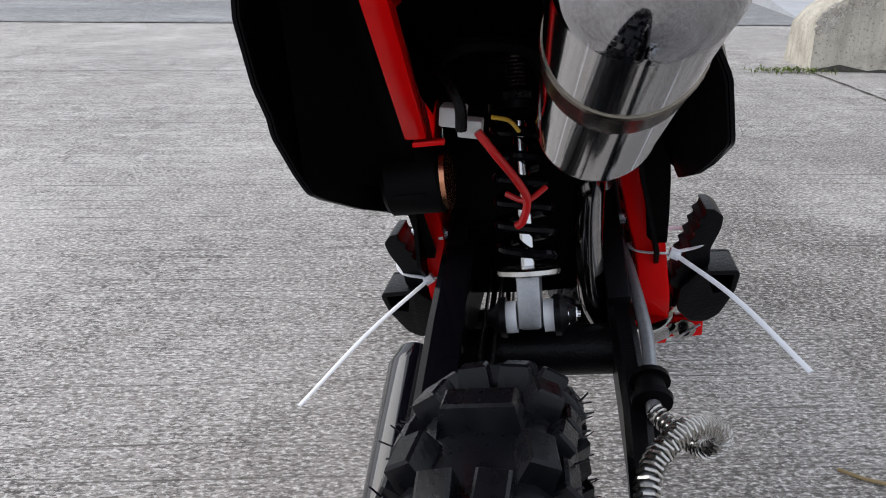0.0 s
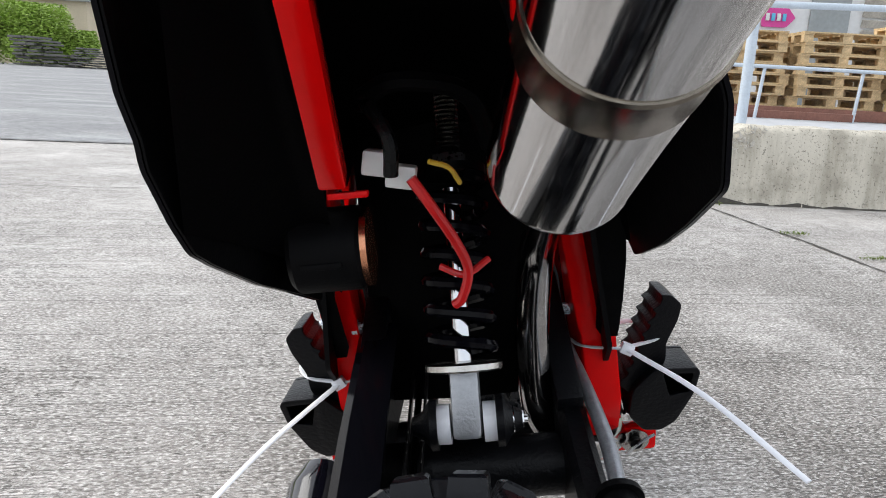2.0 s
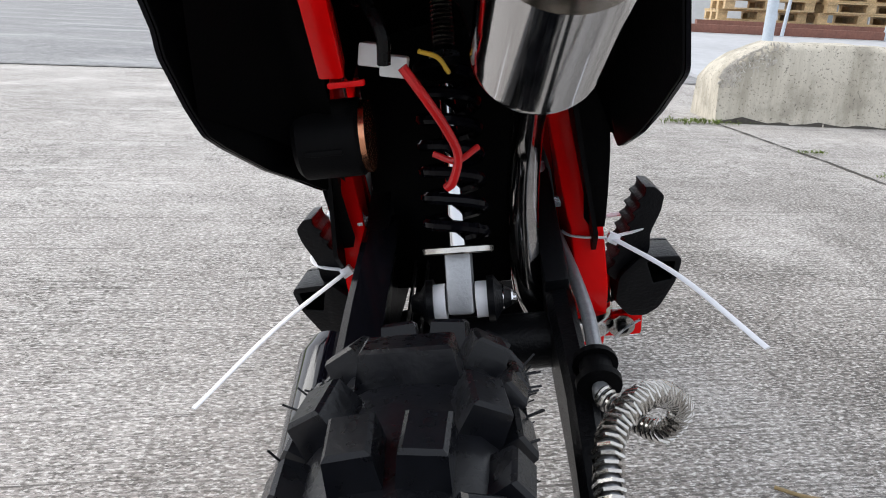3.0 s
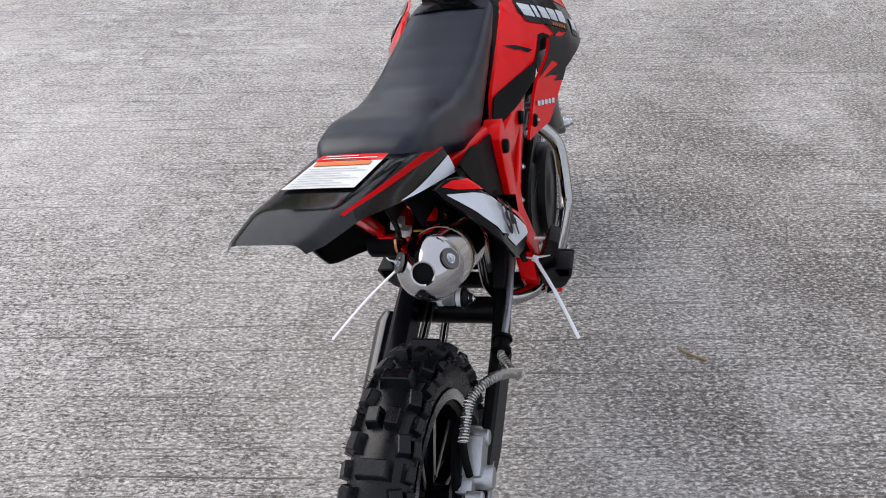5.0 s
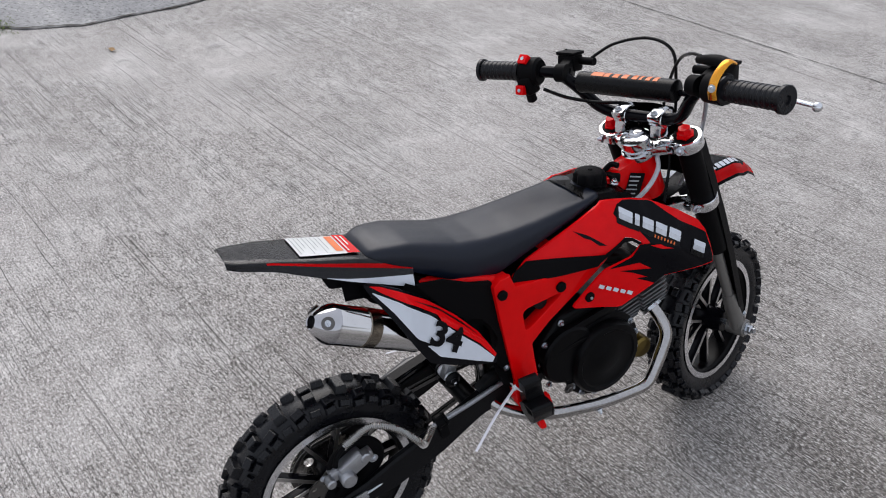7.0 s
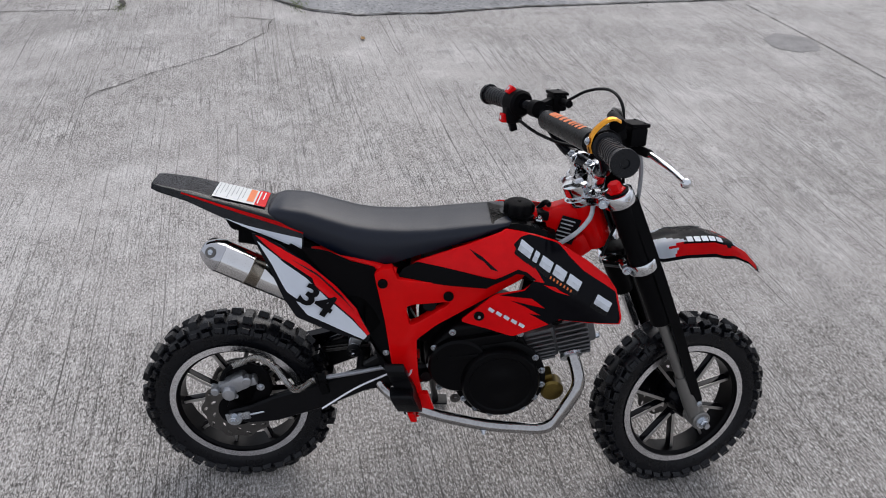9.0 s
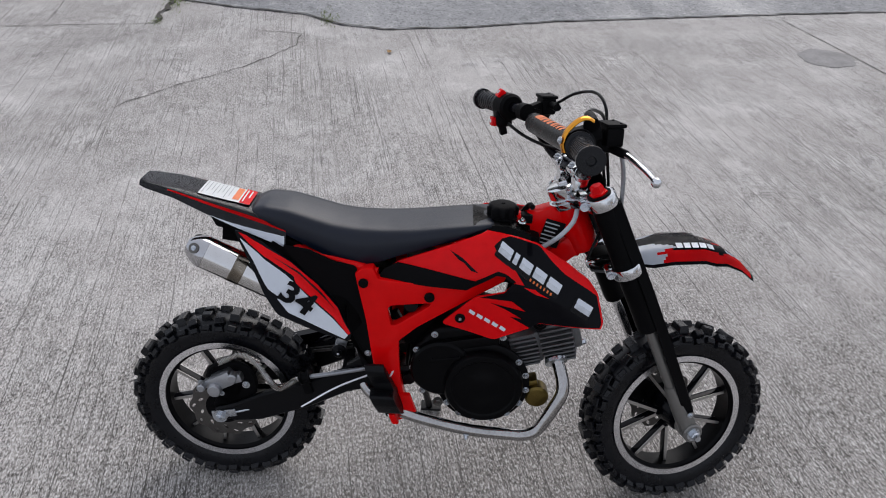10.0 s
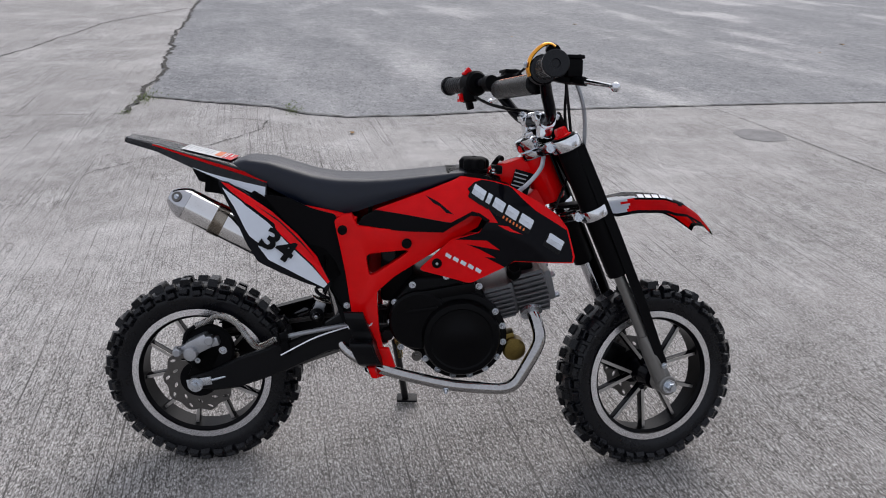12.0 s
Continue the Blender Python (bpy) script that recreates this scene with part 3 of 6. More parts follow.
    return tagged(root, "weathered concrete barrier block with a broken mossy end", "barrier")


kerb_block()


def pallet():
    """A wooden pallet 1.2 by 0.8 m: boards, blocks and bearers."""
    root = new("wooden_pallet")
    def piece(name, c, s):
        bm = bmesh.new()
        box(bm, c, s)
        part(name, bm, PALLETW, root)
    for i in range(5):
        piece("top_board", (0, -0.34 + 0.17 * i, 0.133), (1.2, 0.115 if i % 2 else 0.135, 0.02))
    for x in (-0.53, 0, 0.53):
        piece("bearer", (x, 0, 0.112), (0.13, 0.8, 0.021))
    for y in (-0.34, 0, 0.34):
        piece("bottom_board", (0, y, 0.011), (1.2, 0.1, 0.02))
        for x in (-0.53, 0, 0.53):
            piece("spacer_block", (x, y, 0.061), (0.13, 0.1, 0.079))
    return tagged(root, "pale raw wooden pallet in a stack", "pallet", group="stacked pallets")


rnd = random.Random(8)
first = pallet()
first.matrix_world = pose(3.78, 11.3, 0.26, 0, 0, 4)
for cx, cy, n, k0 in ((3.78, 11.3, 8, 1), (5.08, 11.2, 8, 0), (6.38, 11.1, 9, 0)):
    for k in range(k0, n):
        copy_thing(first, pose(cx + rnd.uniform(-0.05, 0.05), cy + rnd.uniform(-0.05, 0.05), 0.26 + 0.146 * k, 0, 0, rnd.uniform(-3, 5)))


def fence():
    root = new("tube_fence")
    bm = bmesh.new()
    tube(bm, [(2.87, 8.1, 0.17), (2.87, 8.1, 1.48)], 0.055, 16, False)
    part("post", bm, GALV, root)
    for h in (1.40, 0.89):
        bm = bmesh.new()
        if h > 1:
            tube(bm, [(2.87, 8.1, h + 0.04), (9.0, 8.9, h + 0.20)], 0.035, 12, False)
        else:
            tube(bm, [(2.6, 9.7, h), (10.0, 10.3, h)], 0.024, 12, False)
        part("rail", bm, GALV, root)
    for x, y in ((3.68, 9.8), (4.99, 9.95), (6.30, 10.1)):
        bm = bmesh.new()
        tube(bm, [(x - 0.05, y, 0.24), (x, y, 0.89)], 0.022, 10, False)
        part("low_post", bm, GALV, root)
    return tagged(root, "pale blue-grey painted steel tube fence", "fence")


fence()
# the raised pavement that carries fence and pallets: a ramp up from the yard, then level
bm = bmesh.new()
rings(bm, [[(x, 5.6, 0.004), (x, 7.4, 0.12), (x, 9.2, 0.24), (x, 40.0, 0.25), (x, 40.0, -0.1), (x, 5.6, -0.1)] for x in (1.6, 60.0)])
tagged(part("pavement", bm, PAVE), "pale smooth concrete apron rising to the pallets", "pavement", kind="structure")
bm = bmesh.new()
box(bm, (6.0, 10.55, 0.325), (6.5, 0.12, 0.15), None, 0.01)
tagged(part("steel_beam", bm, RUST), "red-primed steel beam lying before the pallets", "beam")
bm = bmesh.new()
box(bm, (3.6, 9.9, 0.30), (2.6, 0.1, 0.1), None, 0.01)
tagged(part("steel_beam", bm, RUST), "brown rusty steel beam lying on the ground", "beam")

WALLW = mat("white_cladding", (0.66, 0.66, 0.65), 0.5, 0, 0.1, 2)
MAGENTA = mat("magenta_sign", (0.62, 0.05, 0.28), 0.4, 0, 0.08, 2)
CYAN = mat("cyan_sign", (0.10, 0.42, 0.62), 0.4, 0, 0.08, 2)
GREYD = mat("grey_door", (0.27, 0.29, 0.29), 0.45, 0, 0.15, 2)
BEIGE = mat("beige_render", (0.55, 0.47, 0.34), 0.8, 0, 0.12, 1)


def hall():
    """The factory hall behind the pallets, with a sign, a sliding door and louvres."""
    root = new("factory_building")
    bm = bmesh.new()
    box(bm, (12.0, 16.0, 2.5), (19.0, 3.0, 5.0))
    part("wall", bm, WALLW, root)
    bm = bmesh.new()
    box(bm, (12.0, 16.0, 5.06), (19.4, 3.4, 0.12))
    part("roof", bm, GREYD, root)
    bm = bmesh.new()
    box(bm, (6.455, 14.47, 1.5), (0.71, 0.05, 3.0), None, 0.01)
    part("door", bm, GREYD, root)
    for i in range(16):
        bm = bmesh.new()
        box(bm, (8.15, 14.46, 0.3 + i * 0.18), (2.2, 0.05, 0.13), Matrix.Rotation(0.4, 3, "X"))
        part("louvre", bm, BLOCKC, root)
    sign = plate([(-0.30, 0), (0.15, 0), (0.30, 0.175), (0.15, 0.35), (-0.30, 0.35)], -0.02, 0.02, 0)
    bmesh.ops.transform(sign, matrix=Matrix.Translation((5.54, 14.47, 1.78)) @ Matrix.Rotation(radians(-90), 4, "Z"), verts=sign.verts)
    s = part("sign", sign, MAGENTA, root, "magenta arrow sign")
    for i in range(4):
        bm = bmesh.new()
        box(bm, (5.33 + 0.1 * i, 14.43, 1.955), (0.065, 0.02, 0.13), None, 0.004)
        part("sign_mark", bm, CYAN if i % 2 else WALLW, s)
    return tagged(root, "white clad factory hall with a grey sliding door", "building")


hall()


def far_building():
    root = new("far_building")
    bm = bmesh.new()
    box(bm, (-68.7, 84, 3.2), (60, 12, 6.4))
    part("wall", bm, BEIGE, root)
    bm = bmesh.new()
    box(bm, (-68.7, 84, 6.5), (61, 13, 0.25))
    part("roof", bm, GREYD, root)
    for i in range(12):
        bm = bmesh.new()
        box(bm, (-94 + i * 4.6, 77.98, 4.6), (2.2, 0.08, 1.3))
        part("window", bm, GREYD, root)
    return tagged(root, "beige rendered building behind the bushes", "building")


far_building()
LEAVES = mat("bush_leaves", (0.24, 0.36, 0.05), 0.6, 0, 0.5, 0.6)
BARK = mat("bark", (0.10, 0.075, 0.05), 0.9, 0, 0.3, 5)


def bush(x, y, h, w, seed):
    """A shrub: a few stems and a crown of many small leaf clumps with gaps."""
    rnd = random.Random(seed)
    root = new("bush")
    root.matrix_world = pose(x, y, 0)
    bm = bmesh.new()
    for _ in range(6):
        a = rnd.uniform(0, math.tau)
        tube(bm, [(0, 0, 0), (0.3 * w * math.cos(a), 0.3 * w * math.sin(a), h * 0.45), (0.6 * w * math.cos(a), 0.6 * w * math.sin(a), h * 0.8)], (0.12, 0.03), 6, True, 3)
    part("stems", bm, BARK, root)
    verts, faces = [], []
    lobes = [(rnd.uniform(-w, w), rnd.uniform(-w * 0.6, w * 0.6), rnd.uniform(0.25, 0.85) * h, rnd.uniform(0.22, 0.4) * h) for _ in range(11)]
    for lx, ly, lz, lr in lobes:
        for _ in range(1900):
            d = Vector((rnd.gauss(0, 1), rnd.gauss(0, 1), rnd.gauss(0, 1))).normalized() * lr * rnd.uniform(0.6, 1.08)
            c = Vector((lx, ly, lz)) + d
            if c.z < 0.05 or c.z > h:
                continue
            n = Vector((rnd.gauss(0, 1), rnd.gauss(0, 1), rnd.gauss(0.6, 1))).normalized()
            a, b, _n = frame_of(n)
            s = rnd.uniform(0.06, 0.15)
            k = len(verts)
            verts += [c - a * s, c + b * s * 0.5, c + a * s, c - b * s * 0.5]
            faces.append((k, k + 1, k + 2, k + 3))
    me = bpy.data.meshes.new("crown")
    me.from_pydata(verts, [], faces)
    me.materials.append(LEAVES)
    crown = new("crown", me)
    crown.parent = root
    crown["kind"] = "stuff"
    return tagged(root, "leafy green roadside bush", "bush", group="bushes at the far edge")


for i, (x, y, h, w) in enumerate(((-47, 62, 7.0, 4), (-41.5, 63, 5.2, 3), (-36.2, 62, 4.9, 2.6), (-32.2, 63, 3.0, 1.8), (-52, 63, 8.5, 4), (-58, 62, 8, 4))):
    bush(x, y, h, w, 20 + i)
STONE = mat("grey_timber_pile", (0.13, 0.125, 0.12), 0.9, 0, 0.3, 1.5, 0.6, 8)


def scrap_pile(x, y, w, h, seed):
    """A dark heap of stacked timbers and stones."""
    rnd = random.Random(seed)
    root = new("scrap_pile")
    root.matrix_world = pose(x, y, 0)
    for k in range(9):
        for i in range(4 - k // 4):
            bm = bmesh.new()
            turn = Matrix.Rotation(rnd.uniform(-0.12, 0.12), 3, "Z") @ Matrix.Rotation(rnd.uniform(-0.05, 0.05), 3, "Y")
            box(bm, (w * (-0.75 + 0.5 * i + rnd.uniform(-0.12, 0.12)), rnd.uniform(-0.4, 0.2), h * (0.05 + 0.105 * k)), (w * rnd.uniform(0.30, 0.62), rnd.uniform(0.6, 1.4), h * rnd.uniform(0.045, 0.085)), turn, 0.02, 1)
            part("timber", bm, STONE, root)
    return tagged(root, "dark grey heap of scrap before the bushes", "scrap pile", group="scrap piles")


scrap_pile(-32.2, 58, 2.2, 2.35, 3)
scrap_pile(-28.2, 58, 1.6, 1.65, 4)


# ---- the dirt bike, built upright about its middle plane (x right, y ahead), then leaned onto its stand ----
bike = new("dirt_bike")
bike.matrix_world = pose(0, 0, 0.007, 0, -8.5, 0) @ Matrix.Translation((0.009, 0, 0))
tagged(bike, "small red and black motocross dirt bike leaning on its side stand", "motorcycle")
RAKE, STEER = radians(26), radians(14)
AXIS = Vector((0, -math.sin(RAKE), math.cos(RAKE)))
HEAD = Vector((-0.004, 0.616, 0.638))
TURNED = Matrix.Translation(HEAD) @ Matrix.Rotation(STEER, 4, AXIS) @ Matrix.Translation(-HEAD)
DOWN = -AXIS
REAR_AXLE, FRONT_AXLE = Vector((0, 0, 0.178)), Vector((0, 0.884, 0.180))


# wheels
def tread_mesh(name, sx, sy, h):
    """A tapered rubber block, its foot at z = 0."""
    bm = bmesh.new()
    g = bmesh.ops.create_cube(bm, size=1.0)
    for v in g["verts"]:
        k = 0.84 if v.co.z > 0 else 1.0
        v.co = Vector((v.co.x * sx * k, v.co.y * sy * k, h if v.co.z > 0 else -0.004))
    bmesh.ops.bevel(bm, geom=[e for e in bm.edges if all(v.co.z > 0 for v in e.verts)], offset=0.0012, segments=1, affect="EDGES")
    finish(bm)
    me = bpy.data.meshes.new(name)
    bm.to_mesh(me)
    bm.free()
    me.materials.append(RUBBER)
    return me


WIDE_BLOCK, MID_BLOCK, EDGE_BLOCK = tread_mesh("wide_block", 0.036, 0.020, 0.0115), tread_mesh("mid_block", 0.015, 0.022, 0.0115), tread_mesh("edge_block", 0.012, 0.019, 0.008)
HALF_BLOCK = tread_mesh("half_block", 0.0155, 0.021, 0.0115)


def wheel(which, place, disc_side, spin):
    """Tyre with separate tread blocks, cast rim with ten spokes, hub and axle."""
    bm = bmesh.new()
    prof = [(-0.024, 0.128), (-0.030, 0.142), (-0.0325, 0.155), (-0.031, 0.166), (-0.0235, 0.1745), (-0.0125, 0.1785), (0, 0.1795), (0.0125, 0.1785), (0.0235, 0.1745), (0.031, 0.166), (0.0325, 0.155), (0.030, 0.142), (0.024, 0.128)]
    n = 96
    vs = [[bm.verts.new((x, r * math.cos(k * math.tau / n), r * math.sin(k * math.tau / n))) for x, r in prof] for k in range(n)]
    for k in range(n):
        a, b = vs[k], vs[(k + 1) % n]
        for i in range(len(prof) - 1):
            bm.faces.new((a[i], a[i + 1], b[i + 1], b[i]))
        bm.faces.new((a[-1], a[0], b[0], b[-1]))
    tyre = part(which + "_tyre", bm, RUBBER, bike, "knobbly black off-road tyre", place, 60)
    pitch = 22
    def block(me, k, x, tilt, r, turn=0.0):
        ob = new("tread_block", me)
        a = spin + k * math.tau / pitch
        radial = Matrix.Rotation(a, 4, "X") @ Matrix.Translation((x, 0, r)) @ Matrix.Rotation(tilt, 4, "Y") @ Matrix.Rotation(turn, 4, "Z")
        ob.parent = tyre
        ob.matrix_basis = place @ radial
    for k in range(pitch):
        if k % 2:
            block(WIDE_BLOCK, k, 0.0, 0.0, 0.1790)
        else:
            block(HALF_BLOCK, k, -0.0095, -0.08, 0.1785, 0.05)
            block(HALF_BLOCK, k, 0.0095, 0.08, 0.1785, -0.05)
        for s in (-1, 1):
            block(MID_BLOCK, k + 0.5, s * 0.0215, s * 0.50, 0.1735, s * 0.18)
            block(EDGE_BLOCK, k + 0.5, s * 0.0305, s * 1.02, 0.1650, s * 0.12)
            block(EDGE_BLOCK, k, s * 0.0295, s * 0.92, 0.1680, -s * 0.1)
    # fine rubber hairs left by the mould
    rnd = random.Random(len(which))
    bm = bmesh.new()
    for _ in range(150):
        a, s = rnd.uniform(0, math.tau), rnd.choice((-1, 1))
        o = Vector((s * 0.035, 0.167 * math.cos(a), 0.167 * math.sin(a)))
        d = Vector((s * rnd.uniform(0.5, 1), rnd.uniform(0, 0.7) * math.cos(a), rnd.uniform(0, 0.7) * math.sin(a))) * rnd.uniform(0.006, 0.012)
        tube(bm, [o, o + d], 0.0005, 4, False)
    tagged(part("rubber_hairs", bm, RUBBER, tyre, "", place), kind="stuff")
    # rim
    bm = bmesh.new()
    prof = [(-0.029, 0.1335), (-0.029, 0.1215), (-0.025, 0.1205), (-0.021, 0.1150), (0.021, 0.1150), (0.025, 0.1205), (0.029, 0.1215), (0.029, 0.1335), (0.025, 0.131), (0.02, 0.126), (-0.02, 0.126), (-0.025, 0.131)]
    vs = [[bm.verts.new((x, r * math.cos(k * math.tau / n), r * math.sin(k * math.tau / n))) for x, r in prof] for k in range(n)]
    for k in range(n):
        a, b = vs[k], vs[(k + 1) % n]
        for i in range(len(prof)):
            j = (i + 1) % len(prof)
            f = bm.faces.new((a[i], a[j], b[j], b[i]))
            f.material_index = 1 if i in (0, 6) else 0
    rim = part(which + "_rim", bm, [ENGINE, RIMFACE], bike, "black cast rim with a bright machined edge", place, 25)
    for k in range(10):
        a = spin + k * math.tau / 10
        b = spin + (k // 2 * 2 + 0.5) * math.tau / 10
        q0 = Vector((0, 0.026 * math.cos(b), 0.026 * math.sin(b)))
        q1 = Vector((0, 0.117 * math.cos(a), 0.117 * math.sin(a)))
        mid = q0.lerp(q1, 0.3)
        bm = bmesh.new()
        beam(bm, q0, q1, 0.016, 0.0075, 0.001)
        part("spoke", bm, GLOSS, rim, "", place)
        bm = bmesh.new()
        for s in (-1, 1):
            off = Vector((s * 0.0085, 0, 0))
            beam(bm, q0.lerp(q1, 0.1) + off, q0.lerp(q1, 0.97) + off, 0.0015, 0.006)
        part("spoke_face", bm, SPOKE, rim, "bare machined spoke face", place)
    bm = bmesh.new()
    lathe(bm, [(-0.042, 0.012), (-0.042, 0.022), (-0.02, 0.026), (0.02, 0.026), (0.042, 0.022), (0.042, 0.012)], (0, 0, 0), (1, 0, 0), 28)
    part("hub", bm, GLOSS, rim, "", place)
    # brake disc, wavy and drilled
    x = disc_side * 0.047
    bm = bmesh.new()
    m = 96
    outer = [(math.cos(i * math.tau / m) * (0.066 + 0.0028 * math.cos(i * math.tau / m * 10)), math.sin(i * math.tau / m) * (0.066 + 0.0028 * math.cos(i * math.tau / m * 10))) for i in range(m)]
    holes = [[(0.033 * math.cos(-j * math.tau / 30), 0.033 * math.sin(-j * math.tau / 30)) for j in range(30)]]
    for h in range(10):
        for rr, off in ((0.060, 0.0), (0.047, 0.5)):
            c = (rr * math.cos((h + off) * math.tau / 10), rr * math.sin((h + off) * math.tau / 10))
            q = (h + off) * math.tau / 10
            el = []
            for j in range(10):
                u, v = 0.006 * math.cos(-j * math.tau / 10), 0.0028 * math.sin(-j * math.tau / 10)
                el.append((c[0] + u * math.cos(q + 0.9) - v * math.sin(q + 0.9), c[1] + u * math.sin(q + 0.9) + v * math.cos(q + 0.9)))
            holes.append(el)
    fill(bm, outer, holes, 9.0)
    g = bmesh.ops.extrude_face_region(bm, geom=list(bm.faces))
    far = {v for v in g["geom"] if isinstance(v, bmesh.types.BMVert)}
    for v in bm.verts:
        v.co.x = x + (0.0015 if v in far else -0.0015)
    part(which + "_brake_disc", bm, DISC, bike, "wavy drilled steel brake disc", place, 25)
    bm = bmesh.new()
    lathe(bm, [(-0.003, 0.014), (-0.003, 0.036), (0.003, 0.036), (0.003, 0.014)], (x, 0, 0), (1, 0, 0), 28)
    part(which + "_disc_carrier", bm, MATT, bike, "", place)


wheel("rear", Matrix.Translation(REAR_AXLE), 1, 0.15)
wheel("front", TURNED @ Matrix.Translation(FRONT_AXLE), -1, 0.31)

# rear axle, swingarm, brake
bm = bmesh.new()
lathe(bm, [(-0.082, 0.0055), (0.088, 0.0055)], REAR_AXLE, (1, 0, 0), 16)
part("rear_axle", bm, ZINC, bike)
bolt(bike, (0.076, 0, 0.178), (1, 0, 0), 0.0095, 0.009, ZINC, "axle_nut", "bluish zinc-plated axle nut")
bolt(bike, (-0.072, 0, 0.178), (-1, 0, 0), 0.0095, 0.009, ZINC, "axle_nut")
for s in (1, -1):
    x = 0.064 if s > 0 else -0.058
    bm = bmesh.new()
    secs = []
    for y, z0, z1, w in ((-0.012, 0.168, 0.188, 0.012), (0.03, 0.163, 0.204, 0.014), (0.08, 0.172, 0.231, 0.016), (0.17, 0.207, 0.266, 0.017), (0.25, 0.246, 0.296, 0.017), (0.36, 0.262, 0.30, 0.017)):
        xx = x + (0.005 * min(1, y / 0.1) - 0.055 * max(0.0, y - 0.165)) * s
        c = 0.004
        secs.append([(xx - w / 2 + c, y, z0), (xx + w / 2 - c, y, z0), (xx + w / 2, y, z0 + c), (xx + w / 2, y, z1 - c), (xx + w / 2 - c, y, z1), (xx - w / 2 + c, y, z1), (xx - w / 2, y, z1 - c), (xx - w / 2, y, z0 + c)])
    rings(bm, secs)
    part("swingarm_beam", bm, CRINKLE, bike, "black textured swingarm beam")
    bm = bmesh.new()
    beam(bm, (x + 0.010 * s, -0.016, 0.178), (x + 0.010 * s, 0.030, 0.186), 0.003, 0.016, 0.001)
    part("chain_adjuster", bm, ZINC, bike)
    bm = bmesh.new()
    tube(bm, [(x + 0.008 * s, 0.03, 0.186), (x + 0.008 * s, 0.056, 0.194)], 0.0028, 8, False)
    part("adjuster_screw", bm, ZINC, bike)
bm = bmesh.new()
lathe(bm, [(-0.06, 0.018), (0.07, 0.018)], (0, 0.245, 0.262), (1, 0, 0), 20)
part("swingarm_cross_tube", bm, CRINKLE, bike, "black textured cross tube")
bm = bmesh.new()
beam(bm, (0.064, 0.25, 0.29), (0.060, 0.335, 0.345), 0.016, 0.03, 0.003)
part("swingarm_brace", bm, CRINKLE, bike)
bm = bmesh.new()
beam(bm, (-0.052, 0.22, 0.285), (-0.050, 0.335, 0.345), 0.016, 0.03, 0.003)
part("swingarm_brace", bm, CRINKLE, bike)
# shiny chain guard over the near run of the chain
bm = bmesh.new()
secs = []
for y, z in ((0.02, 0.262), (0.10, 0.285), (0.20, 0.315), (0.30, 0.338)):
    secs.append([(-0.062, y, z - 0.045), (-0.062, y, z - 0.006), (-0.056, y, z), (-0.036, y, z), (-0.036, y, z - 0.003), (-0.054, y, z - 0.004), (-0.059, y, z - 0.008), (-0.059, y, z - 0.045)])
rings(bm, secs)
part("chain_guard", bm, GLOSS, bike, "shiny black folded chain guard")
bm = bmesh.new()
lathe(bm, [(-0.06, 0.006), (-0.06, 0.015), (0.10, 0.017), (0.115, 0.012), (0.115, 0.004)], (-0.078, 0.10, 0.240), (0.04, 0.88, 0.40), 20)
part("guard_tube", bm, LACQUER, bike, "gloss black rounded guard over the swingarm")


# chain with its links
def chain():
    c0, r0, c1, r1 = Vector((0, 0.0, 0.178)), 0.062, Vector((0, 0.385, 0.285)), 0.024
    d = c1 - c0
    L, base = d.length, math.atan2(d.z, d.y)
    gam = math.acos((r0 - r1) / L)
    pts = []
    def arc(c, r, a0, a1, n):
        for i in range(n):
            a = a0 + (a1 - a0) * i / n
            pts.append(c + Vector((0, r * math.cos(a), r * math.sin(a))))
    arc(c1, r1, base + gam, base - gam, 24)
    arc(c0, r0, base - gam, base + gam - math.tau, 60)
    pts.append(pts[0])
    step, links, acc = 0.0095, [], 0.0
    for a, b in zip(pts, pts[1:]):
        seg = (b - a).length
        while acc < seg:
            links.append((a.lerp(b, acc / seg), (b - a).normalized()))
            acc += step
        acc -= seg
    root_bm = bmesh.new()
    tube(root_bm, [Vector((-0.027, p.y, p.z)) for p, _d in links] + [Vector((-0.027, links[0][0].y, links[0][0].z))], 0.0022, 6, False)
    ch = part("chain", root_bm, ENGINE, bike, "black roller chain")
    shared = bpy.data.meshes.new("chain_link")
    bm = bmesh.new()
    for s in (-1, 1):
        box(bm, (s * 0.0045, 0, 0), (0.0016, 0.0115, 0.0072), None, 0.0012, 1)
    finish(bm)
    bm.to_mesh(shared)
    bm.free()
    shared.materials.append(DISC)
    for p, dd in links:
        ob = new("chain_link", shared)
        ob.parent = ch
        ob.matrix_basis = Matrix.Translation((-0.027, p.y, p.z)) @ Matrix.Rotation(math.atan2(dd.z, dd.y), 4, "X")
    for c, r, nm in ((c0, r0, "rear_sprocket"), (c1, r1, "engine_sprocket")):
        n = int(math.tau * r / 0.0095)
        outer = []
        for i in range(n * 4):
            a = i * math.tau / (n * 4)
            rr = r + (0.003, 0.0, -0.003, 0.0)[i % 4]
            outer.append((c.y + rr * math.cos(a), c.z + rr * math.sin(a)))
        holes = [[(c.y + r * 0.62 * math.cos(h * math.tau / 5) + 0.009 * math.cos(-j * math.tau / 10), c.z + r * 0.62 * math.sin(h * math.tau / 5) + 0.009 * math.sin(-j * math.tau / 10)) for j in range(10)] for h in range(5)] if r > 0.04 else []
        part(nm, plate(outer, -0.032, -0.028, 0, holes, 0), STEEL, bike)


chain()

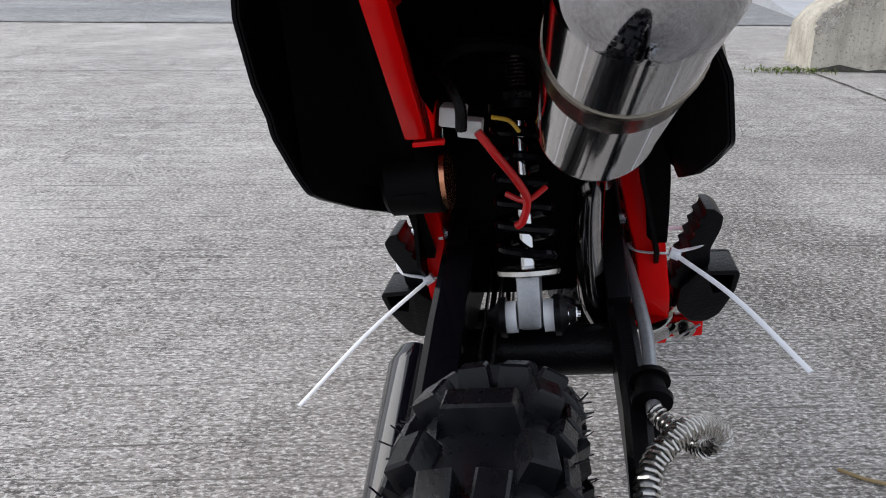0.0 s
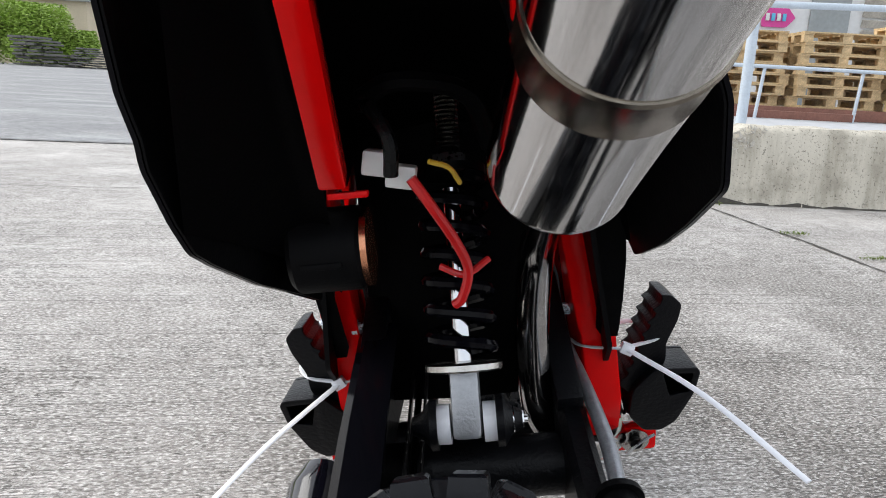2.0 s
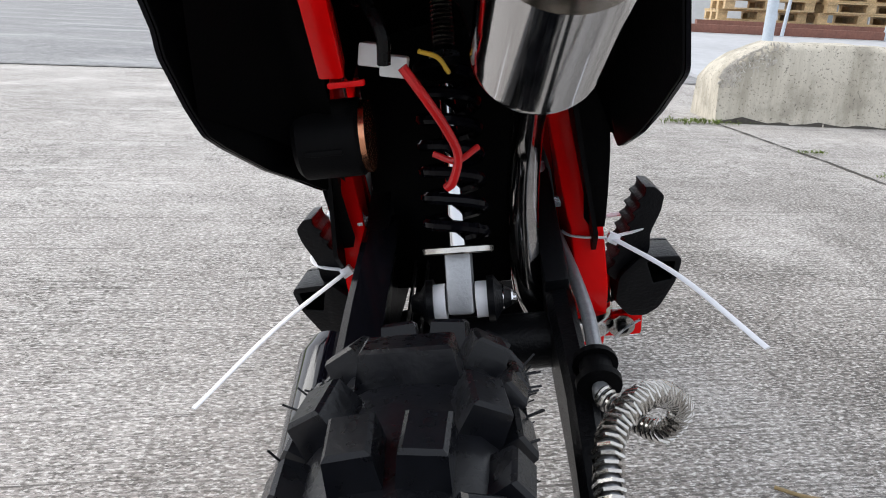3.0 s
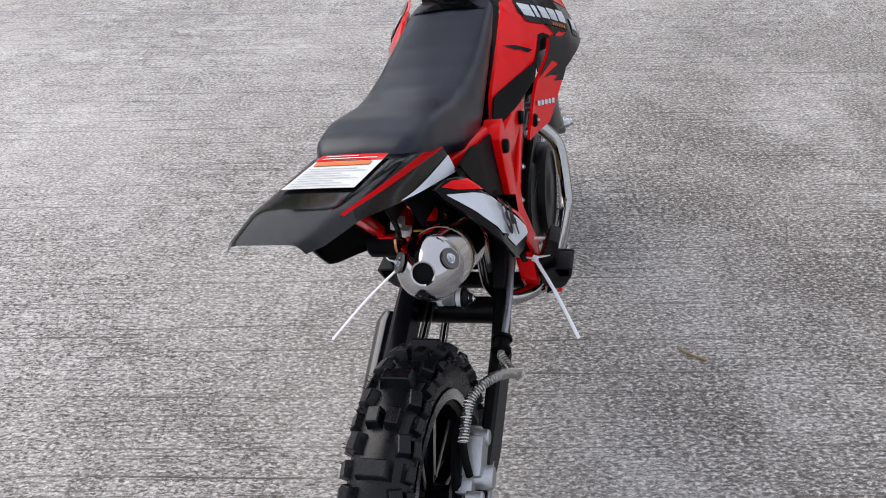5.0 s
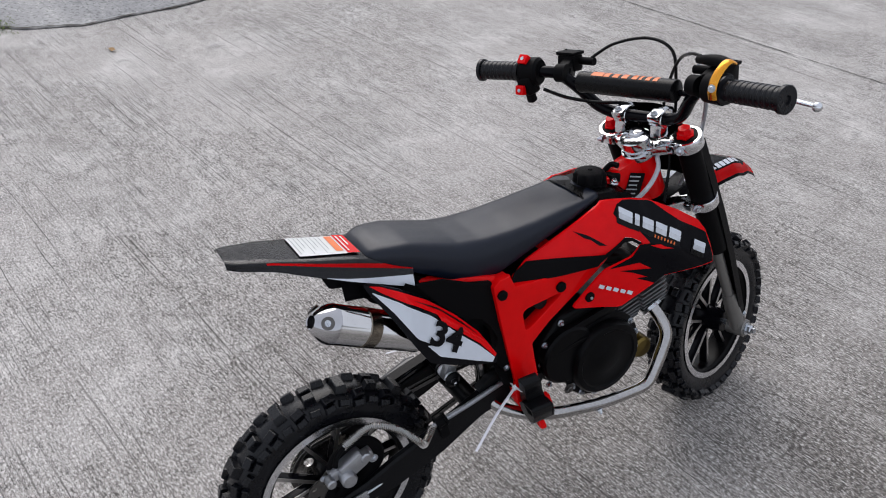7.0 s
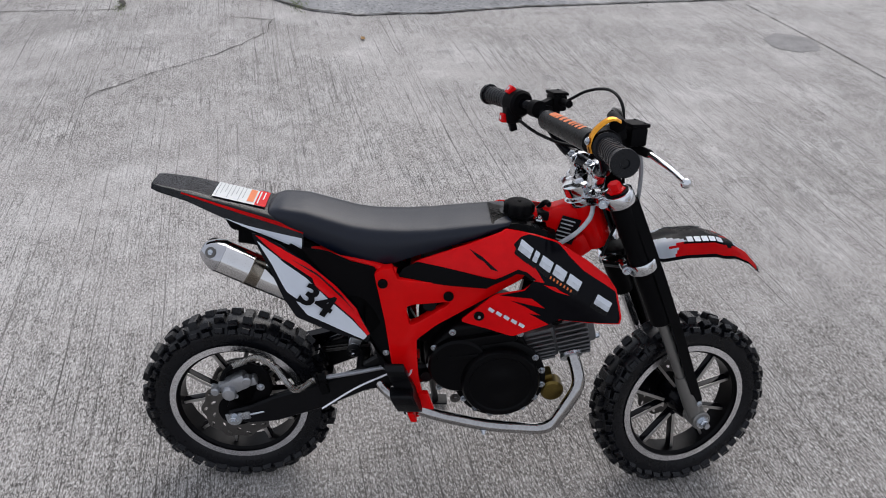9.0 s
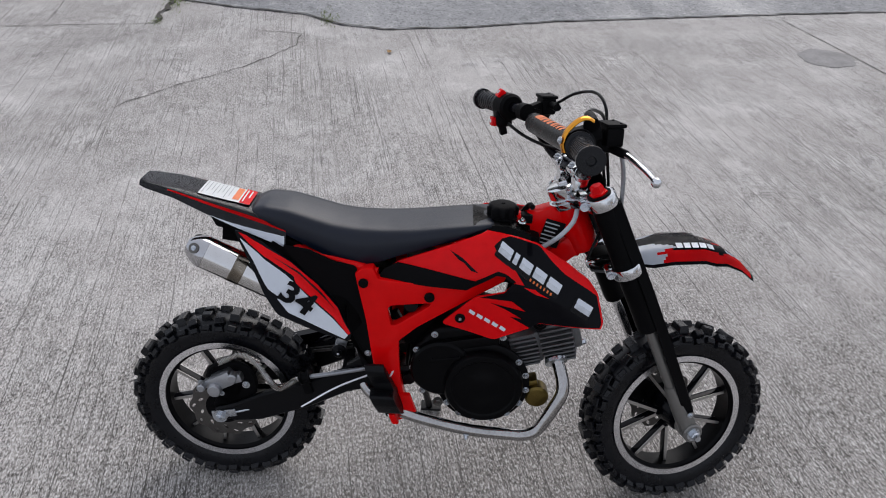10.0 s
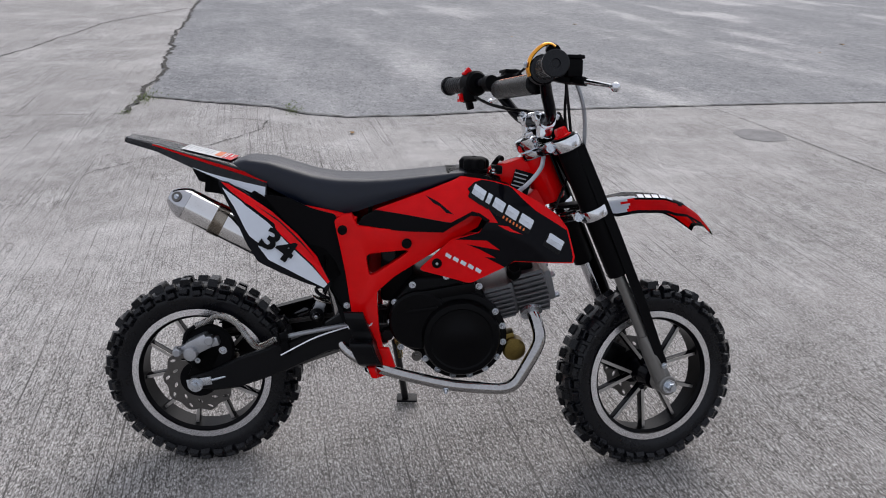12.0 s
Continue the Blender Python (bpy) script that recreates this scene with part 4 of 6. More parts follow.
# rear brake caliper and its bracket
bm = bmesh.new()
lathe(bm, [(0, 0.0), (0, 0.048), (0.006, 0.050), (0.010, 0.046), (0.010, 0.0)], (0.050, 0.022, 0.243), (1, 0, 0), 32)
beam(bm, (0.056, 0.0, 0.18), (0.056, 0.03, 0.25), 0.008, 0.04, 0.003)
bracket = part("caliper_bracket", bm, MATT, bike, "black caliper bracket")
bm = bmesh.new()
box(bm, (0.066, 0.010, 0.258), (0.030, 0.044, 0.030), Matrix.Rotation(0.5, 3, "X"), 0.006)
box(bm, (0.062, -0.016, 0.246), (0.020, 0.022, 0.018), Matrix.Rotation(0.5, 3, "X"), 0.005)
box(bm, (0.064, 0.036, 0.262), (0.022, 0.020, 0.018), Matrix.Rotation(0.3, 3, "X"), 0.005)
lathe(bm, [(0, 0.013), (0.020, 0.013), (0.023, 0.011), (0.0235, 0.0)], (0.068, -0.003, 0.243), (1, 0, 0), 28)
lathe(bm, [(0, 0.008), (0.016, 0.008), (0.018, 0.006)], (0.066, -0.030, 0.243), (1, 0, 0), 16)
lathe(bm, [(0, 0.009), (0.014, 0.009), (0.016, 0.007)], (0.068, 0.030, 0.268), (1, 0, 0), 16)
caliper = part("rear_caliper", bm, ALU, bike, "silver cast brake caliper")
bolt(caliper, (0.062, -0.036, 0.243), (1, 0, 0), 0.004, 0.004, ZINC)
bolt(caliper, (0.061, 0.050, 0.242), (1, 0, 0), 0.005, 0.004, ZINC)
bolt(caliper, (0.064, 0.003, 0.222), (1, 0, 0), 0.0035, 0.004, ZINC)
bm = bmesh.new()
tube(bm, [(0.070, -0.018, 0.264), (0.067, -0.012, 0.280), (0.063, 0.002, 0.290)], 0.0042, 10)
part("hose_fitting", bm, MATT, caliper)

# brake hose: a spring-wound loop, then a braided run along the swingarm
LOOP = [(0.063, 0.002, 0.290), (0.0635, 0.022, 0.300), (0.067, 0.044, 0.313), (0.081, 0.068, 0.3145), (0.095, 0.088, 0.306), (0.1075, 0.108, 0.286), (0.102, 0.121, 0.2675), (0.092, 0.133, 0.266), (0.082, 0.145, 0.2695), (0.077, 0.152, 0.272)]
bm = bmesh.new()
tube(bm, LOOP, 0.0038, 10)
hose = part("brake_hose", bm, HOSE, bike, "steel-braided rear brake hose")
p = smooth_path(LOOP, 60)
bm = bmesh.new()
coil, run = [], 0.0
a = None
for i in range(len(p) - 1):
    d = (p[i + 1] - p[i])
    run += d.length
    d.normalize()
    if a is None:
        a = frame_of(d)[0]
    a = (a - d * a.dot(d)).normalized()
    b = d.cross(a)
    w = run / 0.0032 * math.tau
    coil.append(p[i] + (a * math.cos(w) + b * math.sin(w)) * 0.0052)
tube(bm, coil, 0.0011, 5, False)
part("hose_spring", bm, STEEL, hose, "bright spiral spring round the hose")
bm = bmesh.new()
tube(bm, [(0.077, 0.150, 0.271), (0.078, 0.172, 0.278), (0.079, 0.215, 0.2885), (0.076, 0.262, 0.298), (0.072, 0.300, 0.306), (0.066, 0.322, 0.322), (0.061, 0.326, 0.36)], 0.0044, 10)
part("braided_run", bm, HOSE, hose)
bm = bmesh.new()
lathe(bm, [(0, 0.012), (0.004, 0.0125), (0.004, 0.009), (0.016, 0.009), (0.016, 0.0125), (0.020, 0.012)], (0.0770, 0.157, 0.2735), (0.0, 0.93, 0.30), 18)
box(bm, (0.078, 0.170, 0.258), (0.012, 0.016, 0.03), Matrix.Rotation(0.3, 3, "X"), 0.002)
part("hose_clip", bm, MATT, bike, "black rubber hose clip")

# rear shock
S0, S1 = Vector((0.005, 0.222, 0.302)), Vector((0.008, 0.292, 0.520))
SD = (S1 - S0).normalized()
bm = bmesh.new()
beam(bm, S0 - SD * 0.008, S0 + SD * 0.030, 0.016, 0.020, 0.003)
shock = part("shock_lower_mount", bm, ALU, bike, "bare alloy shock absorber foot")
for s in (-1, 1):
    bm = bmesh.new()
    lathe(bm, [(0.009 * s, 0.011), (0.016 * s, 0.011), (0.017 * s, 0.009)], S0, (1, 0, 0), 20)
    part("bushing", bm, NYLON, shock, "white nylon bushing")
    bm = bmesh.new()
    lathe(bm, [(0.016 * s, 0.014), (0.020 * s, 0.014), (0.024 * s, 0.008), (0.030 * s, 0.005)], S0, (1, 0, 0), 16)
    part("mount_lug", bm, CRINKLE, bike)
bolt(bike, S0 + Vector((0.024, 0, 0)), (1, 0, 0), 0.005, 0.006, POLISH, "shock_bolt")
bm = bmesh.new()
lathe(bm, [(0.030, 0.005), (0.13, 0.005)], S0, SD, 14)
part("shock_shaft", bm, CHROME, bike, "chrome shock shaft")
bm = bmesh.new()
lathe(bm, [(0.028, 0.006), (0.028, 0.0205), (0.029, 0.0215), (0.032, 0.0215), (0.033, 0.0195), (0.033, 0.006)], S0, SD, 28)
part("spring_seat", bm, STEEL, bike)
bm = bmesh.new()
a, b, d = frame_of(SD)
tube(bm, [S0 + d * (0.0365 + 0.100 * i / 180) + (a * math.cos(i * math.tau / 28) + b * math.sin(i * math.tau / 28)) * 0.0172 for i in range(181)], 0.0036, 8, False)
part("shock_spring", bm, GLOSS, bike, "gloss black coil spring")
bm = bmesh.new()
lathe(bm, [(0.137, 0.008), (0.137, 0.020), (0.142, 0.020), (0.143, 0.009), (0.150, 0.0065), (0.20, 0.0065), (0.20, 0.012), (0.225, 0.012)], S0, SD, 20)
part("shock_body", bm, ENGINE, bike)
bm = bmesh.new()
for i in range(12):
    lathe(bm, [(0.152 + i * 0.0026, 0.0058), (0.1533 + i * 0.0026, 0.0078), (0.1546 + i * 0.0026, 0.0058)], S0, SD, 18)
part("shock_thread", bm, STEEL, bike, "bare threaded adjuster rod")
bm = bmesh.new()
lathe(bm, [(0.144, 0.006), (0.144, 0.0105), (0.149, 0.0105), (0.149, 0.006)], S0, SD, 6)
part("shock_lock_nut", bm, ZINC, bike)
bolt(bike, S1, (1, 0, 0), 0.006, 0.012, REDP, "shock_top_bolt")

# frame: two red side spars with their legs, cross members, subframe rails
SPAR = [(0.262, 0.503), (0.275, 0.513), (0.293, 0.515), (0.303, 0.494), (0.352, 0.490), (0.442, 0.491), (0.496, 0.523), (0.512, 0.525), (0.528, 0.512), (0.520, 0.495), (0.474, 0.470), (0.373, 0.403), (0.340, 0.372), (0.341, 0.343), (0.345, 0.300), (0.360, 0.236), (0.358, 0.214), (0.343, 0.208), (0.302, 0.269), (0.296, 0.325), (0.281, 0.412)]
HOLE = [(0.318, 0.443), (0.326, 0.398), (0.403, 0.453)]
for s in (1, -1):
    bm = plate(SPAR, 0.066, 0.088, 0.006, [round_corners(HOLE, 0.2)], 0.10)
    for v in bm.verts:
        v.co.x = s * (v.co.x + (0.015 if s > 0 else -0.007) * max(0, min(1, (0.37 - v.co.z) / 0.06)) - 0.018 * max(0, (v.co.y - 0.46) / 0.1))
    spar = part("frame_spar", bm, RED, bike, "glossy red steel frame spar", None, 45)
    for y, z, r in ((0.277, 0.487, 0.0085), (0.392, 0.465, 0.009)):
        bm = bmesh.new()
        lathe(bm, [(0, r), (0.004, r), (0.006, r * 0.8), (0.0065, 0.0)], (s * 0.0885, y, z), (s, 0, 0), 24)
        part("frame_plug", bm, MATT, spar, "black plastic frame plug")
    bm = bmesh.new()
    tube(bm, [(s * 0.072, 0.30, 0.50), (s * 0.055, 0.20, 0.520), (s * 0.04, 0.12, 0.54), (s * 0.036, 0.03, 0.578)], 0.009, 12)
    part("subframe_tube", bm, RED, bike)
    bm = bmesh.new()
    x, x2 = (0.041, 0.028) if s < 0 else (0.044, 0.044)
    beam(bm, (s * x, 0.165, 0.447), (s * x2, 0.045, 0.572), 0.0125, 0.012, 0.002)
    part("subframe_strut", bm, RED, bike, "flat red subframe strut")
    bolt(bike, (s * 0.082, 0.307, 0.336), (-s, 0, 0), 0.004, 0.014, ZINC, "frame_bolt")
bm = bmesh.new()
box(bm, (0.010, 0.190, 0.534), (0.090, 0.010, 0.014), Matrix.Rotation(0.5, 3, "X"), 0.002)
part("subframe_cross", bm, RED, bike, "red subframe cross member")
for y, z, r in ((0.335, 0.24, 0.012), (0.36, 0.44, 0.012), (0.36, 0.285, 0.011)):
    bm = bmesh.new()
    lathe(bm, [(-0.08, r), (0.08, r)], (0, y, z), (1, 0, 0), 16)
    part("frame_cross_tube", bm, CRINKLE, bike)
bm = bmesh.new()
lathe(bm, [(-0.115, 0.026), (-0.110, 0.028), (-0.02, 0.028), (-0.012, 0.026)], HEAD, AXIS, 28)
part("steering_head", bm, RED, bike, "red steering head tube")
bm = bmesh.new()
beam(bm, (0, 0.625, 0.60), (0, 0.50, 0.555), 0.036, 0.046, 0.008)
beam(bm, (0, 0.645, 0.545), (0, 0.56, 0.47), 0.036, 0.04, 0.008)
part("backbone", bm, RED, bike, "red frame backbone behind the steering head")
bm = bmesh.new()
box(bm, (0.0195, 0.602, 0.566), (0.0012, 0.036, 0.05), Matrix.Rotation(-0.25, 3, "X"), 0.0005)
vin = part("type_plate", bm, INK, bike, "black type plate with pale lines")
bm = bmesh.new()
for i in range(6):
    box(bm, (0.0205, 0.602 - 0.002 * i, 0.585 - 0.0075 * i), (0.0008, 0.026 - 0.003 * (i % 3), 0.0022), Matrix.Rotation(-0.25, 3, "X"))
part("plate_lines", bm, GREYP, vin)


for s in (1, -1):
    bm = bmesh.new()
    lo, hi = (0.086, 0.1015) if s > 0 else (0.067, 0.0785)
    rings(bm, [[(s * (hi + (lo - hi) * j / 4 * k), y, z) for j in range(5)] for y, z, k in ((0.246, 0.440, 1.6), (0.250, 0.405, 1.2), (0.256, 0.378, 1.0), (0.272, 0.350, 1.0), (0.288, 0.328, 0.95), (0.297, 0.318, 0.6))], False, False)
    bmesh.ops.solidify(bm, geom=bm.faces[:], thickness=0.003)
    part("inner_cover", bm, MATT, bike, "matt black curved strap on the frame leg")


# bodywork
def x_plate(y, z):
    ridge = max(0.0, z - (0.586 - 0.9 * (y - 0.055)))
    return 0.118 - 0.19 * (y - 0.134) - 0.26 * (z - 0.434) - 0.85 * ridge - 0.5 * max(0.0, 0.11 - y)


def x_left(y, z):
    return x_plate(y, z) + lerp([(0.371, -0.037), (0.398, -0.0264), (0.424, -0.0236), (0.440, -0.0187), (0.473, -0.012), (0.490, -0.005), (0.521, 0.0026)], z)


PLATE = [(0.055, 0.567), (0.075, 0.566), (0.105, 0.551), (0.148, 0.521), (0.195, 0.480), (0.232, 0.440), (0.258, 0.394), (0.254, 0.380), (0.211, 0.395), (0.175, 0.411), (0.132, 0.433), (0.112, 0.465), (0.085, 0.515), (0.062, 0.552)]
P_WHITE = [(0.064, 0.557), (0.100, 0.536), (0.147, 0.500), (0.190, 0.455), (0.225, 0.422), (0.252, 0.391), (0.246, 0.385), (0.215, 0.401), (0.180, 0.420), (0.150, 0.436), (0.131, 0.461), (0.143, 0.457), (0.117, 0.477), (0.090, 0.522)]
P_RED = [(0.062, 0.566), (0.078, 0.563), (0.108, 0.547), (0.150, 0.517), (0.196, 0.476), (0.232, 0.437), (0.256, 0.395), (0.252, 0.392), (0.226, 0.425), (0.190, 0.459), (0.163, 0.485), (0.158, 0.497), (0.120, 0.527), (0.080, 0.552)]
P_NAVY = [(0.120, 0.533), (0.165, 0.501), (0.205, 0.463), (0.230, 0.434), (0.210, 0.455), (0.168, 0.496)]


def digits(text, size, at, slope, xfun, parent):
    """Printed numerals that follow the panel."""
    cu = bpy.data.curves.new("racing_number", "FONT")
    cu.body, cu.size, cu.offset, cu.extrude, cu.align_x, cu.align_y = text, size, size * 0.034, 0.0, "CENTER", "CENTER"
    cu.resolution_u = 3
    ob = bpy.data.objects.new("racing_number", cu)
    scene.collection.objects.link(ob)
    me = bpy.data.meshes.new_from_object(ob.evaluated_get(bpy.context.evaluated_depsgraph_get()))
    bpy.data.objects.remove(ob)
    bm = bmesh.new()
    bm.from_mesh(me)
    bpy.data.meshes.remove(me)
    bmesh.ops.triangulate(bm, faces=bm.faces)
    for _ in range(2):
        bmesh.ops.subdivide_edges(bm, edges=[e for e in bm.edges if e.calc_length() > 0.008], cuts=1)
        bmesh.ops.triangulate(bm, faces=[f for f in bm.faces if len(f.verts) > 3])
    c, s = math.cos(slope), math.sin(slope)
    for v in bm.verts:
        x, y = v.co.x * 1.32, v.co.y
        v.co.y, v.co.z = at[0] + x * c - y * s, at[1] + x * s + y * c
        v.co.x = xfun(v.co.y, v.co.z)
    part("racing_number", bm, INK, parent, "black racing number 34")


# black inner wall that closes the gap beside the left panel
bm = bmesh.new()
corner = [Vector(q) for q in ((-0.062, 0.062, 0.556), (-0.030, 0.060, 0.570), (-0.094, 0.124, 0.436), (-0.055, 0.225, 0.380))]
rings(bm, [[corner[0].lerp(corner[1], i / 8).lerp(corner[2].lerp(corner[3], i / 8), j / 10) + Vector((0, 0.02 * math.sin(i / 8 * math.pi), 0)) for i in range(9)] for j in range(11)], False, False)
bmesh.ops.solidify(bm, geom=bm.faces[:], thickness=0.003)
part("inner_side_wall", bm, MATT, bike, "matt black inner mudguard wall")
for s in (1, -1):
    lean_in, x_side = 0.0, x_plate if s > 0 else x_left
    rim_of = PLATE if s > 0 else [(0.055, 0.567), (0.075, 0.566), (0.105, 0.551), (0.148, 0.521), (0.195, 0.480), (0.236, 0.442), (0.258, 0.388), (0.250, 0.370), (0.220, 0.384), (0.190, 0.397), (0.146, 0.418), (0.132, 0.426), (0.105, 0.472), (0.080, 0.520)]
    side = part("number_panel", panel(rim_of, x_side, 0.002, 0.008, (), s, lean_in), GLOSS, bike, "glossy black side number panel with white and red graphics")
    part("panel_lining", panel(rim_of, x_side, 0.001, 0.008, (), s, lean_in - 0.0026), MATT, side, "matt black inner face")
    part("white_graphic", panel(P_WHITE, x_side, 0, 0.007, (), s, lean_in + 0.0008, 0.08), WHITE, side)
    part("red_graphic", panel(P_RED, x_side, 0, 0.007, (), s, lean_in + 0.0014, 0.05), REDP, side)
    part("dark_graphic", panel(P_NAVY, x_side, 0, 0.007, (), s, lean_in + 0.0020, 0.1), BLACK, side)
    if s > 0:
        digits("34", 0.048, (0.1655, 0.4605), radians(-36), lambda y, z: x_plate(y, z) + 0.0046, side)


def x_cover(y, z, s=1):
    return 0.078 - (0.013 * max(0, min(1, (0.48 - z) / 0.1)) if s < 0 else 0) + 0.012 * max(0, min(1, (0.42 - z) / 0.1)) + 0.02 * max(0, (0.54 - z)) - 0.06 * max(0, 0.2 - y)


COVER = [(0.135, 0.545), (0.182, 0.540), (0.222, 0.522), (0.264, 0.512), (0.273, 0.455), (0.289, 0.391), (0.300, 0.347), (0.304, 0.306), (0.296, 0.302), (0.276, 0.318), (0.255, 0.380), (0.222, 0.436), (0.180, 0.49)]
for s in (1, -1):
    cover = part("side_cover", panel(COVER, lambda y, z: x_cover(y, z, s), 0.003, 0.02, (), s), MATT, bike, "matt black plastic side cover")
    bm = bmesh.new()
    secs = []
    for i in range(13):
        y = 0.112 + 0.142 * i / 12
        z = lerp([(0.105, 0.551), (0.148, 0.521), (0.195, 0.480), (0.232, 0.440), (0.254, 0.390)], y)
        k = 0.010 + 0.014 * i / 12
        outer = (x_plate if s > 0 else x_left)(y, z) - 0.003
        inner = x_cover(y + k, z + k * 0.7, s) - 0.0015
        secs.append([(s * (outer + (inner - outer) * j / 4), y - 0.002 + k * j / 4, z - 0.002 + k * 0.7 * j / 4) for j in range(5)])
    rings(bm, secs, False, False)
    bmesh.ops.solidify(bm, geom=bm.faces[:], thickness=0.002)
    part("cover_web", bm, MATT, cover)
    bolt(bike, (s * (x_cover(0.285, 0.346, s) + 0.001), 0.285, 0.346), (s, 0, 0), 0.004, 0.003, ZINC, "cover_bolt")

# seat
TOP = [(0.072, 0.588), (0.080, 0.598), (0.099, 0.603), (0.140, 0.600), (0.181, 0.589), (0.222, 0.578), (0.264, 0.573), (0.316, 0.573), (0.368, 0.577), (0.421, 0.584), (0.473, 0.590), (0.490, 0.592), (0.498, 0.590)]
LOW = [(0.072, 0.580), (0.098, 0.575), (0.132, 0.560), (0.171, 0.541), (0.210, 0.522), (0.250, 0.507), (0.270, 0.508), (0.301, 0.516), (0.341, 0.531), (0.391, 0.548), (0.431, 0.559), (0.465, 0.574), (0.498, 0.584)]
WID = [(0.072, 0.032), (0.080, 0.044), (0.095, 0.052), (0.12, 0.057), (0.20, 0.064), (0.28, 0.067), (0.36, 0.0645), (0.43, 0.060), (0.475, 0.056), (0.492, 0.051), (0.498, 0.046)]
bm = bmesh.new()
secs = []
for i in range(60):
    y = 0.072 + 0.426 * i / 59
    zt, zl, w = lerp(TOP, y), lerp(LOW, y), lerp(WID, y)
    h = zt - zl
    half = [(w * 0.96, zl), (w, zl + 0.25 * h), (w * 0.985, zl + 0.55 * h), (w * 0.94, zl + 0.78 * h), (w * 0.85, zl + 0.92 * h), (w * 0.68, zl + 0.985 * h), (w * 0.4, zt), (w * 0.15, zt + 0.001)]
    secs.append([(x, y, z) for x, z in half] + [(-x, y, z) for x, z in half[::-1]])
rings(bm, secs)
part("seat", bm, VINYL, bike, "black vinyl seat", None, 70)

# tail fender, with its printed stripes as facets of its own
T_TOP = [(-0.116, 0.634), (-0.06, 0.625), (-0.03, 0.618), (0.0, 0.611), (0.06, 0.598), (0.14, 0.578)]
T_LOW = [(-0.116, 0.626), (-0.055, 0.612), (0.002, 0.588), (0.040, 0.572), (0.099, 0.550), (0.140, 0.534)]
T_WID = [(-0.116, 0.030), (-0.105, 0.037), (-0.06, 0.046), (0.0, 0.054), (0.06, 0.061), (0.14, 0.068)]
bm = bmesh.new()
secs = []
COLS = [(0.0, 1.0), (0.3, 1.0), (0.55, 0.99), (0.68, 0.965), (0.76, 0.92), (0.82, 0.82), (0.87, 0.66), (0.91, 0.48), (0.955, 0.25), (1.0, 0.0)]
for i in range(41):
    y = -0.116 + 0.256 * i / 40
    zt, zl, w = lerp(T_TOP, y), lerp(T_LOW, y), lerp(T_WID, y)
    half = [(w * a, zl + (zt - zl) * b) for a, b in COLS]
    secs.append([(x, y, z) for x, z in half[::-1]] + [(-x, y, z) for x, z in half[1:]])
made = rings(bm, secs, False, False)
n = len(secs[0]) - 1
for k, f in enumerate(made):
    row, col = divmod(k, n)
    c = min(col, n - 1 - col)           # 0 at the edge
    y = -0.116 + 0.256 * row / 40
    if c == 3 and y > -0.07:
        f.material_index = 1
bmesh.ops.solidify(bm, geom=bm.faces[:], thickness=0.003)
tail = part("tail_fender", bm, [LACQUER, REDP], bike, "glossy black tail fender with red and white stripes", None, 40)
bm = bmesh.new()


def tail_z(x, y):
    w, zt, zl = lerp(T_WID, y), lerp(T_TOP, y), lerp(T_LOW, y)
    return zl + (zt - zl) * lerp(COLS, abs(x) / w)


def sticker(name, x0, x1, y0, y1, material, lift, parent, label=""):
    bm = bmesh.new()
    rings(bm, [[(x0 + (x1 - x0) * j / 10, y0 + (y1 - y0) * i / 8, tail_z(x0 + (x1 - x0) * j / 10, y0 + (y1 - y0) * i / 8) + lift) for j in range(11)] for i in range(9)], False, False)
    return part(name, bm, material, parent, label)


INV = [(b, a) for a, b in COLS[::-1]]
for s in (1, -1):
    bm = bmesh.new()
    secs = []
    for i in range(15):
        y = 0.010 + 0.128 * i / 14
        w, zt, zl = lerp(T_WID, y), lerp(T_TOP, y), lerp(T_LOW, y)
        top = 0.06 + 0.42 * i / 14
        secs.append([(s * (w * lerp(INV, b) + 0.0016), y, zl + (zt - zl) * b + 0.0006) for b in (0.04, (0.04 + top) / 2, top)])
    rings(bm, secs, False, False)
    part("white_wedge", bm, WHITE, tail, "white pointed stripe")
lab = sticker("warning_label", -0.034, 0.030, -0.016, 0.070, PAPER, 0.0022, tail, "white paper warning label with a red heading")
lab.parent = tail
sticker("label_heading", -0.034, 0.030, 0.054, 0.072, REDP, 0.0030, tail)
sticker("label_band", -0.030, 0.022, 0.040, 0.051, ORANGE, 0.0030, tail)
for i in range(8):
    sticker("label_line", -0.030, 0.025 - 0.010 * (i % 3), -0.012 + 0.0062 * i, -0.0110 + 0.0062 * i, GREYD, 0.0029, tail)
for i in range(2):
    sticker("label_line", -0.028, 0.024 - 0.02 * i, 0.057 + 0.007 * i, 0.0592 + 0.007 * i, PAPER, 0.0036, tail)
for s in (1, -1):
    bm = plate([(0.004, 0.584), (0.016, 0.560), (0.070, 0.550), (0.092, 0.566), (0.07, 0.58)], 0.040, 0.043, 0.001)
    for v in bm.verts:
        v.co.x *= s
    part("under_tail", bm, MATT, bike, "black plastic flank under the tail")
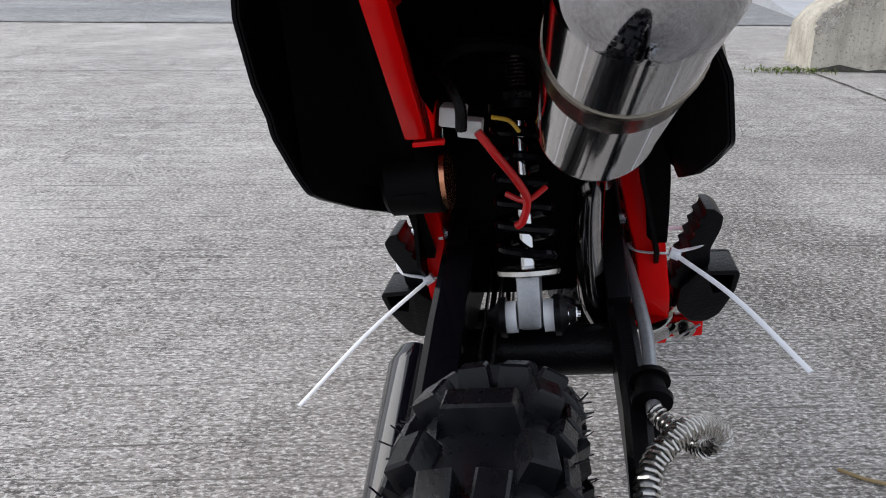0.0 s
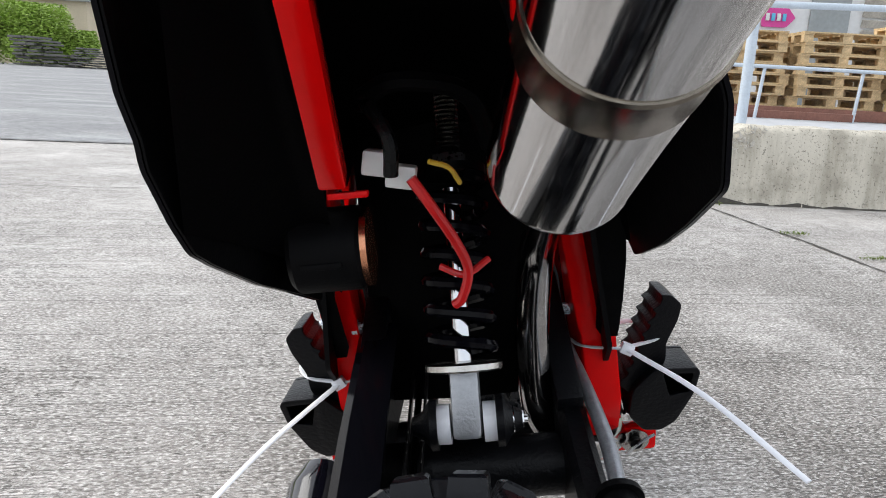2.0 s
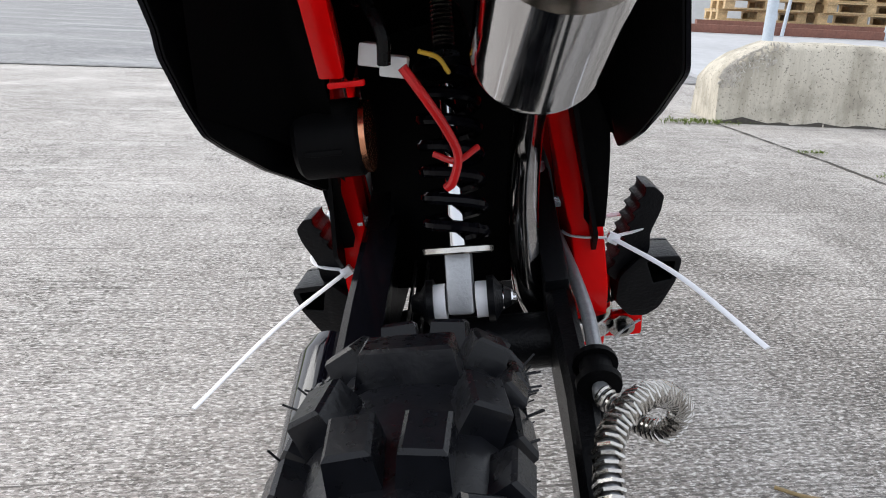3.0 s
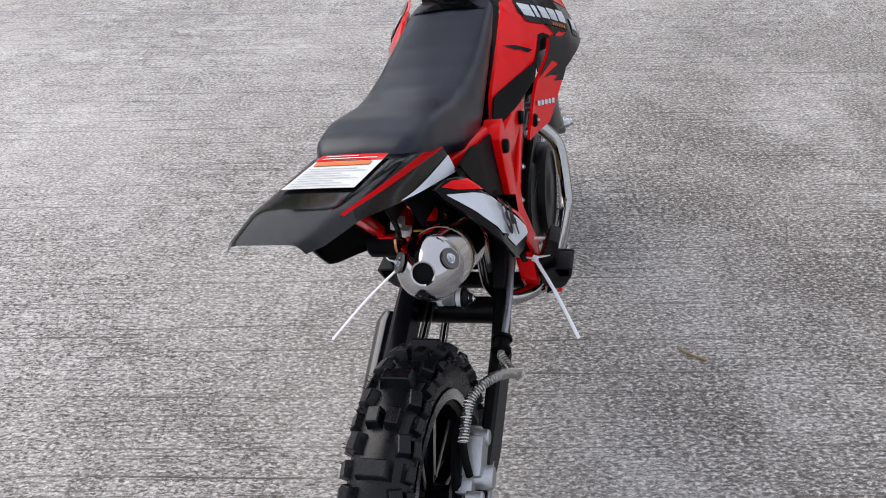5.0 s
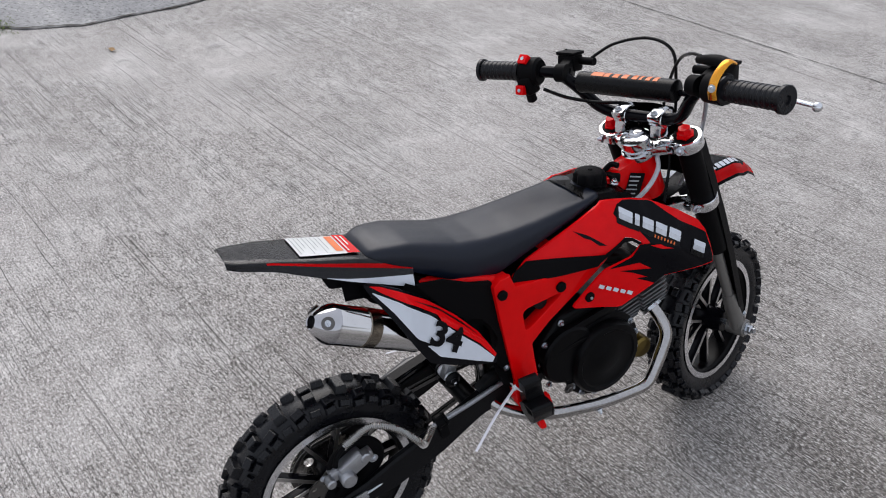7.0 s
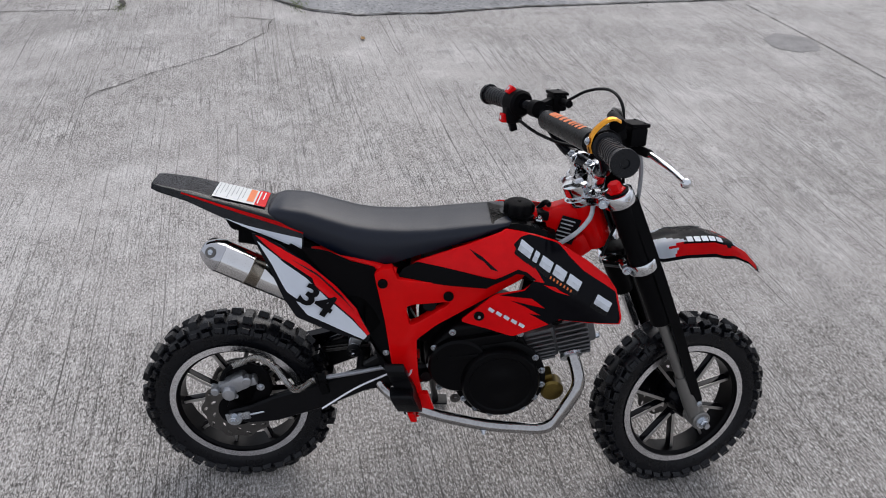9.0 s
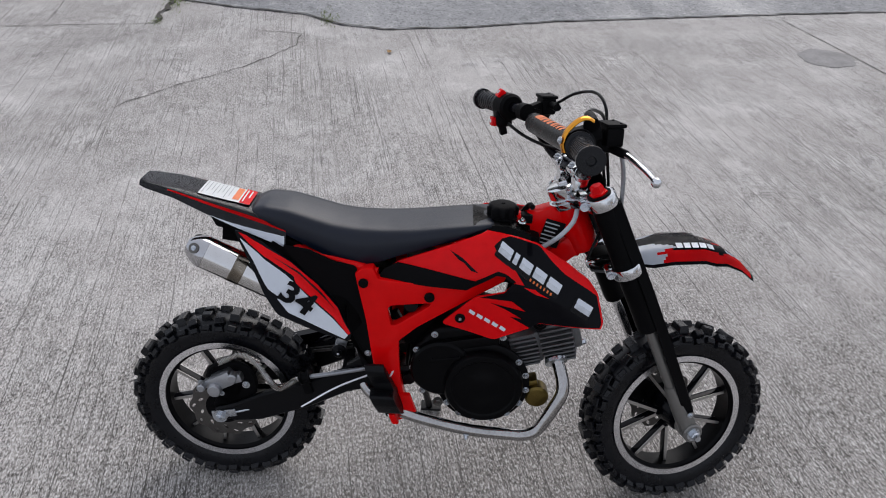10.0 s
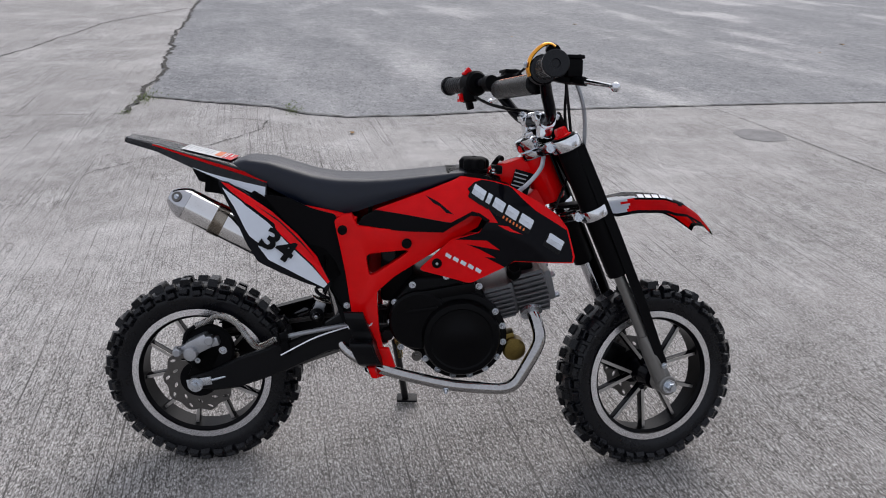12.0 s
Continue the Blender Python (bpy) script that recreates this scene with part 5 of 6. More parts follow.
# inner mudguard under the seat
bm = bmesh.new()
secs = []
for i in range(14):
    a = i / 13
    y, z = 0.03 + 0.29 * a, 0.575 - 0.12 * a ** 1.5
    secs.append([(-0.062, y, z - 0.03), (-0.05, y, z), (0, y, z + 0.004), (0.05, y, z), (0.062, y, z - 0.03)])
rings(bm, secs, False, False)
bmesh.ops.solidify(bm, geom=bm.faces[:], thickness=0.003)
part("inner_mudguard", bm, MATT, bike, "matt black inner mudguard")
bm = bmesh.new()
box(bm, (0, 0.375, 0.42), (0.10, 0.06, 0.16), None, 0.01)
part("airbox", bm, MATT, bike, "black plastic airbox")
# added black sheet: stands in for the deep shade before the shock absorber
bm = bmesh.new()
rings(bm, [[(x, 0.318 + 0.10 * abs(x) - 0.05 * (0.5 - z), z) for x in (-0.056, -0.03, 0, 0.03, 0.056)] for z in (0.28, 0.34, 0.40, 0.46, 0.52)], False, False)
bmesh.ops.solidify(bm, geom=bm.faces[:], thickness=0.003)
part("dark_backing", bm, MATT, bike, "added black sheet that darkens the gap before the shock absorber")


# tank shrouds
def x_shroud(y, z):
    top = lerp([(0.30, 0.066), (0.48, 0.058), (0.51, 0.062), (0.56, 0.075), (0.60, 0.095), (0.64, 0.115), (0.70, 0.135)], y)
    low = lerp([(0.30, 0.080), (0.42, 0.095), (0.46, 0.101), (0.525, 0.1157), (0.60, 0.135), (0.64, 0.143), (0.70, 0.155)], y)
    zt = lerp([(0.30, 0.52), (0.48, 0.594), (0.55, 0.590), (0.61, 0.564), (0.68, 0.50), (0.70, 0.45)], y)
    k = max(0.0, min(1.0, (zt - z) / 0.09))
    return top + (low - top) * math.sin(k * math.pi / 2)


SHROUD = [(0.31, 0.5016), (0.337, 0.5225), (0.421, 0.5557), (0.476, 0.5796), (0.486, 0.5855), (0.541, 0.5809), (0.571, 0.5748), (0.619, 0.5525), (0.658, 0.5281), (0.674, 0.5074), (0.687, 0.4598), (0.684, 0.4497), (0.654, 0.4494), (0.582, 0.4468), (0.563, 0.4326), (0.507, 0.3988), (0.414, 0.4171), (0.472, 0.4777), (0.519, 0.4937), (0.538, 0.5162), (0.52, 0.5274), (0.506, 0.5303), (0.455, 0.4889), (0.331, 0.486), (0.306, 0.4895)]
S_BLACK = [(0.524, 0.5818), (0.541, 0.58), (0.57, 0.5739), (0.619, 0.5516), (0.657, 0.527), (0.672, 0.5053), (0.683, 0.4602), (0.681, 0.452), (0.654, 0.4514), (0.582, 0.4478), (0.566, 0.4349), (0.553, 0.441), (0.531, 0.4504), (0.551, 0.4501), (0.523, 0.4631), (0.497, 0.4714), (0.528, 0.4677), (0.557, 0.4651), (0.533, 0.4806), (0.478, 0.4782), (0.519, 0.4937), (0.532, 0.5139), (0.551, 0.5134), (0.532, 0.5392), (0.553, 0.523), (0.52, 0.5458), (0.508, 0.5506), (0.498, 0.5663), (0.511, 0.5775)]
S_SIDE = [(0.307, 0.4896), (0.304, 0.4964), (0.312, 0.5096), (0.335, 0.5214), (0.396, 0.5155), (0.461, 0.5086), (0.471, 0.5084), (0.456, 0.49), (0.392, 0.488)]
S_REDEDGE = [(0.575, 0.5723), (0.619, 0.5516), (0.657, 0.527), (0.672, 0.5044), (0.666, 0.5081), (0.654, 0.5154), (0.636, 0.5255), (0.617, 0.5362), (0.594, 0.5544)]
S_SHARD = [(0.55, 0.5103), (0.569, 0.5086), (0.577, 0.5033), (0.594, 0.4966), (0.572, 0.5001), (0.562, 0.5043)]
S_BAND = [(0.452, 0.4897), (0.471, 0.5094), (0.506, 0.5303), (0.52, 0.5274), (0.536, 0.5161), (0.53, 0.5147), (0.518, 0.5225), (0.504, 0.5226), (0.468, 0.498), (0.456, 0.4889)]
S_SHARD2 = [(0.423, 0.5512), (0.446, 0.5417), (0.474, 0.5224), (0.461, 0.5241), (0.449, 0.5345), (0.439, 0.5384)]
for s in (1, -1):
    sh = part("tank_shroud", panel(SHROUD, x_shroud, 0.004, 0.014, (), s, 0.0, 0.10), REDP, bike, "glossy red and black tank shroud", None, 50)
    part("black_graphic", panel(S_BLACK, x_shroud, 0, 0.012, (), s, 0.0010, 0.05), GLOSS, sh)
    part("black_side_pad", panel(S_SIDE, x_shroud, 0.002, 0.012, (), s, 0.004, 0.06), MATT, sh)
    part("red_edge_graphic", panel(S_REDEDGE, x_shroud, 0, 0.012, (), s, 0.0017, 0.05), REDP, sh)
    part("red_shard", panel(S_SHARD, x_shroud, 0, 0.012, (), s, 0.0017, 0.02), REDP, sh)
    part("black_band", panel(S_BAND, x_shroud, 0, 0.012, (), s, 0.0013, 0.02), MATT, sh)
    part("black_shard", panel(S_SHARD2, x_shroud, 0, 0.012, (), s, 0.0012, 0.02), GLOSS, sh)
    # the maker's mark as plain slanted bars with dark shadows, falling towards the front
    d, n2 = Vector((0.86, -0.50)), Vector((0.42, 0.90))
    def slab(name, y, z, w, h, material, lift):
        q = [Vector((y, z)) + d * (i * w) + n2 * (j * h) for i, j in ((-1, -1), (1, -1), (1, 1), (-1, 1))]
        part(name, panel([tuple(v) for v in q], x_shroud, 0, 0.009, (), s, lift, 0.10), material, sh)
    for k, w in ((0.012, 0.0115), (0.0325, 0.0040), (0.053, 0.0105), (0.080, 0.0110), (0.109, 0.0120), (0.170, 0.0150)):
        y, z = 0.508 + 0.84 * k, 0.567 - 0.44 * k - (0.006 if k > 0.14 else 0.0)
        slab("mark_shadow", y - 0.003, z - 0.004, w + 0.0022, 0.0120, BLACK, 0.0018)
        slab("silver_mark", y + 0.00176, z + 0.0038, w, 0.0042, WHITE, 0.0026)
        slab("silver_mark", y - 0.00176, z - 0.0038, w, 0.0042, GREYP, 0.0026)
    for i in range(5):
        slab("small_mark", 0.467 + 0.0134 * i, 0.4475 - 0.0056 * i, 0.0054, 0.0034, WHITE, 0.0018)
    for i in range(7):
        slab("orange_mark", 0.560 + 0.0058 * i, 0.5240 - 0.0031 * i, 0.0014, 0.0024, ORANGE, 0.0026)
    bm = bmesh.new()
    lathe(bm, [(0, 0.009), (0.003, 0.009), (0.005, 0.007), (0.0052, 0.004), (0.004, 0.0)], (s * (x_shroud(0.447, 0.432) - 0.001), 0.447, 0.432), (s, 0, 0), 20)
    part("shroud_bolt", bm, MATT, sh, "black cup washer with a bright screw")
    bolt(sh, (s * (x_shroud(0.447, 0.432) + 0.003), 0.447, 0.432), (s, 0, 0), 0.0028, 0.003, ZINC, "screw")
# tank top between the shrouds, with the cap
bm = bmesh.new()
secs = []
for i in range(12):
    y = 0.462 + 0.10 * i / 11
    z = 0.588 - 0.30 * max(0, y - 0.52)
    secs.append([(-0.056, y, z - 0.02), (-0.048, y, z), (-0.02, y, z + 0.004), (0.02, y, z + 0.004), (0.048, y, z), (0.056, y, z - 0.02)])
rings(bm, secs, False, False)
bmesh.ops.solidify(bm, geom=bm.faces[:], thickness=0.004)
part("tank_top", bm, BLACK, bike, "black plastic fuel tank top")
bm = bmesh.new()
box(bm, (0, 0.515, 0.525), (0.088, 0.125, 0.100), Matrix.Rotation(-0.1, 3, "X"), 0.012)
part("tank_body", bm, MATT, bike, "black plastic fuel tank between the shrouds")
CAP = Vector((0.002, 0.514, 0.588))
bm = bmesh.new()
n = 72
secs = []
for h, r in ((0, 0.030), (0.004, 0.030), (0.005, 0.026), (0.018, 0.0265), (0.022, 0.024), (0.024, 0.020), (0.0245, 0.004), (0.026, 0.003)):
    secs.append([CAP + Vector(((r + (0.0022 * math.cos(k * math.tau / n * 9) if 0.004 < h < 0.021 else 0)) * math.cos(k * math.tau / n), (r + (0.0022 * math.cos(k * math.tau / n * 9) if 0.004 < h < 0.021 else 0)) * math.sin(k * math.tau / n), h)) for k in range(n)])
rings(bm, secs)
part("fuel_cap", bm, MATT, bike, "black ribbed plastic fuel cap", None, 50)
bm = bmesh.new()
box(bm, (0.012, 0.556, 0.592), (0.022, 0.020, 0.016), None, 0.003)
tube(bm, [(-0.01, 0.545, 0.585), (0.0, 0.56, 0.61), (0.014, 0.565, 0.612)], 0.005, 8)
part("ignition_lock", bm, MATT, bike, "black ignition lock")
bolt(bike, (0.026, 0.548, 0.588), (0.3, 0, 1), 0.005, 0.006, POLISH, "tank_bolt")

# engine
bm = plate([(0.356, 0.31), (0.366, 0.35), (0.404, 0.396), (0.466, 0.406), (0.528, 0.388), (0.553, 0.335), (0.560, 0.245), (0.524, 0.222), (0.462, 0.222), (0.378, 0.268)], -0.075, 0.078, 0.010, (), 0.15)
engine = part("engine_case", bm, ENGINE, bike, "black engine crankcase", None, 45)
bm = bmesh.new()
lathe(bm, [(0, 0.073), (0.020, 0.073), (0.026, 0.069), (0.027, 0.060), (0.0245, 0.057), (0.0245, 0.030), (0.0265, 0.026), (0.0265, 0.0)], (0.078, 0.497, 0.288), (1, 0, 0), 48)
part("clutch_cover", bm, ENGINE, engine, "round black clutch cover")
bm = bmesh.new()
lathe(bm, [(0, 0.056), (0.016, 0.056), (0.020, 0.052), (0.020, 0.0)], (0.074, 0.418, 0.318), (1, 0, 0), 40)
beam(bm, (0.084, 0.40, 0.36), (0.084, 0.52, 0.385), 0.012, 0.02, 0.004)
beam(bm, (0.090, 0.372, 0.330), (0.094, 0.452, 0.346), 0.006, 0.008, 0.002)
part("sprocket_cover", bm, ENGINE, engine)
for y, z in ((0.372, 0.350), (0.404, 0.384), (0.466, 0.402), (0.527, 0.384), (0.556, 0.318), (0.366, 0.312), (0.560, 0.262), (0.530, 0.228), (0.500, 0.222), (0.466, 0.226), (0.430, 0.240), (0.385, 0.262)):
    bolt(engine, (0.079, y, z), (1, 0, 0), 0.0042, 0.005, ZINC, "case_bolt")
bm = bmesh.new()
lathe(bm, [(0, 0.060), (0.025, 0.058), (0.032, 0.050), (0.033, 0.0)], (-0.075, 0.480, 0.305), (-1, 0, 0), 40)
part("flywheel_cover", bm, ENGINE, engine)
bm = bmesh.new()
lathe(bm, [(0, 0.085), (0.006, 0.085), (0.008, 0.082), (0.008, 0.070)], (0.0785, 0.497, 0.288), (1, 0, 0), 56)
part("cover_flange", bm, ENGINE, engine)
for k in range(10):
    w = radians(-168 + 23 * k)
    bolt(engine, (0.0862, 0.497 + 0.0795 * math.cos(w), 0.288 + 0.0795 * math.sin(w)), (1, 0, 0), 0.0042, 0.005, ZINC, "case_bolt")
bolt(engine, (0.098, 0.415, 0.252), (1, 0, 0), 0.0065, 0.005, DISC, "drain_plug")
CD = Vector((0, 0.95, 0.28)).normalized()       # the cylinder leans well forward
CU = Vector((1, 0, 0)).cross(CD)
C0 = Vector((0.0, 0.540, 0.338))
rotc = Matrix((Vector((1, 0, 0)), CD, CU)).transposed()
bm = bmesh.new()
box(bm, C0 + CD * 0.033, (0.118, 0.062, 0.066), rotc, 0.008)
cyl = part("cylinder", bm, FINS, bike, "grey finned alloy cylinder barrel")
bm = bmesh.new()
box(bm, C0 + CD * 0.094 + CU * 0.004, (0.120, 0.064, 0.082), rotc, 0.012)
box(bm, C0 + CD * 0.124 + CU * 0.004, (0.095, 0.030, 0.060), rotc, 0.008)
head = part("cylinder_head", bm, FINS, cyl, "grey finned cylinder head")


def fin_mesh(length, width):
    bm = bmesh.new()
    box(bm, (0, 0, 0), (width, length, 0.0036), None, 0.0012, 1)
    finish(bm)
    me = bpy.data.meshes.new("cooling_fin")
    bm.to_mesh(me)
    bm.free()
    me.materials.append(FINS)
    return me


for me, along, n, step, mid, owner in ((fin_mesh(0.052, 0.140), 0.032, 8, 0.0088, 0.0, cyl), (fin_mesh(0.062, 0.146), 0.093, 9, 0.0096, 0.005, head)):
    for i in range(n):
        ob = new("cooling_fin", me)
        ob.parent = owner
        k = 1.0 - 0.10 * abs(2 * i / (n - 1) - 1) ** 2
        ob.matrix_basis = Matrix.Translation(C0 + CD * along + CU * (mid + step * (i - (n - 1) / 2))) @ rotc.to_4x4() @ Matrix.Diagonal((k, k, 1, 1))
bm = bmesh.new()
lathe(bm, [(0, 0.014), (0.012, 0.014), (0.016, 0.011), (0.040, 0.010)], C0 + CD * 0.070 + CU * 0.046 + Vector((0.05, 0, 0)), (0.75, -0.1, 0.5), 18)
part("spark_plug_cap", bm, MATT, cyl, "black rubber spark plug cap")
for dx in (-0.045, 0.045):
    for dz in (-0.03, 0.03):
        bm = bmesh.new()
        p0 = C0 + CD * 0.136 + Vector((dx, 0, 0)) * 0.8 + CU * dz * 0.7
        lathe(bm, [(0, 0.006), (0.008, 0.006), (0.010, 0.004)], p0, CD, 6)
        part("head_nut", bm, ZINC, cyl)
bm = bmesh.new()
box(bm, (0.01, 0.605, 0.418), (0.07, 0.05, 0.035), Matrix.Rotation(0.3, 3, "X"), 0.008)
tube(bm, [(0.02, 0.60, 0.42), (0.025, 0.57, 0.44), (0.02, 0.53, 0.45)], 0.016, 14)
part("carburettor", bm, ENGINE, bike, "dark carburettor above the cylinder")
bm = bmesh.new()
lathe(bm, [(0, 0.022), (0.024, 0.022), (0.028, 0.018), (0.030, 0.0)], (0.060, 0.598, 0.262), (1, 0, 0), 28)
beam(bm, (0.06, 0.585, 0.29), (0.06, 0.595, 0.255), 0.03, 0.025, 0.004)
part("oil_canister", bm, BRASS, bike, "yellow zinc-plated engine fitting")

# exhaust
PIPE = [(0.062, 0.630, 0.335), (0.078, 0.637, 0.318), (0.094, 0.642, 0.296), (0.102, 0.638, 0.276), (0.108, 0.620, 0.240), (0.111, 0.605, 0.213), (0.1125, 0.594, 0.202), (0.113, 0.578, 0.1965), (0.113, 0.555, 0.196), (0.113, 0.482, 0.201), (0.112, 0.42, 0.213), (0.108, 0.367, 0.225), (0.095, 0.318, 0.238), (0.068, 0.278, 0.256), (0.048, 0.268, 0.285), (0.046, 0.262, 0.335), (0.050, 0.245, 0.385), (0.053, 0.200, 0.418), (0.0555, 0.135, 0.450)]
bm = bmesh.new()
tube(bm, PIPE, (0.0122, 0.0098), 20, True, 6)
pipe = part("exhaust_pipe", bm, EXHAUST, bike, "polished chrome exhaust pipe")
bm = bmesh.new()
lathe(bm, [(0, 0.021), (0.006, 0.021)], (0.066, 0.628, 0.334), (0.75, 0.2, -0.55), 20)
part("flange", bm, ZINC, pipe)
bolt(pipe, (0.121, 0.470, 0.196), (0.7, 0, -0.7), 0.004, 0.006, ZINC)
M0, M1 = Vector((0.0746, -0.0277, 0.5391)), Vector((0.0553, 0.1389, 0.4482))
MD = (M1 - M0).normalized()
LEN = (M1 - M0).length
bm = bmesh.new()
lathe(bm, [(0.030, 0.0288), (0.032, 0.0292), (LEN - 0.004, 0.0292), (LEN - 0.003, 0.0297), (LEN, 0.0297), (LEN, 0.0285), (LEN - 0.004, 0.027), (LEN - 0.004, 0.012)], M0, MD, 48)
muffler = part("muffler", bm, MIRRORSTEEL, bike, "polished steel exhaust muffler")
bm = bmesh.new()
lathe(bm, [(0.012, 0.0085), (0.001, 0.0090), (0.0, 0.0105), (0.002, 0.0135), (0.008, 0.0190), (0.016, 0.0243), (0.024, 0.0279), (0.030, 0.0296), (0.033, 0.0297), (0.0335, 0.0290)], M0, MD, 48, False)
part("end_cap", bm, CAPSTEEL, muffler, "polished tapered end cap")
bm = bmesh.new()
lathe(bm, [(0.008, 0.0), (0.008, 0.0092), (0.03, 0.0092)], M0, MD, 24, False)
part("outlet", bm, INK, muffler, "sooty outlet")
ma, mb, _d = frame_of(MD)
for ang in (0.4, 2.75):
    w = ma * math.cos(ang) + mb * math.sin(ang)
    bm = bmesh.new()
    lathe(bm, [(0, 0.0095), (0.002, 0.0092), (0.0022, 0.0070), (0.0005, 0.0)], M0 + MD * 0.0135 + w * 0.0226, (w - MD * 0.55), 18)
    # dark steel here paints in the recess's dark reflection
    part("cap_recess", bm, DISC, muffler)
    bolt(muffler, M0 + MD * 0.0125 + w * 0.0236, (w - MD * 0.55), 0.003, 0.003, ZINC, "cap_screw")
for h in (0.0835,):
    bm = bmesh.new()
    lathe(bm, [(h, 0.0288), (h, 0.0300), (h + 0.0015, 0.0305), (h + 0.003, 0.0297), (h + 0.020, 0.0297), (h + 0.0215, 0.0296), (h + 0.0215, 0.0288)], M0, MD, 48)
    part("muffler_band", bm, HEATED, muffler, "dull steel muffler clamp band")
bm = bmesh.new()
beam(bm, M0 + MD * 0.15 + Vector((-0.012, 0, 0.03)), (0.04, 0.15, 0.54), 0.02, 0.004, 0.001)
part("muffler_hanger", bm, MATT, bike)

# footpegs
def sheared(bm):
    for v in bm.verts:
        v.co.y += (0.36 - v.co.z) * 0.36
    return bm


def upright_plate(outline, y0, y1, bevel, holes=(), rounding=0.2):
    """A thick piece whose outline is drawn in the view from behind."""
    bm = plate(outline, y0, y1, bevel, holes, rounding)
    for v in bm.verts:
        v.co.x, v.co.y = v.co.y, v.co.x
    return bm


def footpeg(s, x0, y0, z0):
    """A folded peg: a toothed bar, a box-shaped foot with an open end, bracket, pin and spring."""
    teeth = [(-0.003, 0.004), (-0.011, 0.012)]
    for i in range(7):
        a, b = -0.010 + 0.0031 * i, 0.016 + 0.0088 * i
        teeth += [(a - 0.001, b), (a + 0.0035, b + 0.0032), (a + 0.0045, b + 0.0066)]
    teeth += [(0.0125, 0.079), (0.019, 0.078), (0.0255, 0.071), (0.024, 0.060), (0.0175, 0.043), (0.018, 0.030), (0.013, 0.018)]
    peg = part("footpeg", sheared(upright_plate([(s * (x0 + a), z0 + b) for a, b in teeth], y0 - 0.008, y0 + 0.026, 0.0016, (), 0.25)), CRINKLE, bike, "folded black toothed footpeg", None, 40)
    cup = [(0.010, 0.027), (0.036, 0.026), (0.0385, 0.022), (0.036, 0.006), (0.0255, -0.017), (0.016, -0.024), (0.004, -0.023), (-0.006, -0.010), (-0.004, 0.012)]
    mouth = [(0.0150, 0.0225), (0.0340, 0.0215), (0.0320, 0.0070), (0.0200, 0.0045)]
    hole = [(s * (x0 + a), z0 + b) for a, b in mouth]
    part("footpeg_box", sheared(upright_plate([(s * (x0 + a), z0 + b) for a, b in cup], y0 - 0.016, y0 + 0.022, 0.0016, [hole[::-s]], 0.2)), CRINKLE, peg, "", None, 40)
    part("footpeg_floor", sheared(upright_plate([(s * (x0 + a), z0 + b) for a, b in cup], y0 + 0.0225, y0 + 0.026, 0.0, (), 0.2)), CRINKLE, peg)
    bm = bmesh.new()
    box(bm, (s * (x0 + 0.002), y0 + 0.003, z0 - 0.038), (0.030, 0.013, 0.022), None, 0.004)
    box(bm, (s * (x0 - 0.010), y0 + 0.030, z0 - 0.018), (0.012, 0.030, 0.040), None, 0.003)
    part("footpeg_bracket", sheared(bm), RED, bike, "red footpeg bracket")
    bm = bmesh.new()
    lathe(bm, [(0, 0.0098), (0.002, 0.0098), (0.0022, 0.0045), (0.0008, 0.0045), (0.0008, 0.0)], (s * (x0 + 0.001), y0 - 0.0045, z0 - 0.038), (0, -1, 0), 28)
    part("pivot_washer", sheared(bm), STEEL, bike, "bare steel washer on the peg pivot")
    bm = bmesh.new()
    lathe(bm, [(-0.004, 0.0042), (0.006, 0.0042)], (s * (x0 + 0.001), y0 - 0.0055, z0 - 0.038), (0, -1, 0), 14)
    part("pivot_pin", sheared(bm), ENGINE, bike)
    bm = bmesh.new()
    tube(bm, [(s * (x0 - 0.005), y0 - 0.0115, z0 - 0.046), (s * (x0 + 0.002), y0 - 0.0125, z0 - 0.037), (s * (x0 + 0.013), y0 - 0.011, z0 - 0.030)], 0.0012, 6)
    part("split_pin", sheared(bm), ZINC, bike)
    bm = bmesh.new()
    a, b, d = frame_of((s, 0, 0.1))
    tube(bm, [Vector((s * (x0 - 0.012), y0 + 0.004, z0 - 0.012)) + d * (0.016 * i / 60) + (a * math.cos(i * math.tau / 12) + b * math.sin(i * math.tau / 12)) * 0.006 for i in range(61)], 0.0012, 5, False)
    part("return_spring", sheared(bm), ENGINE, bike)


footpeg(1, 0.114, 0.286, 0.268)
footpeg(-1, 0.0815, 0.286, 0.266)

# side stand on the left
bm = bmesh.new()
tube(bm, [(-0.068, 0.372, 0.215), (-0.125, 0.385, 0.12), (-0.180, 0.396, 0.034)], 0.0075, 12)
stand = part("side_stand", bm, CRINKLE, bike, "black steel side stand")
bm = bmesh.new()
box(bm, (-0.184, 0.400, 0.031), (0.030, 0.046, 0.006), Matrix.Rotation(0.15, 3, "Y"), 0.0025)
part("stand_foot", bm, CRINKLE, stand)
bm = bmesh.new()
a, b, d = frame_of((-0.5, 0.12, -0.85))
tube(bm, [Vector((-0.058, 0.376, 0.225)) + d * (0.06 * i / 120) + (a * math.cos(i * math.tau / 10) + b * math.sin(i * math.tau / 10)) * 0.0055 for i in range(121)], 0.001, 5, False)
part("stand_spring", bm, BRASS, stand)

# front end: fork legs, clamps, guards
def down(p, k):
    return Vector(p) + DOWN * k


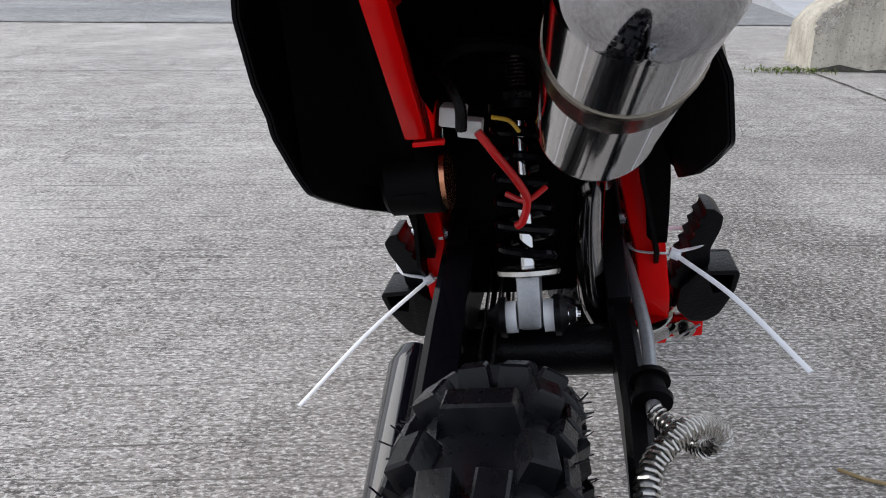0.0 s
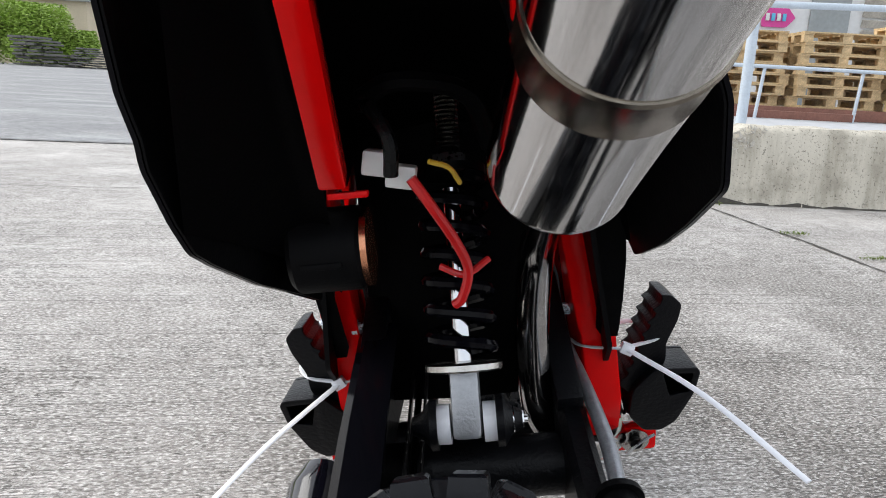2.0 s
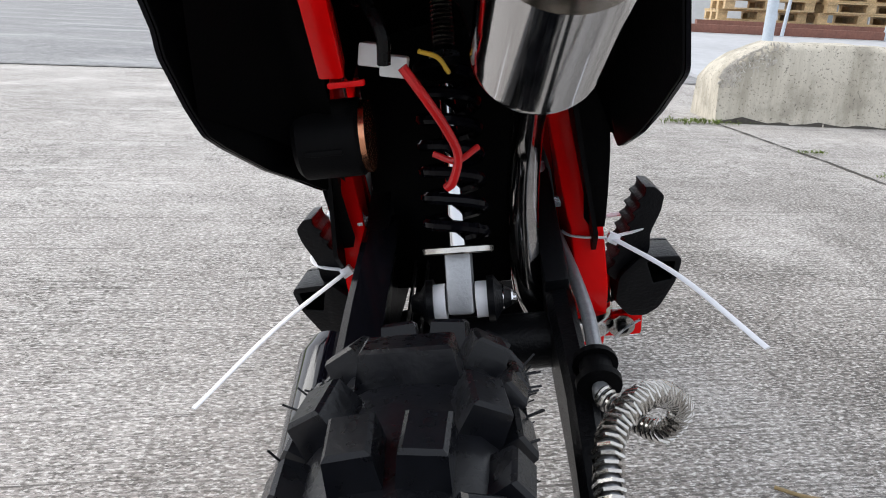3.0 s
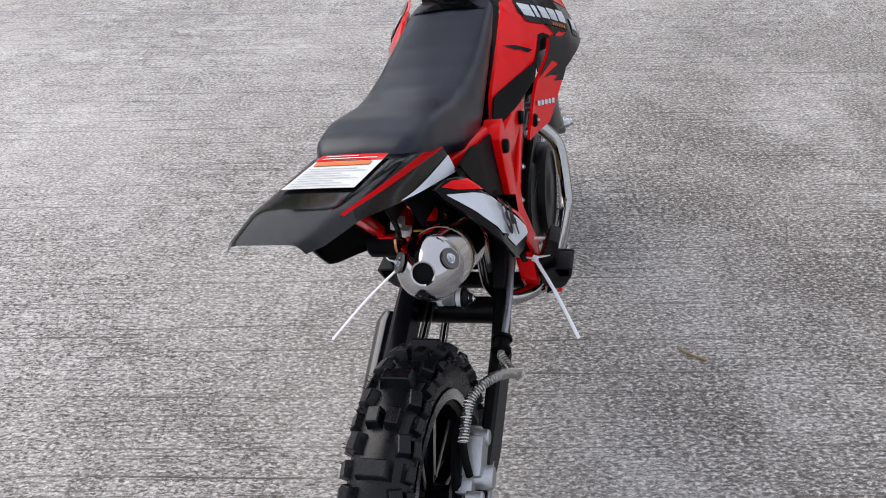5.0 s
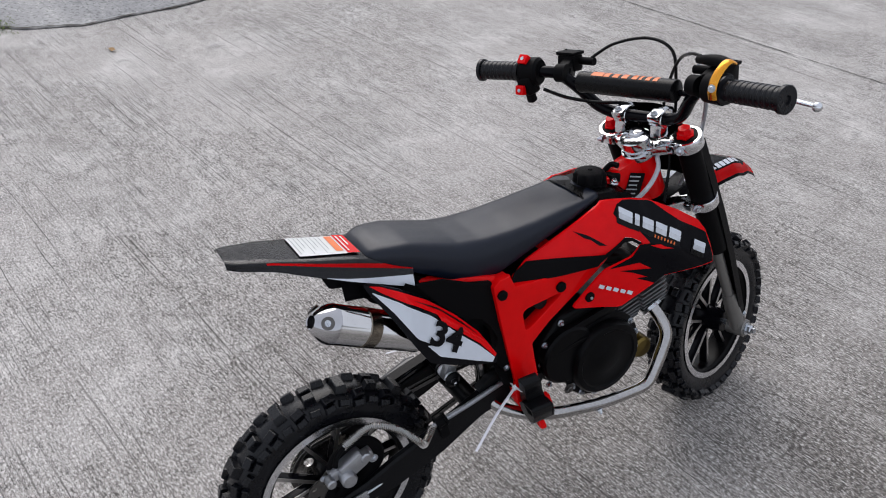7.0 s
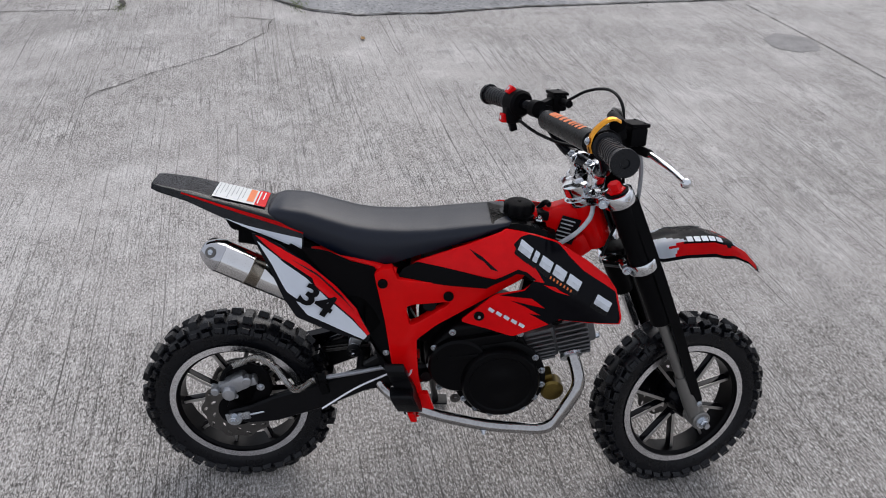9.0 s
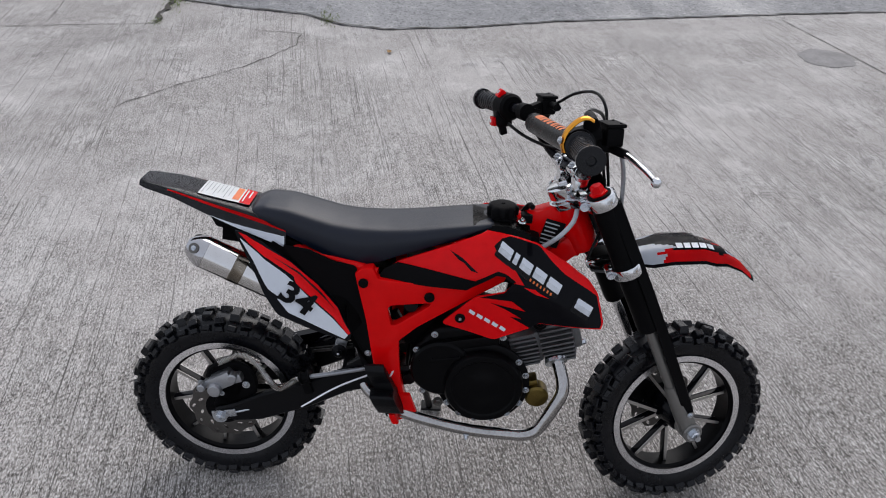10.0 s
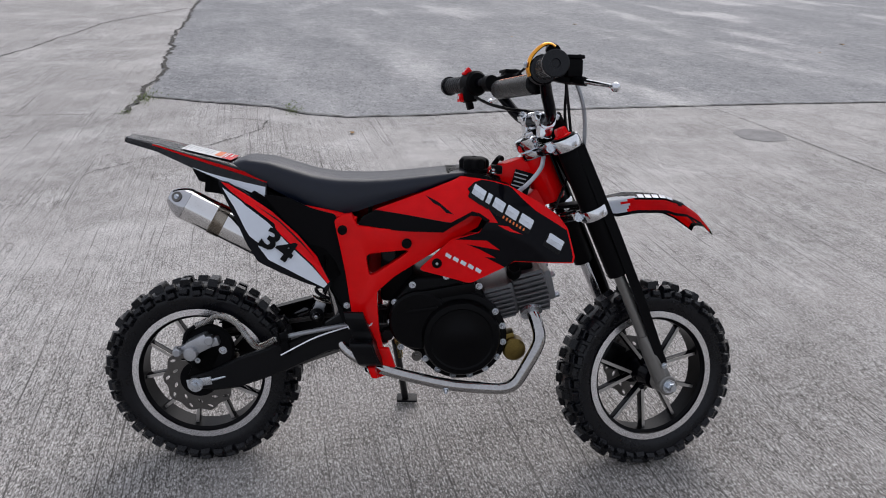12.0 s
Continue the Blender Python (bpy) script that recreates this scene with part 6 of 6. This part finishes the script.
for s in (1, -1):
    cap = Vector((s * 0.074, 0.648, 0.657))
    bm = bmesh.new()
    lathe(bm, [(0.004, 0.0165), (0.004, 0.0205), (0.275, 0.0205), (0.285, 0.0195), (0.285, 0.010)], cap, DOWN, 28)
    leg = part("fork_tube", bm, MATT, bike, "matt black upper fork tube", TURNED)
    bm = bmesh.new()
    lathe(bm, [(0.28, 0.0105), (0.48, 0.0105)], cap, DOWN, 20)
    part("fork_stanchion", bm, GREYLEG if s > 0 else CHROME, leg, "grey lower fork tube" if s > 0 else "chrome lower fork tube", TURNED)
    bm = bmesh.new()
    lathe(bm, [(0.42, 0.0125), (0.44, 0.0150), (0.50, 0.0155), (0.53, 0.0150)], cap, DOWN, 20)
    ax = Vector((s * 0.074, 0.884, 0.180))
    lathe(bm, [(-0.020, 0.019), (0.016, 0.019), (0.018, 0.017)], ax, (s, 0, 0), 28)
    box(bm, ax + Vector((0, -0.008, 0.016)), (0.026, 0.032, 0.03), rot_to(DOWN), 0.008)
    part("fork_lug", bm, GREYLEG, leg, "grey cast axle lug", TURNED)
    bm = bmesh.new()
    secs = []
    for k, w, o in ((0.03, 0.017, 0.026), (0.10, 0.019, 0.026), (0.20, 0.021, 0.026), (0.32, 0.019, 0.025), (0.42, 0.016, 0.022), (0.49, 0.012, 0.020)):
        q = down(cap, k) + Vector((0, math.cos(RAKE), math.sin(RAKE))) * o
        secs.append([q + Vector((s * x, 0, 0)) + Vector((0, math.cos(RAKE), math.sin(RAKE))) * y for x, y in ((-w * 0.7, -0.004), (-w * 0.5, 0.002), (0, 0.006), (w, 0.0), (w * 1.1, -0.020), (w * 1.0, -0.020), (w * 0.85, -0.003), (0, 0.003))])
    rings(bm, secs)
    part("fork_guard", bm, MATT, bike, "black plastic fork guard", TURNED)
    bolt(bike, down(cap, 0.485) + Vector((s * 0.016, 0.012, 0)), (s, 0, 0), 0.004, 0.003, ZINC, "guard_screw", "", TURNED)
    bolt(bike, ax + Vector((s * 0.018, 0, 0)), (s, 0, 0), 0.009, 0.010, ZINC, "front_axle_nut", "", TURNED)
    bm = bmesh.new()
    lathe(bm, [(-0.012, 0.0), (-0.012, 0.010), (-0.009, 0.0115), (0.0, 0.012), (0.002, 0.016), (0.006, 0.016)], cap, DOWN, 6)
    part("fork_cap", bm, REDP, leg, "red anodised fork cap", TURNED)
    for k, h in ((0.006, 0.022), (0.145, 0.020)):
        bm = bmesh.new()
        lathe(bm, [(k, 0.0205), (k, 0.0265), (k + 0.002, 0.0275), (k + h - 0.002, 0.0275), (k + h, 0.0265), (k + h, 0.0205)], cap, DOWN, 32)
        c = down(cap, k + h / 2)
        stem = down(HEAD, (k + h / 2) if k < 0.1 else k + h / 2)
        stem.x = 0
        inner = c.lerp(stem, 0.98)
        beam(bm, c + (stem - c).normalized() * 0.02, inner, 0.034 if k < 0.1 else 0.024, h * 0.85, 0.005, (0, math.cos(RAKE), math.sin(RAKE)))
        box(bm, c + Vector((-s * 0.012, -0.026, -0.008)), (0.016, 0.014, h * 0.8), rot_to(AXIS), 0.003)
        part("upper_clamp" if k < 0.1 else "lower_clamp", bm, POLISH, bike, "polished alloy fork clamp", TURNED)
        bolt(bike, c + Vector((s * 0.004, -0.030, -0.010)), (s, -0.35, 0), 0.005, 0.007, ZINC, "pinch_bolt", "", TURNED)
bm = bmesh.new()
lathe(bm, [(-0.016, 0.020), (-0.014, 0.026), (0.004, 0.026), (0.010, 0.022)], HEAD + Vector((0.004, 0, 0)), DOWN, 32)
part("clamp_boss", bm, POLISH, bike, "", TURNED)
bm = bmesh.new()
lathe(bm, [(0, 0.016), (0.002, 0.0175), (0.0035, 0.0145), (0.012, 0.0145), (0.014, 0.012), (0.0145, 0.0)], HEAD + AXIS * 0.012 + Vector((0.004, 0.010, 0)), AXIS, 6)
part("stem_nut", bm, CHROME, bike, "chrome steering stem nut", TURNED)
bm = bmesh.new()
lathe(bm, [(0.010, 0.024), (0.012, 0.030), (0.020, 0.030), (0.024, 0.028)], HEAD + Vector((0.004, 0, 0)), DOWN, 28)
part("head_bearing_ring", bm, CHROME, bike, "", TURNED)
bm = bmesh.new()
lathe(bm, [(-0.11, 0.006), (0.11, 0.006)], FRONT_AXLE, (1, 0, 0), 12)
part("front_axle", bm, ZINC, bike, "", TURNED)
# front caliper on the left leg
bm = bmesh.new()
box(bm, (-0.052, 0.835, 0.205), (0.03, 0.040, 0.055), Matrix.Rotation(-0.5, 3, "X"), 0.008)
part("front_caliper", bm, ENGINE, bike, "black front brake caliper", TURNED)

# front fender, curved in length and width
F_Z = [(0.715, 0.528), (0.76, 0.537), (0.82, 0.547), (0.88, 0.546), (0.925, 0.533), (0.96, 0.511), (0.996, 0.478)]
F_W = [(0.715, 0.030), (0.76, 0.044), (0.82, 0.054), (0.90, 0.056), (0.96, 0.048), (0.996, 0.036)]
bm = bmesh.new()
secs = []
FC = [(0, 1.0), (0.35, 0.98), (0.6, 0.92), (0.75, 0.80), (0.86, 0.55), (0.94, 0.25), (1.0, 0.0)]
AA = (0, 0.2, 0.35, 0.45, 0.55, 0.62, 0.68, 0.74, 0.79, 0.84, 0.88, 0.92, 0.96, 1.0)
for i in range(81):
    y = 0.715 + 0.281 * i / 80
    w, z, dep = lerp(F_W, y), lerp(F_Z, y), lerp([(0.715, 0.016), (0.78, 0.035), (0.90, 0.034), (0.996, 0.014)], y)
    half = [(w * a, z - dep * (1 - lerp(FC, a))) for a in AA]
    secs.append([(x, y, q) for x, q in half[::-1]] + [(-x, y, q) for x, q in half[1:]])
made = rings(bm, secs, False, False)
n = len(secs[0]) - 1
for k, f in enumerate(made):
    row, col = divmod(k, n)
    c = min(col, n - 1 - col)
    a = (AA[len(AA) - 1 - c] + AA[len(AA) - 2 - c]) / 2
    y = 0.715 + 0.281 * row / 80
    if a > 0.94 or y < 0.745 or y > 0.988:
        f.material_index = 0
    elif y < 0.822 - 0.10 * abs(a - 0.70) and a > 0.34:
        f.material_index = 1 if y > 0.778 and abs(a - 0.80) < 1.6 * (y - 0.778) else 2
    elif y < 0.905:
        f.material_index = 1 if a > 0.78 else 0
    elif a > 0.86 - 4.0 * (y - 0.905) or 0.12 < a < 0.40:
        f.material_index = 1
    else:
        f.material_index = 2 if y > 0.925 and 0.60 < a < 0.72 else 0
bmesh.ops.solidify(bm, geom=bm.faces[:], thickness=0.003)
fender = part("front_fender", bm, [GLOSS, REDP, WHITE], bike, "black, red and white front fender", TURNED, 40)
for s in (1, -1):
    for i in range(5):
        y = 0.826 + 0.0155 * i
        w, z, dep = lerp(F_W, y), lerp(F_Z, y), lerp([(0.715, 0.016), (0.78, 0.035), (0.90, 0.034), (0.996, 0.014)], y)
        bm = bmesh.new()
        q = []
        for yy, k in ((y, 0.54), (y + 0.0125, 0.54), (y + 0.0105, 0.76), (y - 0.002, 0.76)):
            ww, zz = lerp(F_W, yy), lerp(F_Z, yy)
            q.append(bm.verts.new((s * (ww * k + 0.002), yy, zz - dep * (1 - lerp(FC, k)) + 0.0018)))
        bm.faces.new(q)
        part("silver_mark", bm, GREYP, fender, "", TURNED)
bm = bmesh.new()
box(bm, (0, 0.70, 0.524), (0.05, 0.06, 0.006), Matrix.Rotation(0.1, 3, "X"), 0.002)
part("fender_mount", bm, MATT, bike, "", TURNED)
# black number board in front of the fork
bm = bmesh.new()
secs = []
for k, w in ((-0.03, 0.045), (0.0, 0.058), (0.06, 0.060), (0.13, 0.045)):
    q = down((0, 0.648, 0.655), k) + Vector((0, math.cos(RAKE), math.sin(RAKE))) * 0.035
    secs.append([q + Vector((x, -abs(x) * 0.25, 0)) for x in (-w, -w * 0.5, 0, w * 0.5, w)])
rings(bm, secs, False, False)
bmesh.ops.solidify(bm, geom=bm.faces[:], thickness=0.003)
part("number_board", bm, MATT, bike, "black plastic front number board", TURNED)

# handlebar and controls
BARS = TURNED @ Matrix.Translation((0, 0.007, 0.001))
bars = [(-0.288, 0.532, 0.757), (-0.20, 0.552, 0.757), (-0.165, 0.562, 0.757), (-0.140, 0.575, 0.752), (-0.112, 0.592, 0.728), (-0.085, 0.612, 0.695), (-0.058, 0.622, 0.682), (-0.030, 0.624, 0.680)]
bars = bars + [(-x, y, z) for x, y, z in bars[::-1]]
bm = bmesh.new()
tube(bm, bars, 0.0105, 16, True, 8)
part("handlebar", bm, GLOSS, bike, "gloss black handlebar", BARS)
for s in (1, -1):
    bm = bmesh.new()
    beam(bm, (s * 0.036, 0.622, 0.648), (s * 0.036, 0.624, 0.680), 0.022, 0.026, 0.005)
    lathe(bm, [(-0.012, 0.0115), (-0.012, 0.0155), (-0.010, 0.0168), (0.010, 0.0168), (0.012, 0.0155), (0.012, 0.0115)], (s * 0.036, 0.624, 0.680), (1, 0, 0), 24)
    box(bm, (s * 0.036, 0.608, 0.686), (0.022, 0.015, 0.012), Matrix.Rotation(0.4, 3, "X"), 0.003)
    box(bm, (s * 0.036, 0.640, 0.688), (0.022, 0.015, 0.012), Matrix.Rotation(-0.4, 3, "X"), 0.003)
    part("bar_riser", bm, POLISH, bike, "polished bar clamp", BARS)
    for y in (0.607, 0.641):
        bolt(bike, (s * 0.036, y, 0.692), (0, (y - 0.624) * 8, 1), 0.005, 0.004, ZINC, "riser_bolt", "", BARS)
bm = bmesh.new()
tube(bm, [(-0.112, 0.584, 0.738), (0.112, 0.584, 0.738)], 0.005, 10, False)
part("crossbar", bm, GLOSS, bike, "", BARS)
bm = bmesh.new()
pad0 = Vector((-0.097, 0.580, 0.741))
lathe(bm, [(0, 0.014), (0.003, 0.0185), (0.190, 0.0185), (0.193, 0.014)], pad0, (1, 0, 0), 32)
pad = part("bar_pad", bm, BLACK, bike, "padded black crossbar cover with orange print", BARS)
for i, (x, w) in enumerate(((-0.066, 0.030), (-0.040, 0.014), (-0.022, 0.014), (-0.004, 0.014), (0.016, 0.012), (0.030, 0.006), (0.042, 0.010), (0.056, 0.010))):
    bm = bmesh.new()
    arc = [(0.0190 * math.cos(a), 0.0190 * math.sin(a)) for a in [radians(q) for q in (80, 95, 110, 125)]]
    rings(bm, [[(x + o, 0.580 + c, 0.741 + z) for c, z in arc] for o in (0, w * 0.8)], False, False)
    part("orange_mark", bm, ORANGE, pad, "", BARS)
for s in (1, -1):
    g0, g1 = Vector((s * (0.190 if s > 0 else 0.206), 0.554 if s > 0 else 0.550, 0.757)), Vector((s * 0.292, 0.531, 0.757))
    d = (g1 - g0).normalized()
    L = (g1 - g0).length
    bm = bmesh.new()
    prof = [(0, 0.0115), (0, 0.0215), (0.004, 0.0215), (0.005, 0.0165)]
    k = 0.012
    while k < L - 0.012:
        prof += [(k, 0.0162), (k + 0.001, 0.0172), (k + 0.004, 0.0172), (k + 0.005, 0.0162)]
        k += 0.009
    prof += [(L - 0.008, 0.0168), (L - 0.007, 0.0205), (L - 0.001, 0.0205), (L, 0.019), (L, 0.007), (L - 0.003, 0.006), (L - 0.003, 0.0)]
    lathe(bm, prof, g0, d, 28)
    part("grip", bm, RUBBER, bike, "black ribbed rubber grip", BARS, 30)
    # lever perch and lever
    bm = bmesh.new()
    o = Vector((s * 0.130, 0.572, 0.755))
    lathe(bm, [(-0.008, 0.0105), (-0.008, 0.016), (0.010, 0.016), (0.010, 0.0105)], o, d, 20)
    beam(bm, o + Vector((0, 0.01, 0.0)), o + Vector((s * 0.022, 0.050, -0.009)), 0.018, 0.018, 0.004)
    beam(bm, o + Vector((s * 0.016, 0.046, -0.009)), o + Vector((s * 0.052, 0.060, -0.014)), 0.015, 0.014, 0.004)
    part("lever_perch", bm, MATT, bike, "", BARS)
    bm = bmesh.new()
    tube(bm, [o + Vector((s * 0.016, 0.046, -0.010)), o + Vector((s * 0.05, 0.060, -0.014)), o + Vector((s * 0.11, 0.062, -0.022)), o + Vector((s * 0.158, 0.057, -0.028))], (0.0075, 0.005), 12, True, 6, 0.7)
    bmesh.ops.create_uvsphere(bm, u_segments=14, v_segments=10, radius=0.0075, matrix=Matrix.Translation(o + Vector((s * 0.162, 0.056, -0.029))))
    part("brake_lever", bm, POLISH, bike, "silver brake lever with a ball end", BARS)
    bm = bmesh.new()
    box(bm, (s * 0.150, 0.619, 0.764), (0.038, 0.028, 0.030), None, 0.005)
    box(bm, (s * 0.150, 0.619, 0.7815), (0.042, 0.031, 0.006), None, 0.002)
    res = part("brake_reservoir", bm, MATT, bike, "black square brake fluid reservoir", BARS)
    for dx in (-0.019, 0.019):
        bolt(res, (s * 0.150 + dx * 0.8, 0.627, 0.7847), (0, 0, 1), 0.0022, 0.001, ENGINE, "lid_screw", "", BARS)
    bm = bmesh.new()
    beam(bm, (s * 0.146, 0.610, 0.766), (s * 0.134, 0.580, 0.757), 0.02, 0.018, 0.004)
    lathe(bm, [(0, 0.007), (0.03, 0.007)], (s * 0.128, 0.622, 0.768), (-s, 0, 0), 14)
    part("master_cylinder", bm, MATT, bike, "", BARS)
# left switch block with red buttons
bm = bmesh.new()
lathe(bm, [(-0.019, 0.012), (-0.019, 0.021), (-0.015, 0.0255), (0.013, 0.0255), (0.018, 0.021), (0.018, 0.012)], (-0.186, 0.555, 0.757), (0.97, 0.22, 0), 28)
box(bm, (-0.188, 0.546, 0.736), (0.032, 0.030, 0.034), Matrix.Rotation(0.15, 3, "X"), 0.007, 3)
box(bm, (-0.182, 0.546, 0.714), (0.014, 0.014, 0.020), Matrix.Rotation(0.3, 3, "X"), 0.003)
sw = part("switch_block", bm, MATT, bike, "black handlebar switch block", BARS)
for y, z, tilt in ((0.541, 0.780, 0.65), (0.530, 0.728, 0.05)):
    face = Matrix.Rotation(-tilt, 3, "X")
    way = face @ Vector((0, -1, 0))
    o = Vector((-0.192, y, z))
    bm = bmesh.new()
    box(bm, o, (0.019, 0.011, 0.017), face, 0.002)
    button = part("red_button", bm, REDP, sw, "red push button", BARS)
    bm = bmesh.new()
    lathe(bm, [(0.0056, 0.0034), (0.0062, 0.0034), (0.0062, 0.0024), (0.0056, 0.0024)], o, way, 16)
    part("button_mark", bm, WHITE, button, "", BARS)
# right throttle housing with a gold guard
bm = bmesh.new()
lathe(bm, [(-0.016, 0.012), (-0.016, 0.023), (0.012, 0.024), (0.016, 0.020)], (0.176, 0.558, 0.757), (0.97, -0.22, 0), 24)
box(bm, (0.160, 0.578, 0.770), (0.030, 0.034, 0.024), Matrix.Rotation(0.3, 3, "X"), 0.006)
tube(bm, [(0.184, 0.572, 0.786), (0.165, 0.577, 0.792), (0.140, 0.585, 0.792), (0.122, 0.592, 0.790)], (0.012, 0.006), 14)
part("throttle_housing", bm, MATT, bike, "black throttle housing", BARS)
bm = bmesh.new()
path = [(0.181, 0.534, 0.746), (0.181, 0.5305, 0.760), (0.183, 0.536, 0.778), (0.187, 0.550, 0.793), (0.189, 0.562, 0.797), (0.190, 0.572, 0.793)]
tube(bm, path, 0.0028, 12, True, 6, 2.5)
part("gold_guard", bm, GOLD, bike, "gold anodised throttle guard", BARS)
bolt(bike, (0.183, 0.5265, 0.764), (0, -1, 0.1), 0.004, 0.003, ZINC, "guard_bolt", "", BARS)

# cables and wires
def cable(name, pts, r, material, label="", m=None):
    bm = bmesh.new()
    tube(bm, pts, r, 8, True, 8)
    return part(name, bm, material, bike, label, m)


cable("throttle_cable", [(0.126, 0.598, 0.797), (0.10, 0.615, 0.796), (0.06, 0.65, 0.780), (0.03, 0.672, 0.745), (0.012, 0.68, 0.69), (0.02, 0.69, 0.60), (0.03, 0.66, 0.52)], 0.0028, BLACK, "black throttle cable", TURNED)
cable("brake_cable", [(-0.105, 0.629, 0.775), (-0.07, 0.650, 0.798), (-0.01, 0.662, 0.808), (0.035, 0.664, 0.790), (0.042, 0.668, 0.74), (0.03, 0.685, 0.66), (0.0, 0.705, 0.60)], 0.0028, BLACK, "black brake cable", TURNED)
cable("switch_cable", [(-0.155, 0.556, 0.730), (-0.12, 0.575, 0.715), (-0.08, 0.60, 0.705), (-0.03, 0.65, 0.69), (-0.02, 0.665, 0.62)], 0.0032, BLACK, "black switch cable", TURNED)
cable("front_hose", [(0.105, 0.629, 0.775), (0.098, 0.655, 0.755), (0.092, 0.680, 0.70), (0.070, 0.694, 0.62), (0.030, 0.71, 0.54)], 0.0036, HOSE, "braided front brake hose", TURNED)
cable("grey_cable", [(0.028, 0.64, 0.62), (0.040, 0.634, 0.60), (0.044, 0.615, 0.575), (0.040, 0.59, 0.552), (0.030, 0.56, 0.53)], 0.0042, GREYP, "pale grey sheathed cable")
bm = bmesh.new()
box(bm, (-0.021, 0.174, 0.452), (0.014, 0.016, 0.011), Matrix.Rotation(0.2, 3, "Y"), 0.0015)
box(bm, (-0.011, 0.166, 0.446), (0.013, 0.012, 0.010), Matrix.Rotation(0.2, 3, "Y"), 0.0015)
conn = part("connector", bm, PAPER, bike, "white plastic cable connector")
cable("red_wire", [(-0.006, 0.154, 0.446), (0.002, 0.156, 0.432), (0.010, 0.168, 0.414), (0.014, 0.180, 0.398), (0.010, 0.184, 0.384), (0.006, 0.186, 0.380)], 0.0024, WIRERED, "thick red wire")
cable("red_wire", [(0.0, 0.20, 0.396), (0.012, 0.196, 0.392), (0.024, 0.204, 0.397)], 0.0018, WIRERED)
cable("black_wire", [(-0.014, 0.152, 0.448), (-0.013, 0.150, 0.462), (-0.020, 0.158, 0.476), (-0.028, 0.18, 0.478)], 0.0032, BLACK)
cable("yellow_wire", [(0.002, 0.158, 0.452), (0.010, 0.164, 0.448), (0.014, 0.172, 0.440)], 0.0012, YELLOW)
cable("wire_loom", [(-0.03, 0.20, 0.48), (-0.01, 0.19, 0.487), (0.02, 0.21, 0.478), (0.03, 0.24, 0.45)], 0.005, MATT)
bm = bmesh.new()
lathe(bm, [(0, 0.018), (0.003, 0.021), (0.034, 0.021), (0.036, 0.019)], (-0.072, 0.202, 0.409), (1, 0, 0), 28)
box(bm, (-0.055, 0.1815, 0.405), (0.020, 0.002, 0.003), None, 0.0005)
horn = part("horn", bm, MATT, bike, "round black horn")
bm = bmesh.new()
lathe(bm, [(0, 0.0195), (0.003, 0.0195)], (-0.036, 0.202, 0.409), (1, 0, 0), 28)
part("copper_band", bm, COPPER, horn, "copper coloured rim")
bm = bmesh.new()
box(bm, (-0.035, 0.165, 0.440), (0.018, 0.006, 0.003), None, 0.001)
part("red_tab", bm, REDP, bike)

# white cable ties on the frame legs, long tails left on
def cable_tie(s, head, tip, sag):
    head, tip = Vector(head), Vector(tip)
    bm = bmesh.new()
    box(bm, head, (0.008, 0.006, 0.007), Matrix.Rotation(0.5 * s, 3, "Y"), 0.001)
    part_head = part("cable_tie", bm, NYLON, bike, "white nylon cable tie with a long tail")
    bm = bmesh.new()
    mid = head.lerp(tip, 0.5) + Vector((0, 0, sag))
    tube(bm, [head, mid, tip], (0.0026, 0.0022), 8, True, 8, 0.35)
    part("tie_tail", bm, NYLON, part_head)
    bm = bmesh.new()
    loop = [head + Vector((s * a, b, c)) for a, b, c in ((0.0, 0.002, 0), (0.020, 0.004, 0.004), (0.026, 0.018, 0.008), (0.012, 0.036, 0.006), (-0.018, 0.038, 0.003), (-0.030, 0.022, 0.001), (-0.024, 0.004, 0.002), (0.0, 0.0, 0.0))]
    tube(bm, loop, 0.0024, 8, True, 6, 0.4)
    part("tie_loop", bm, NYLON, part_head)


cable_tie(1, (0.106, 0.292, 0.311), (0.169, 0.177, 0.279), 0.006)
cable_tie(-1, (-0.078, 0.294, 0.302), (-0.154, 0.180, 0.264), 0.004)
bolt(bike, (-0.066, 0.30, 0.336), (1, 0, 0), 0.004, 0.014, ZINC, "frame_bolt")
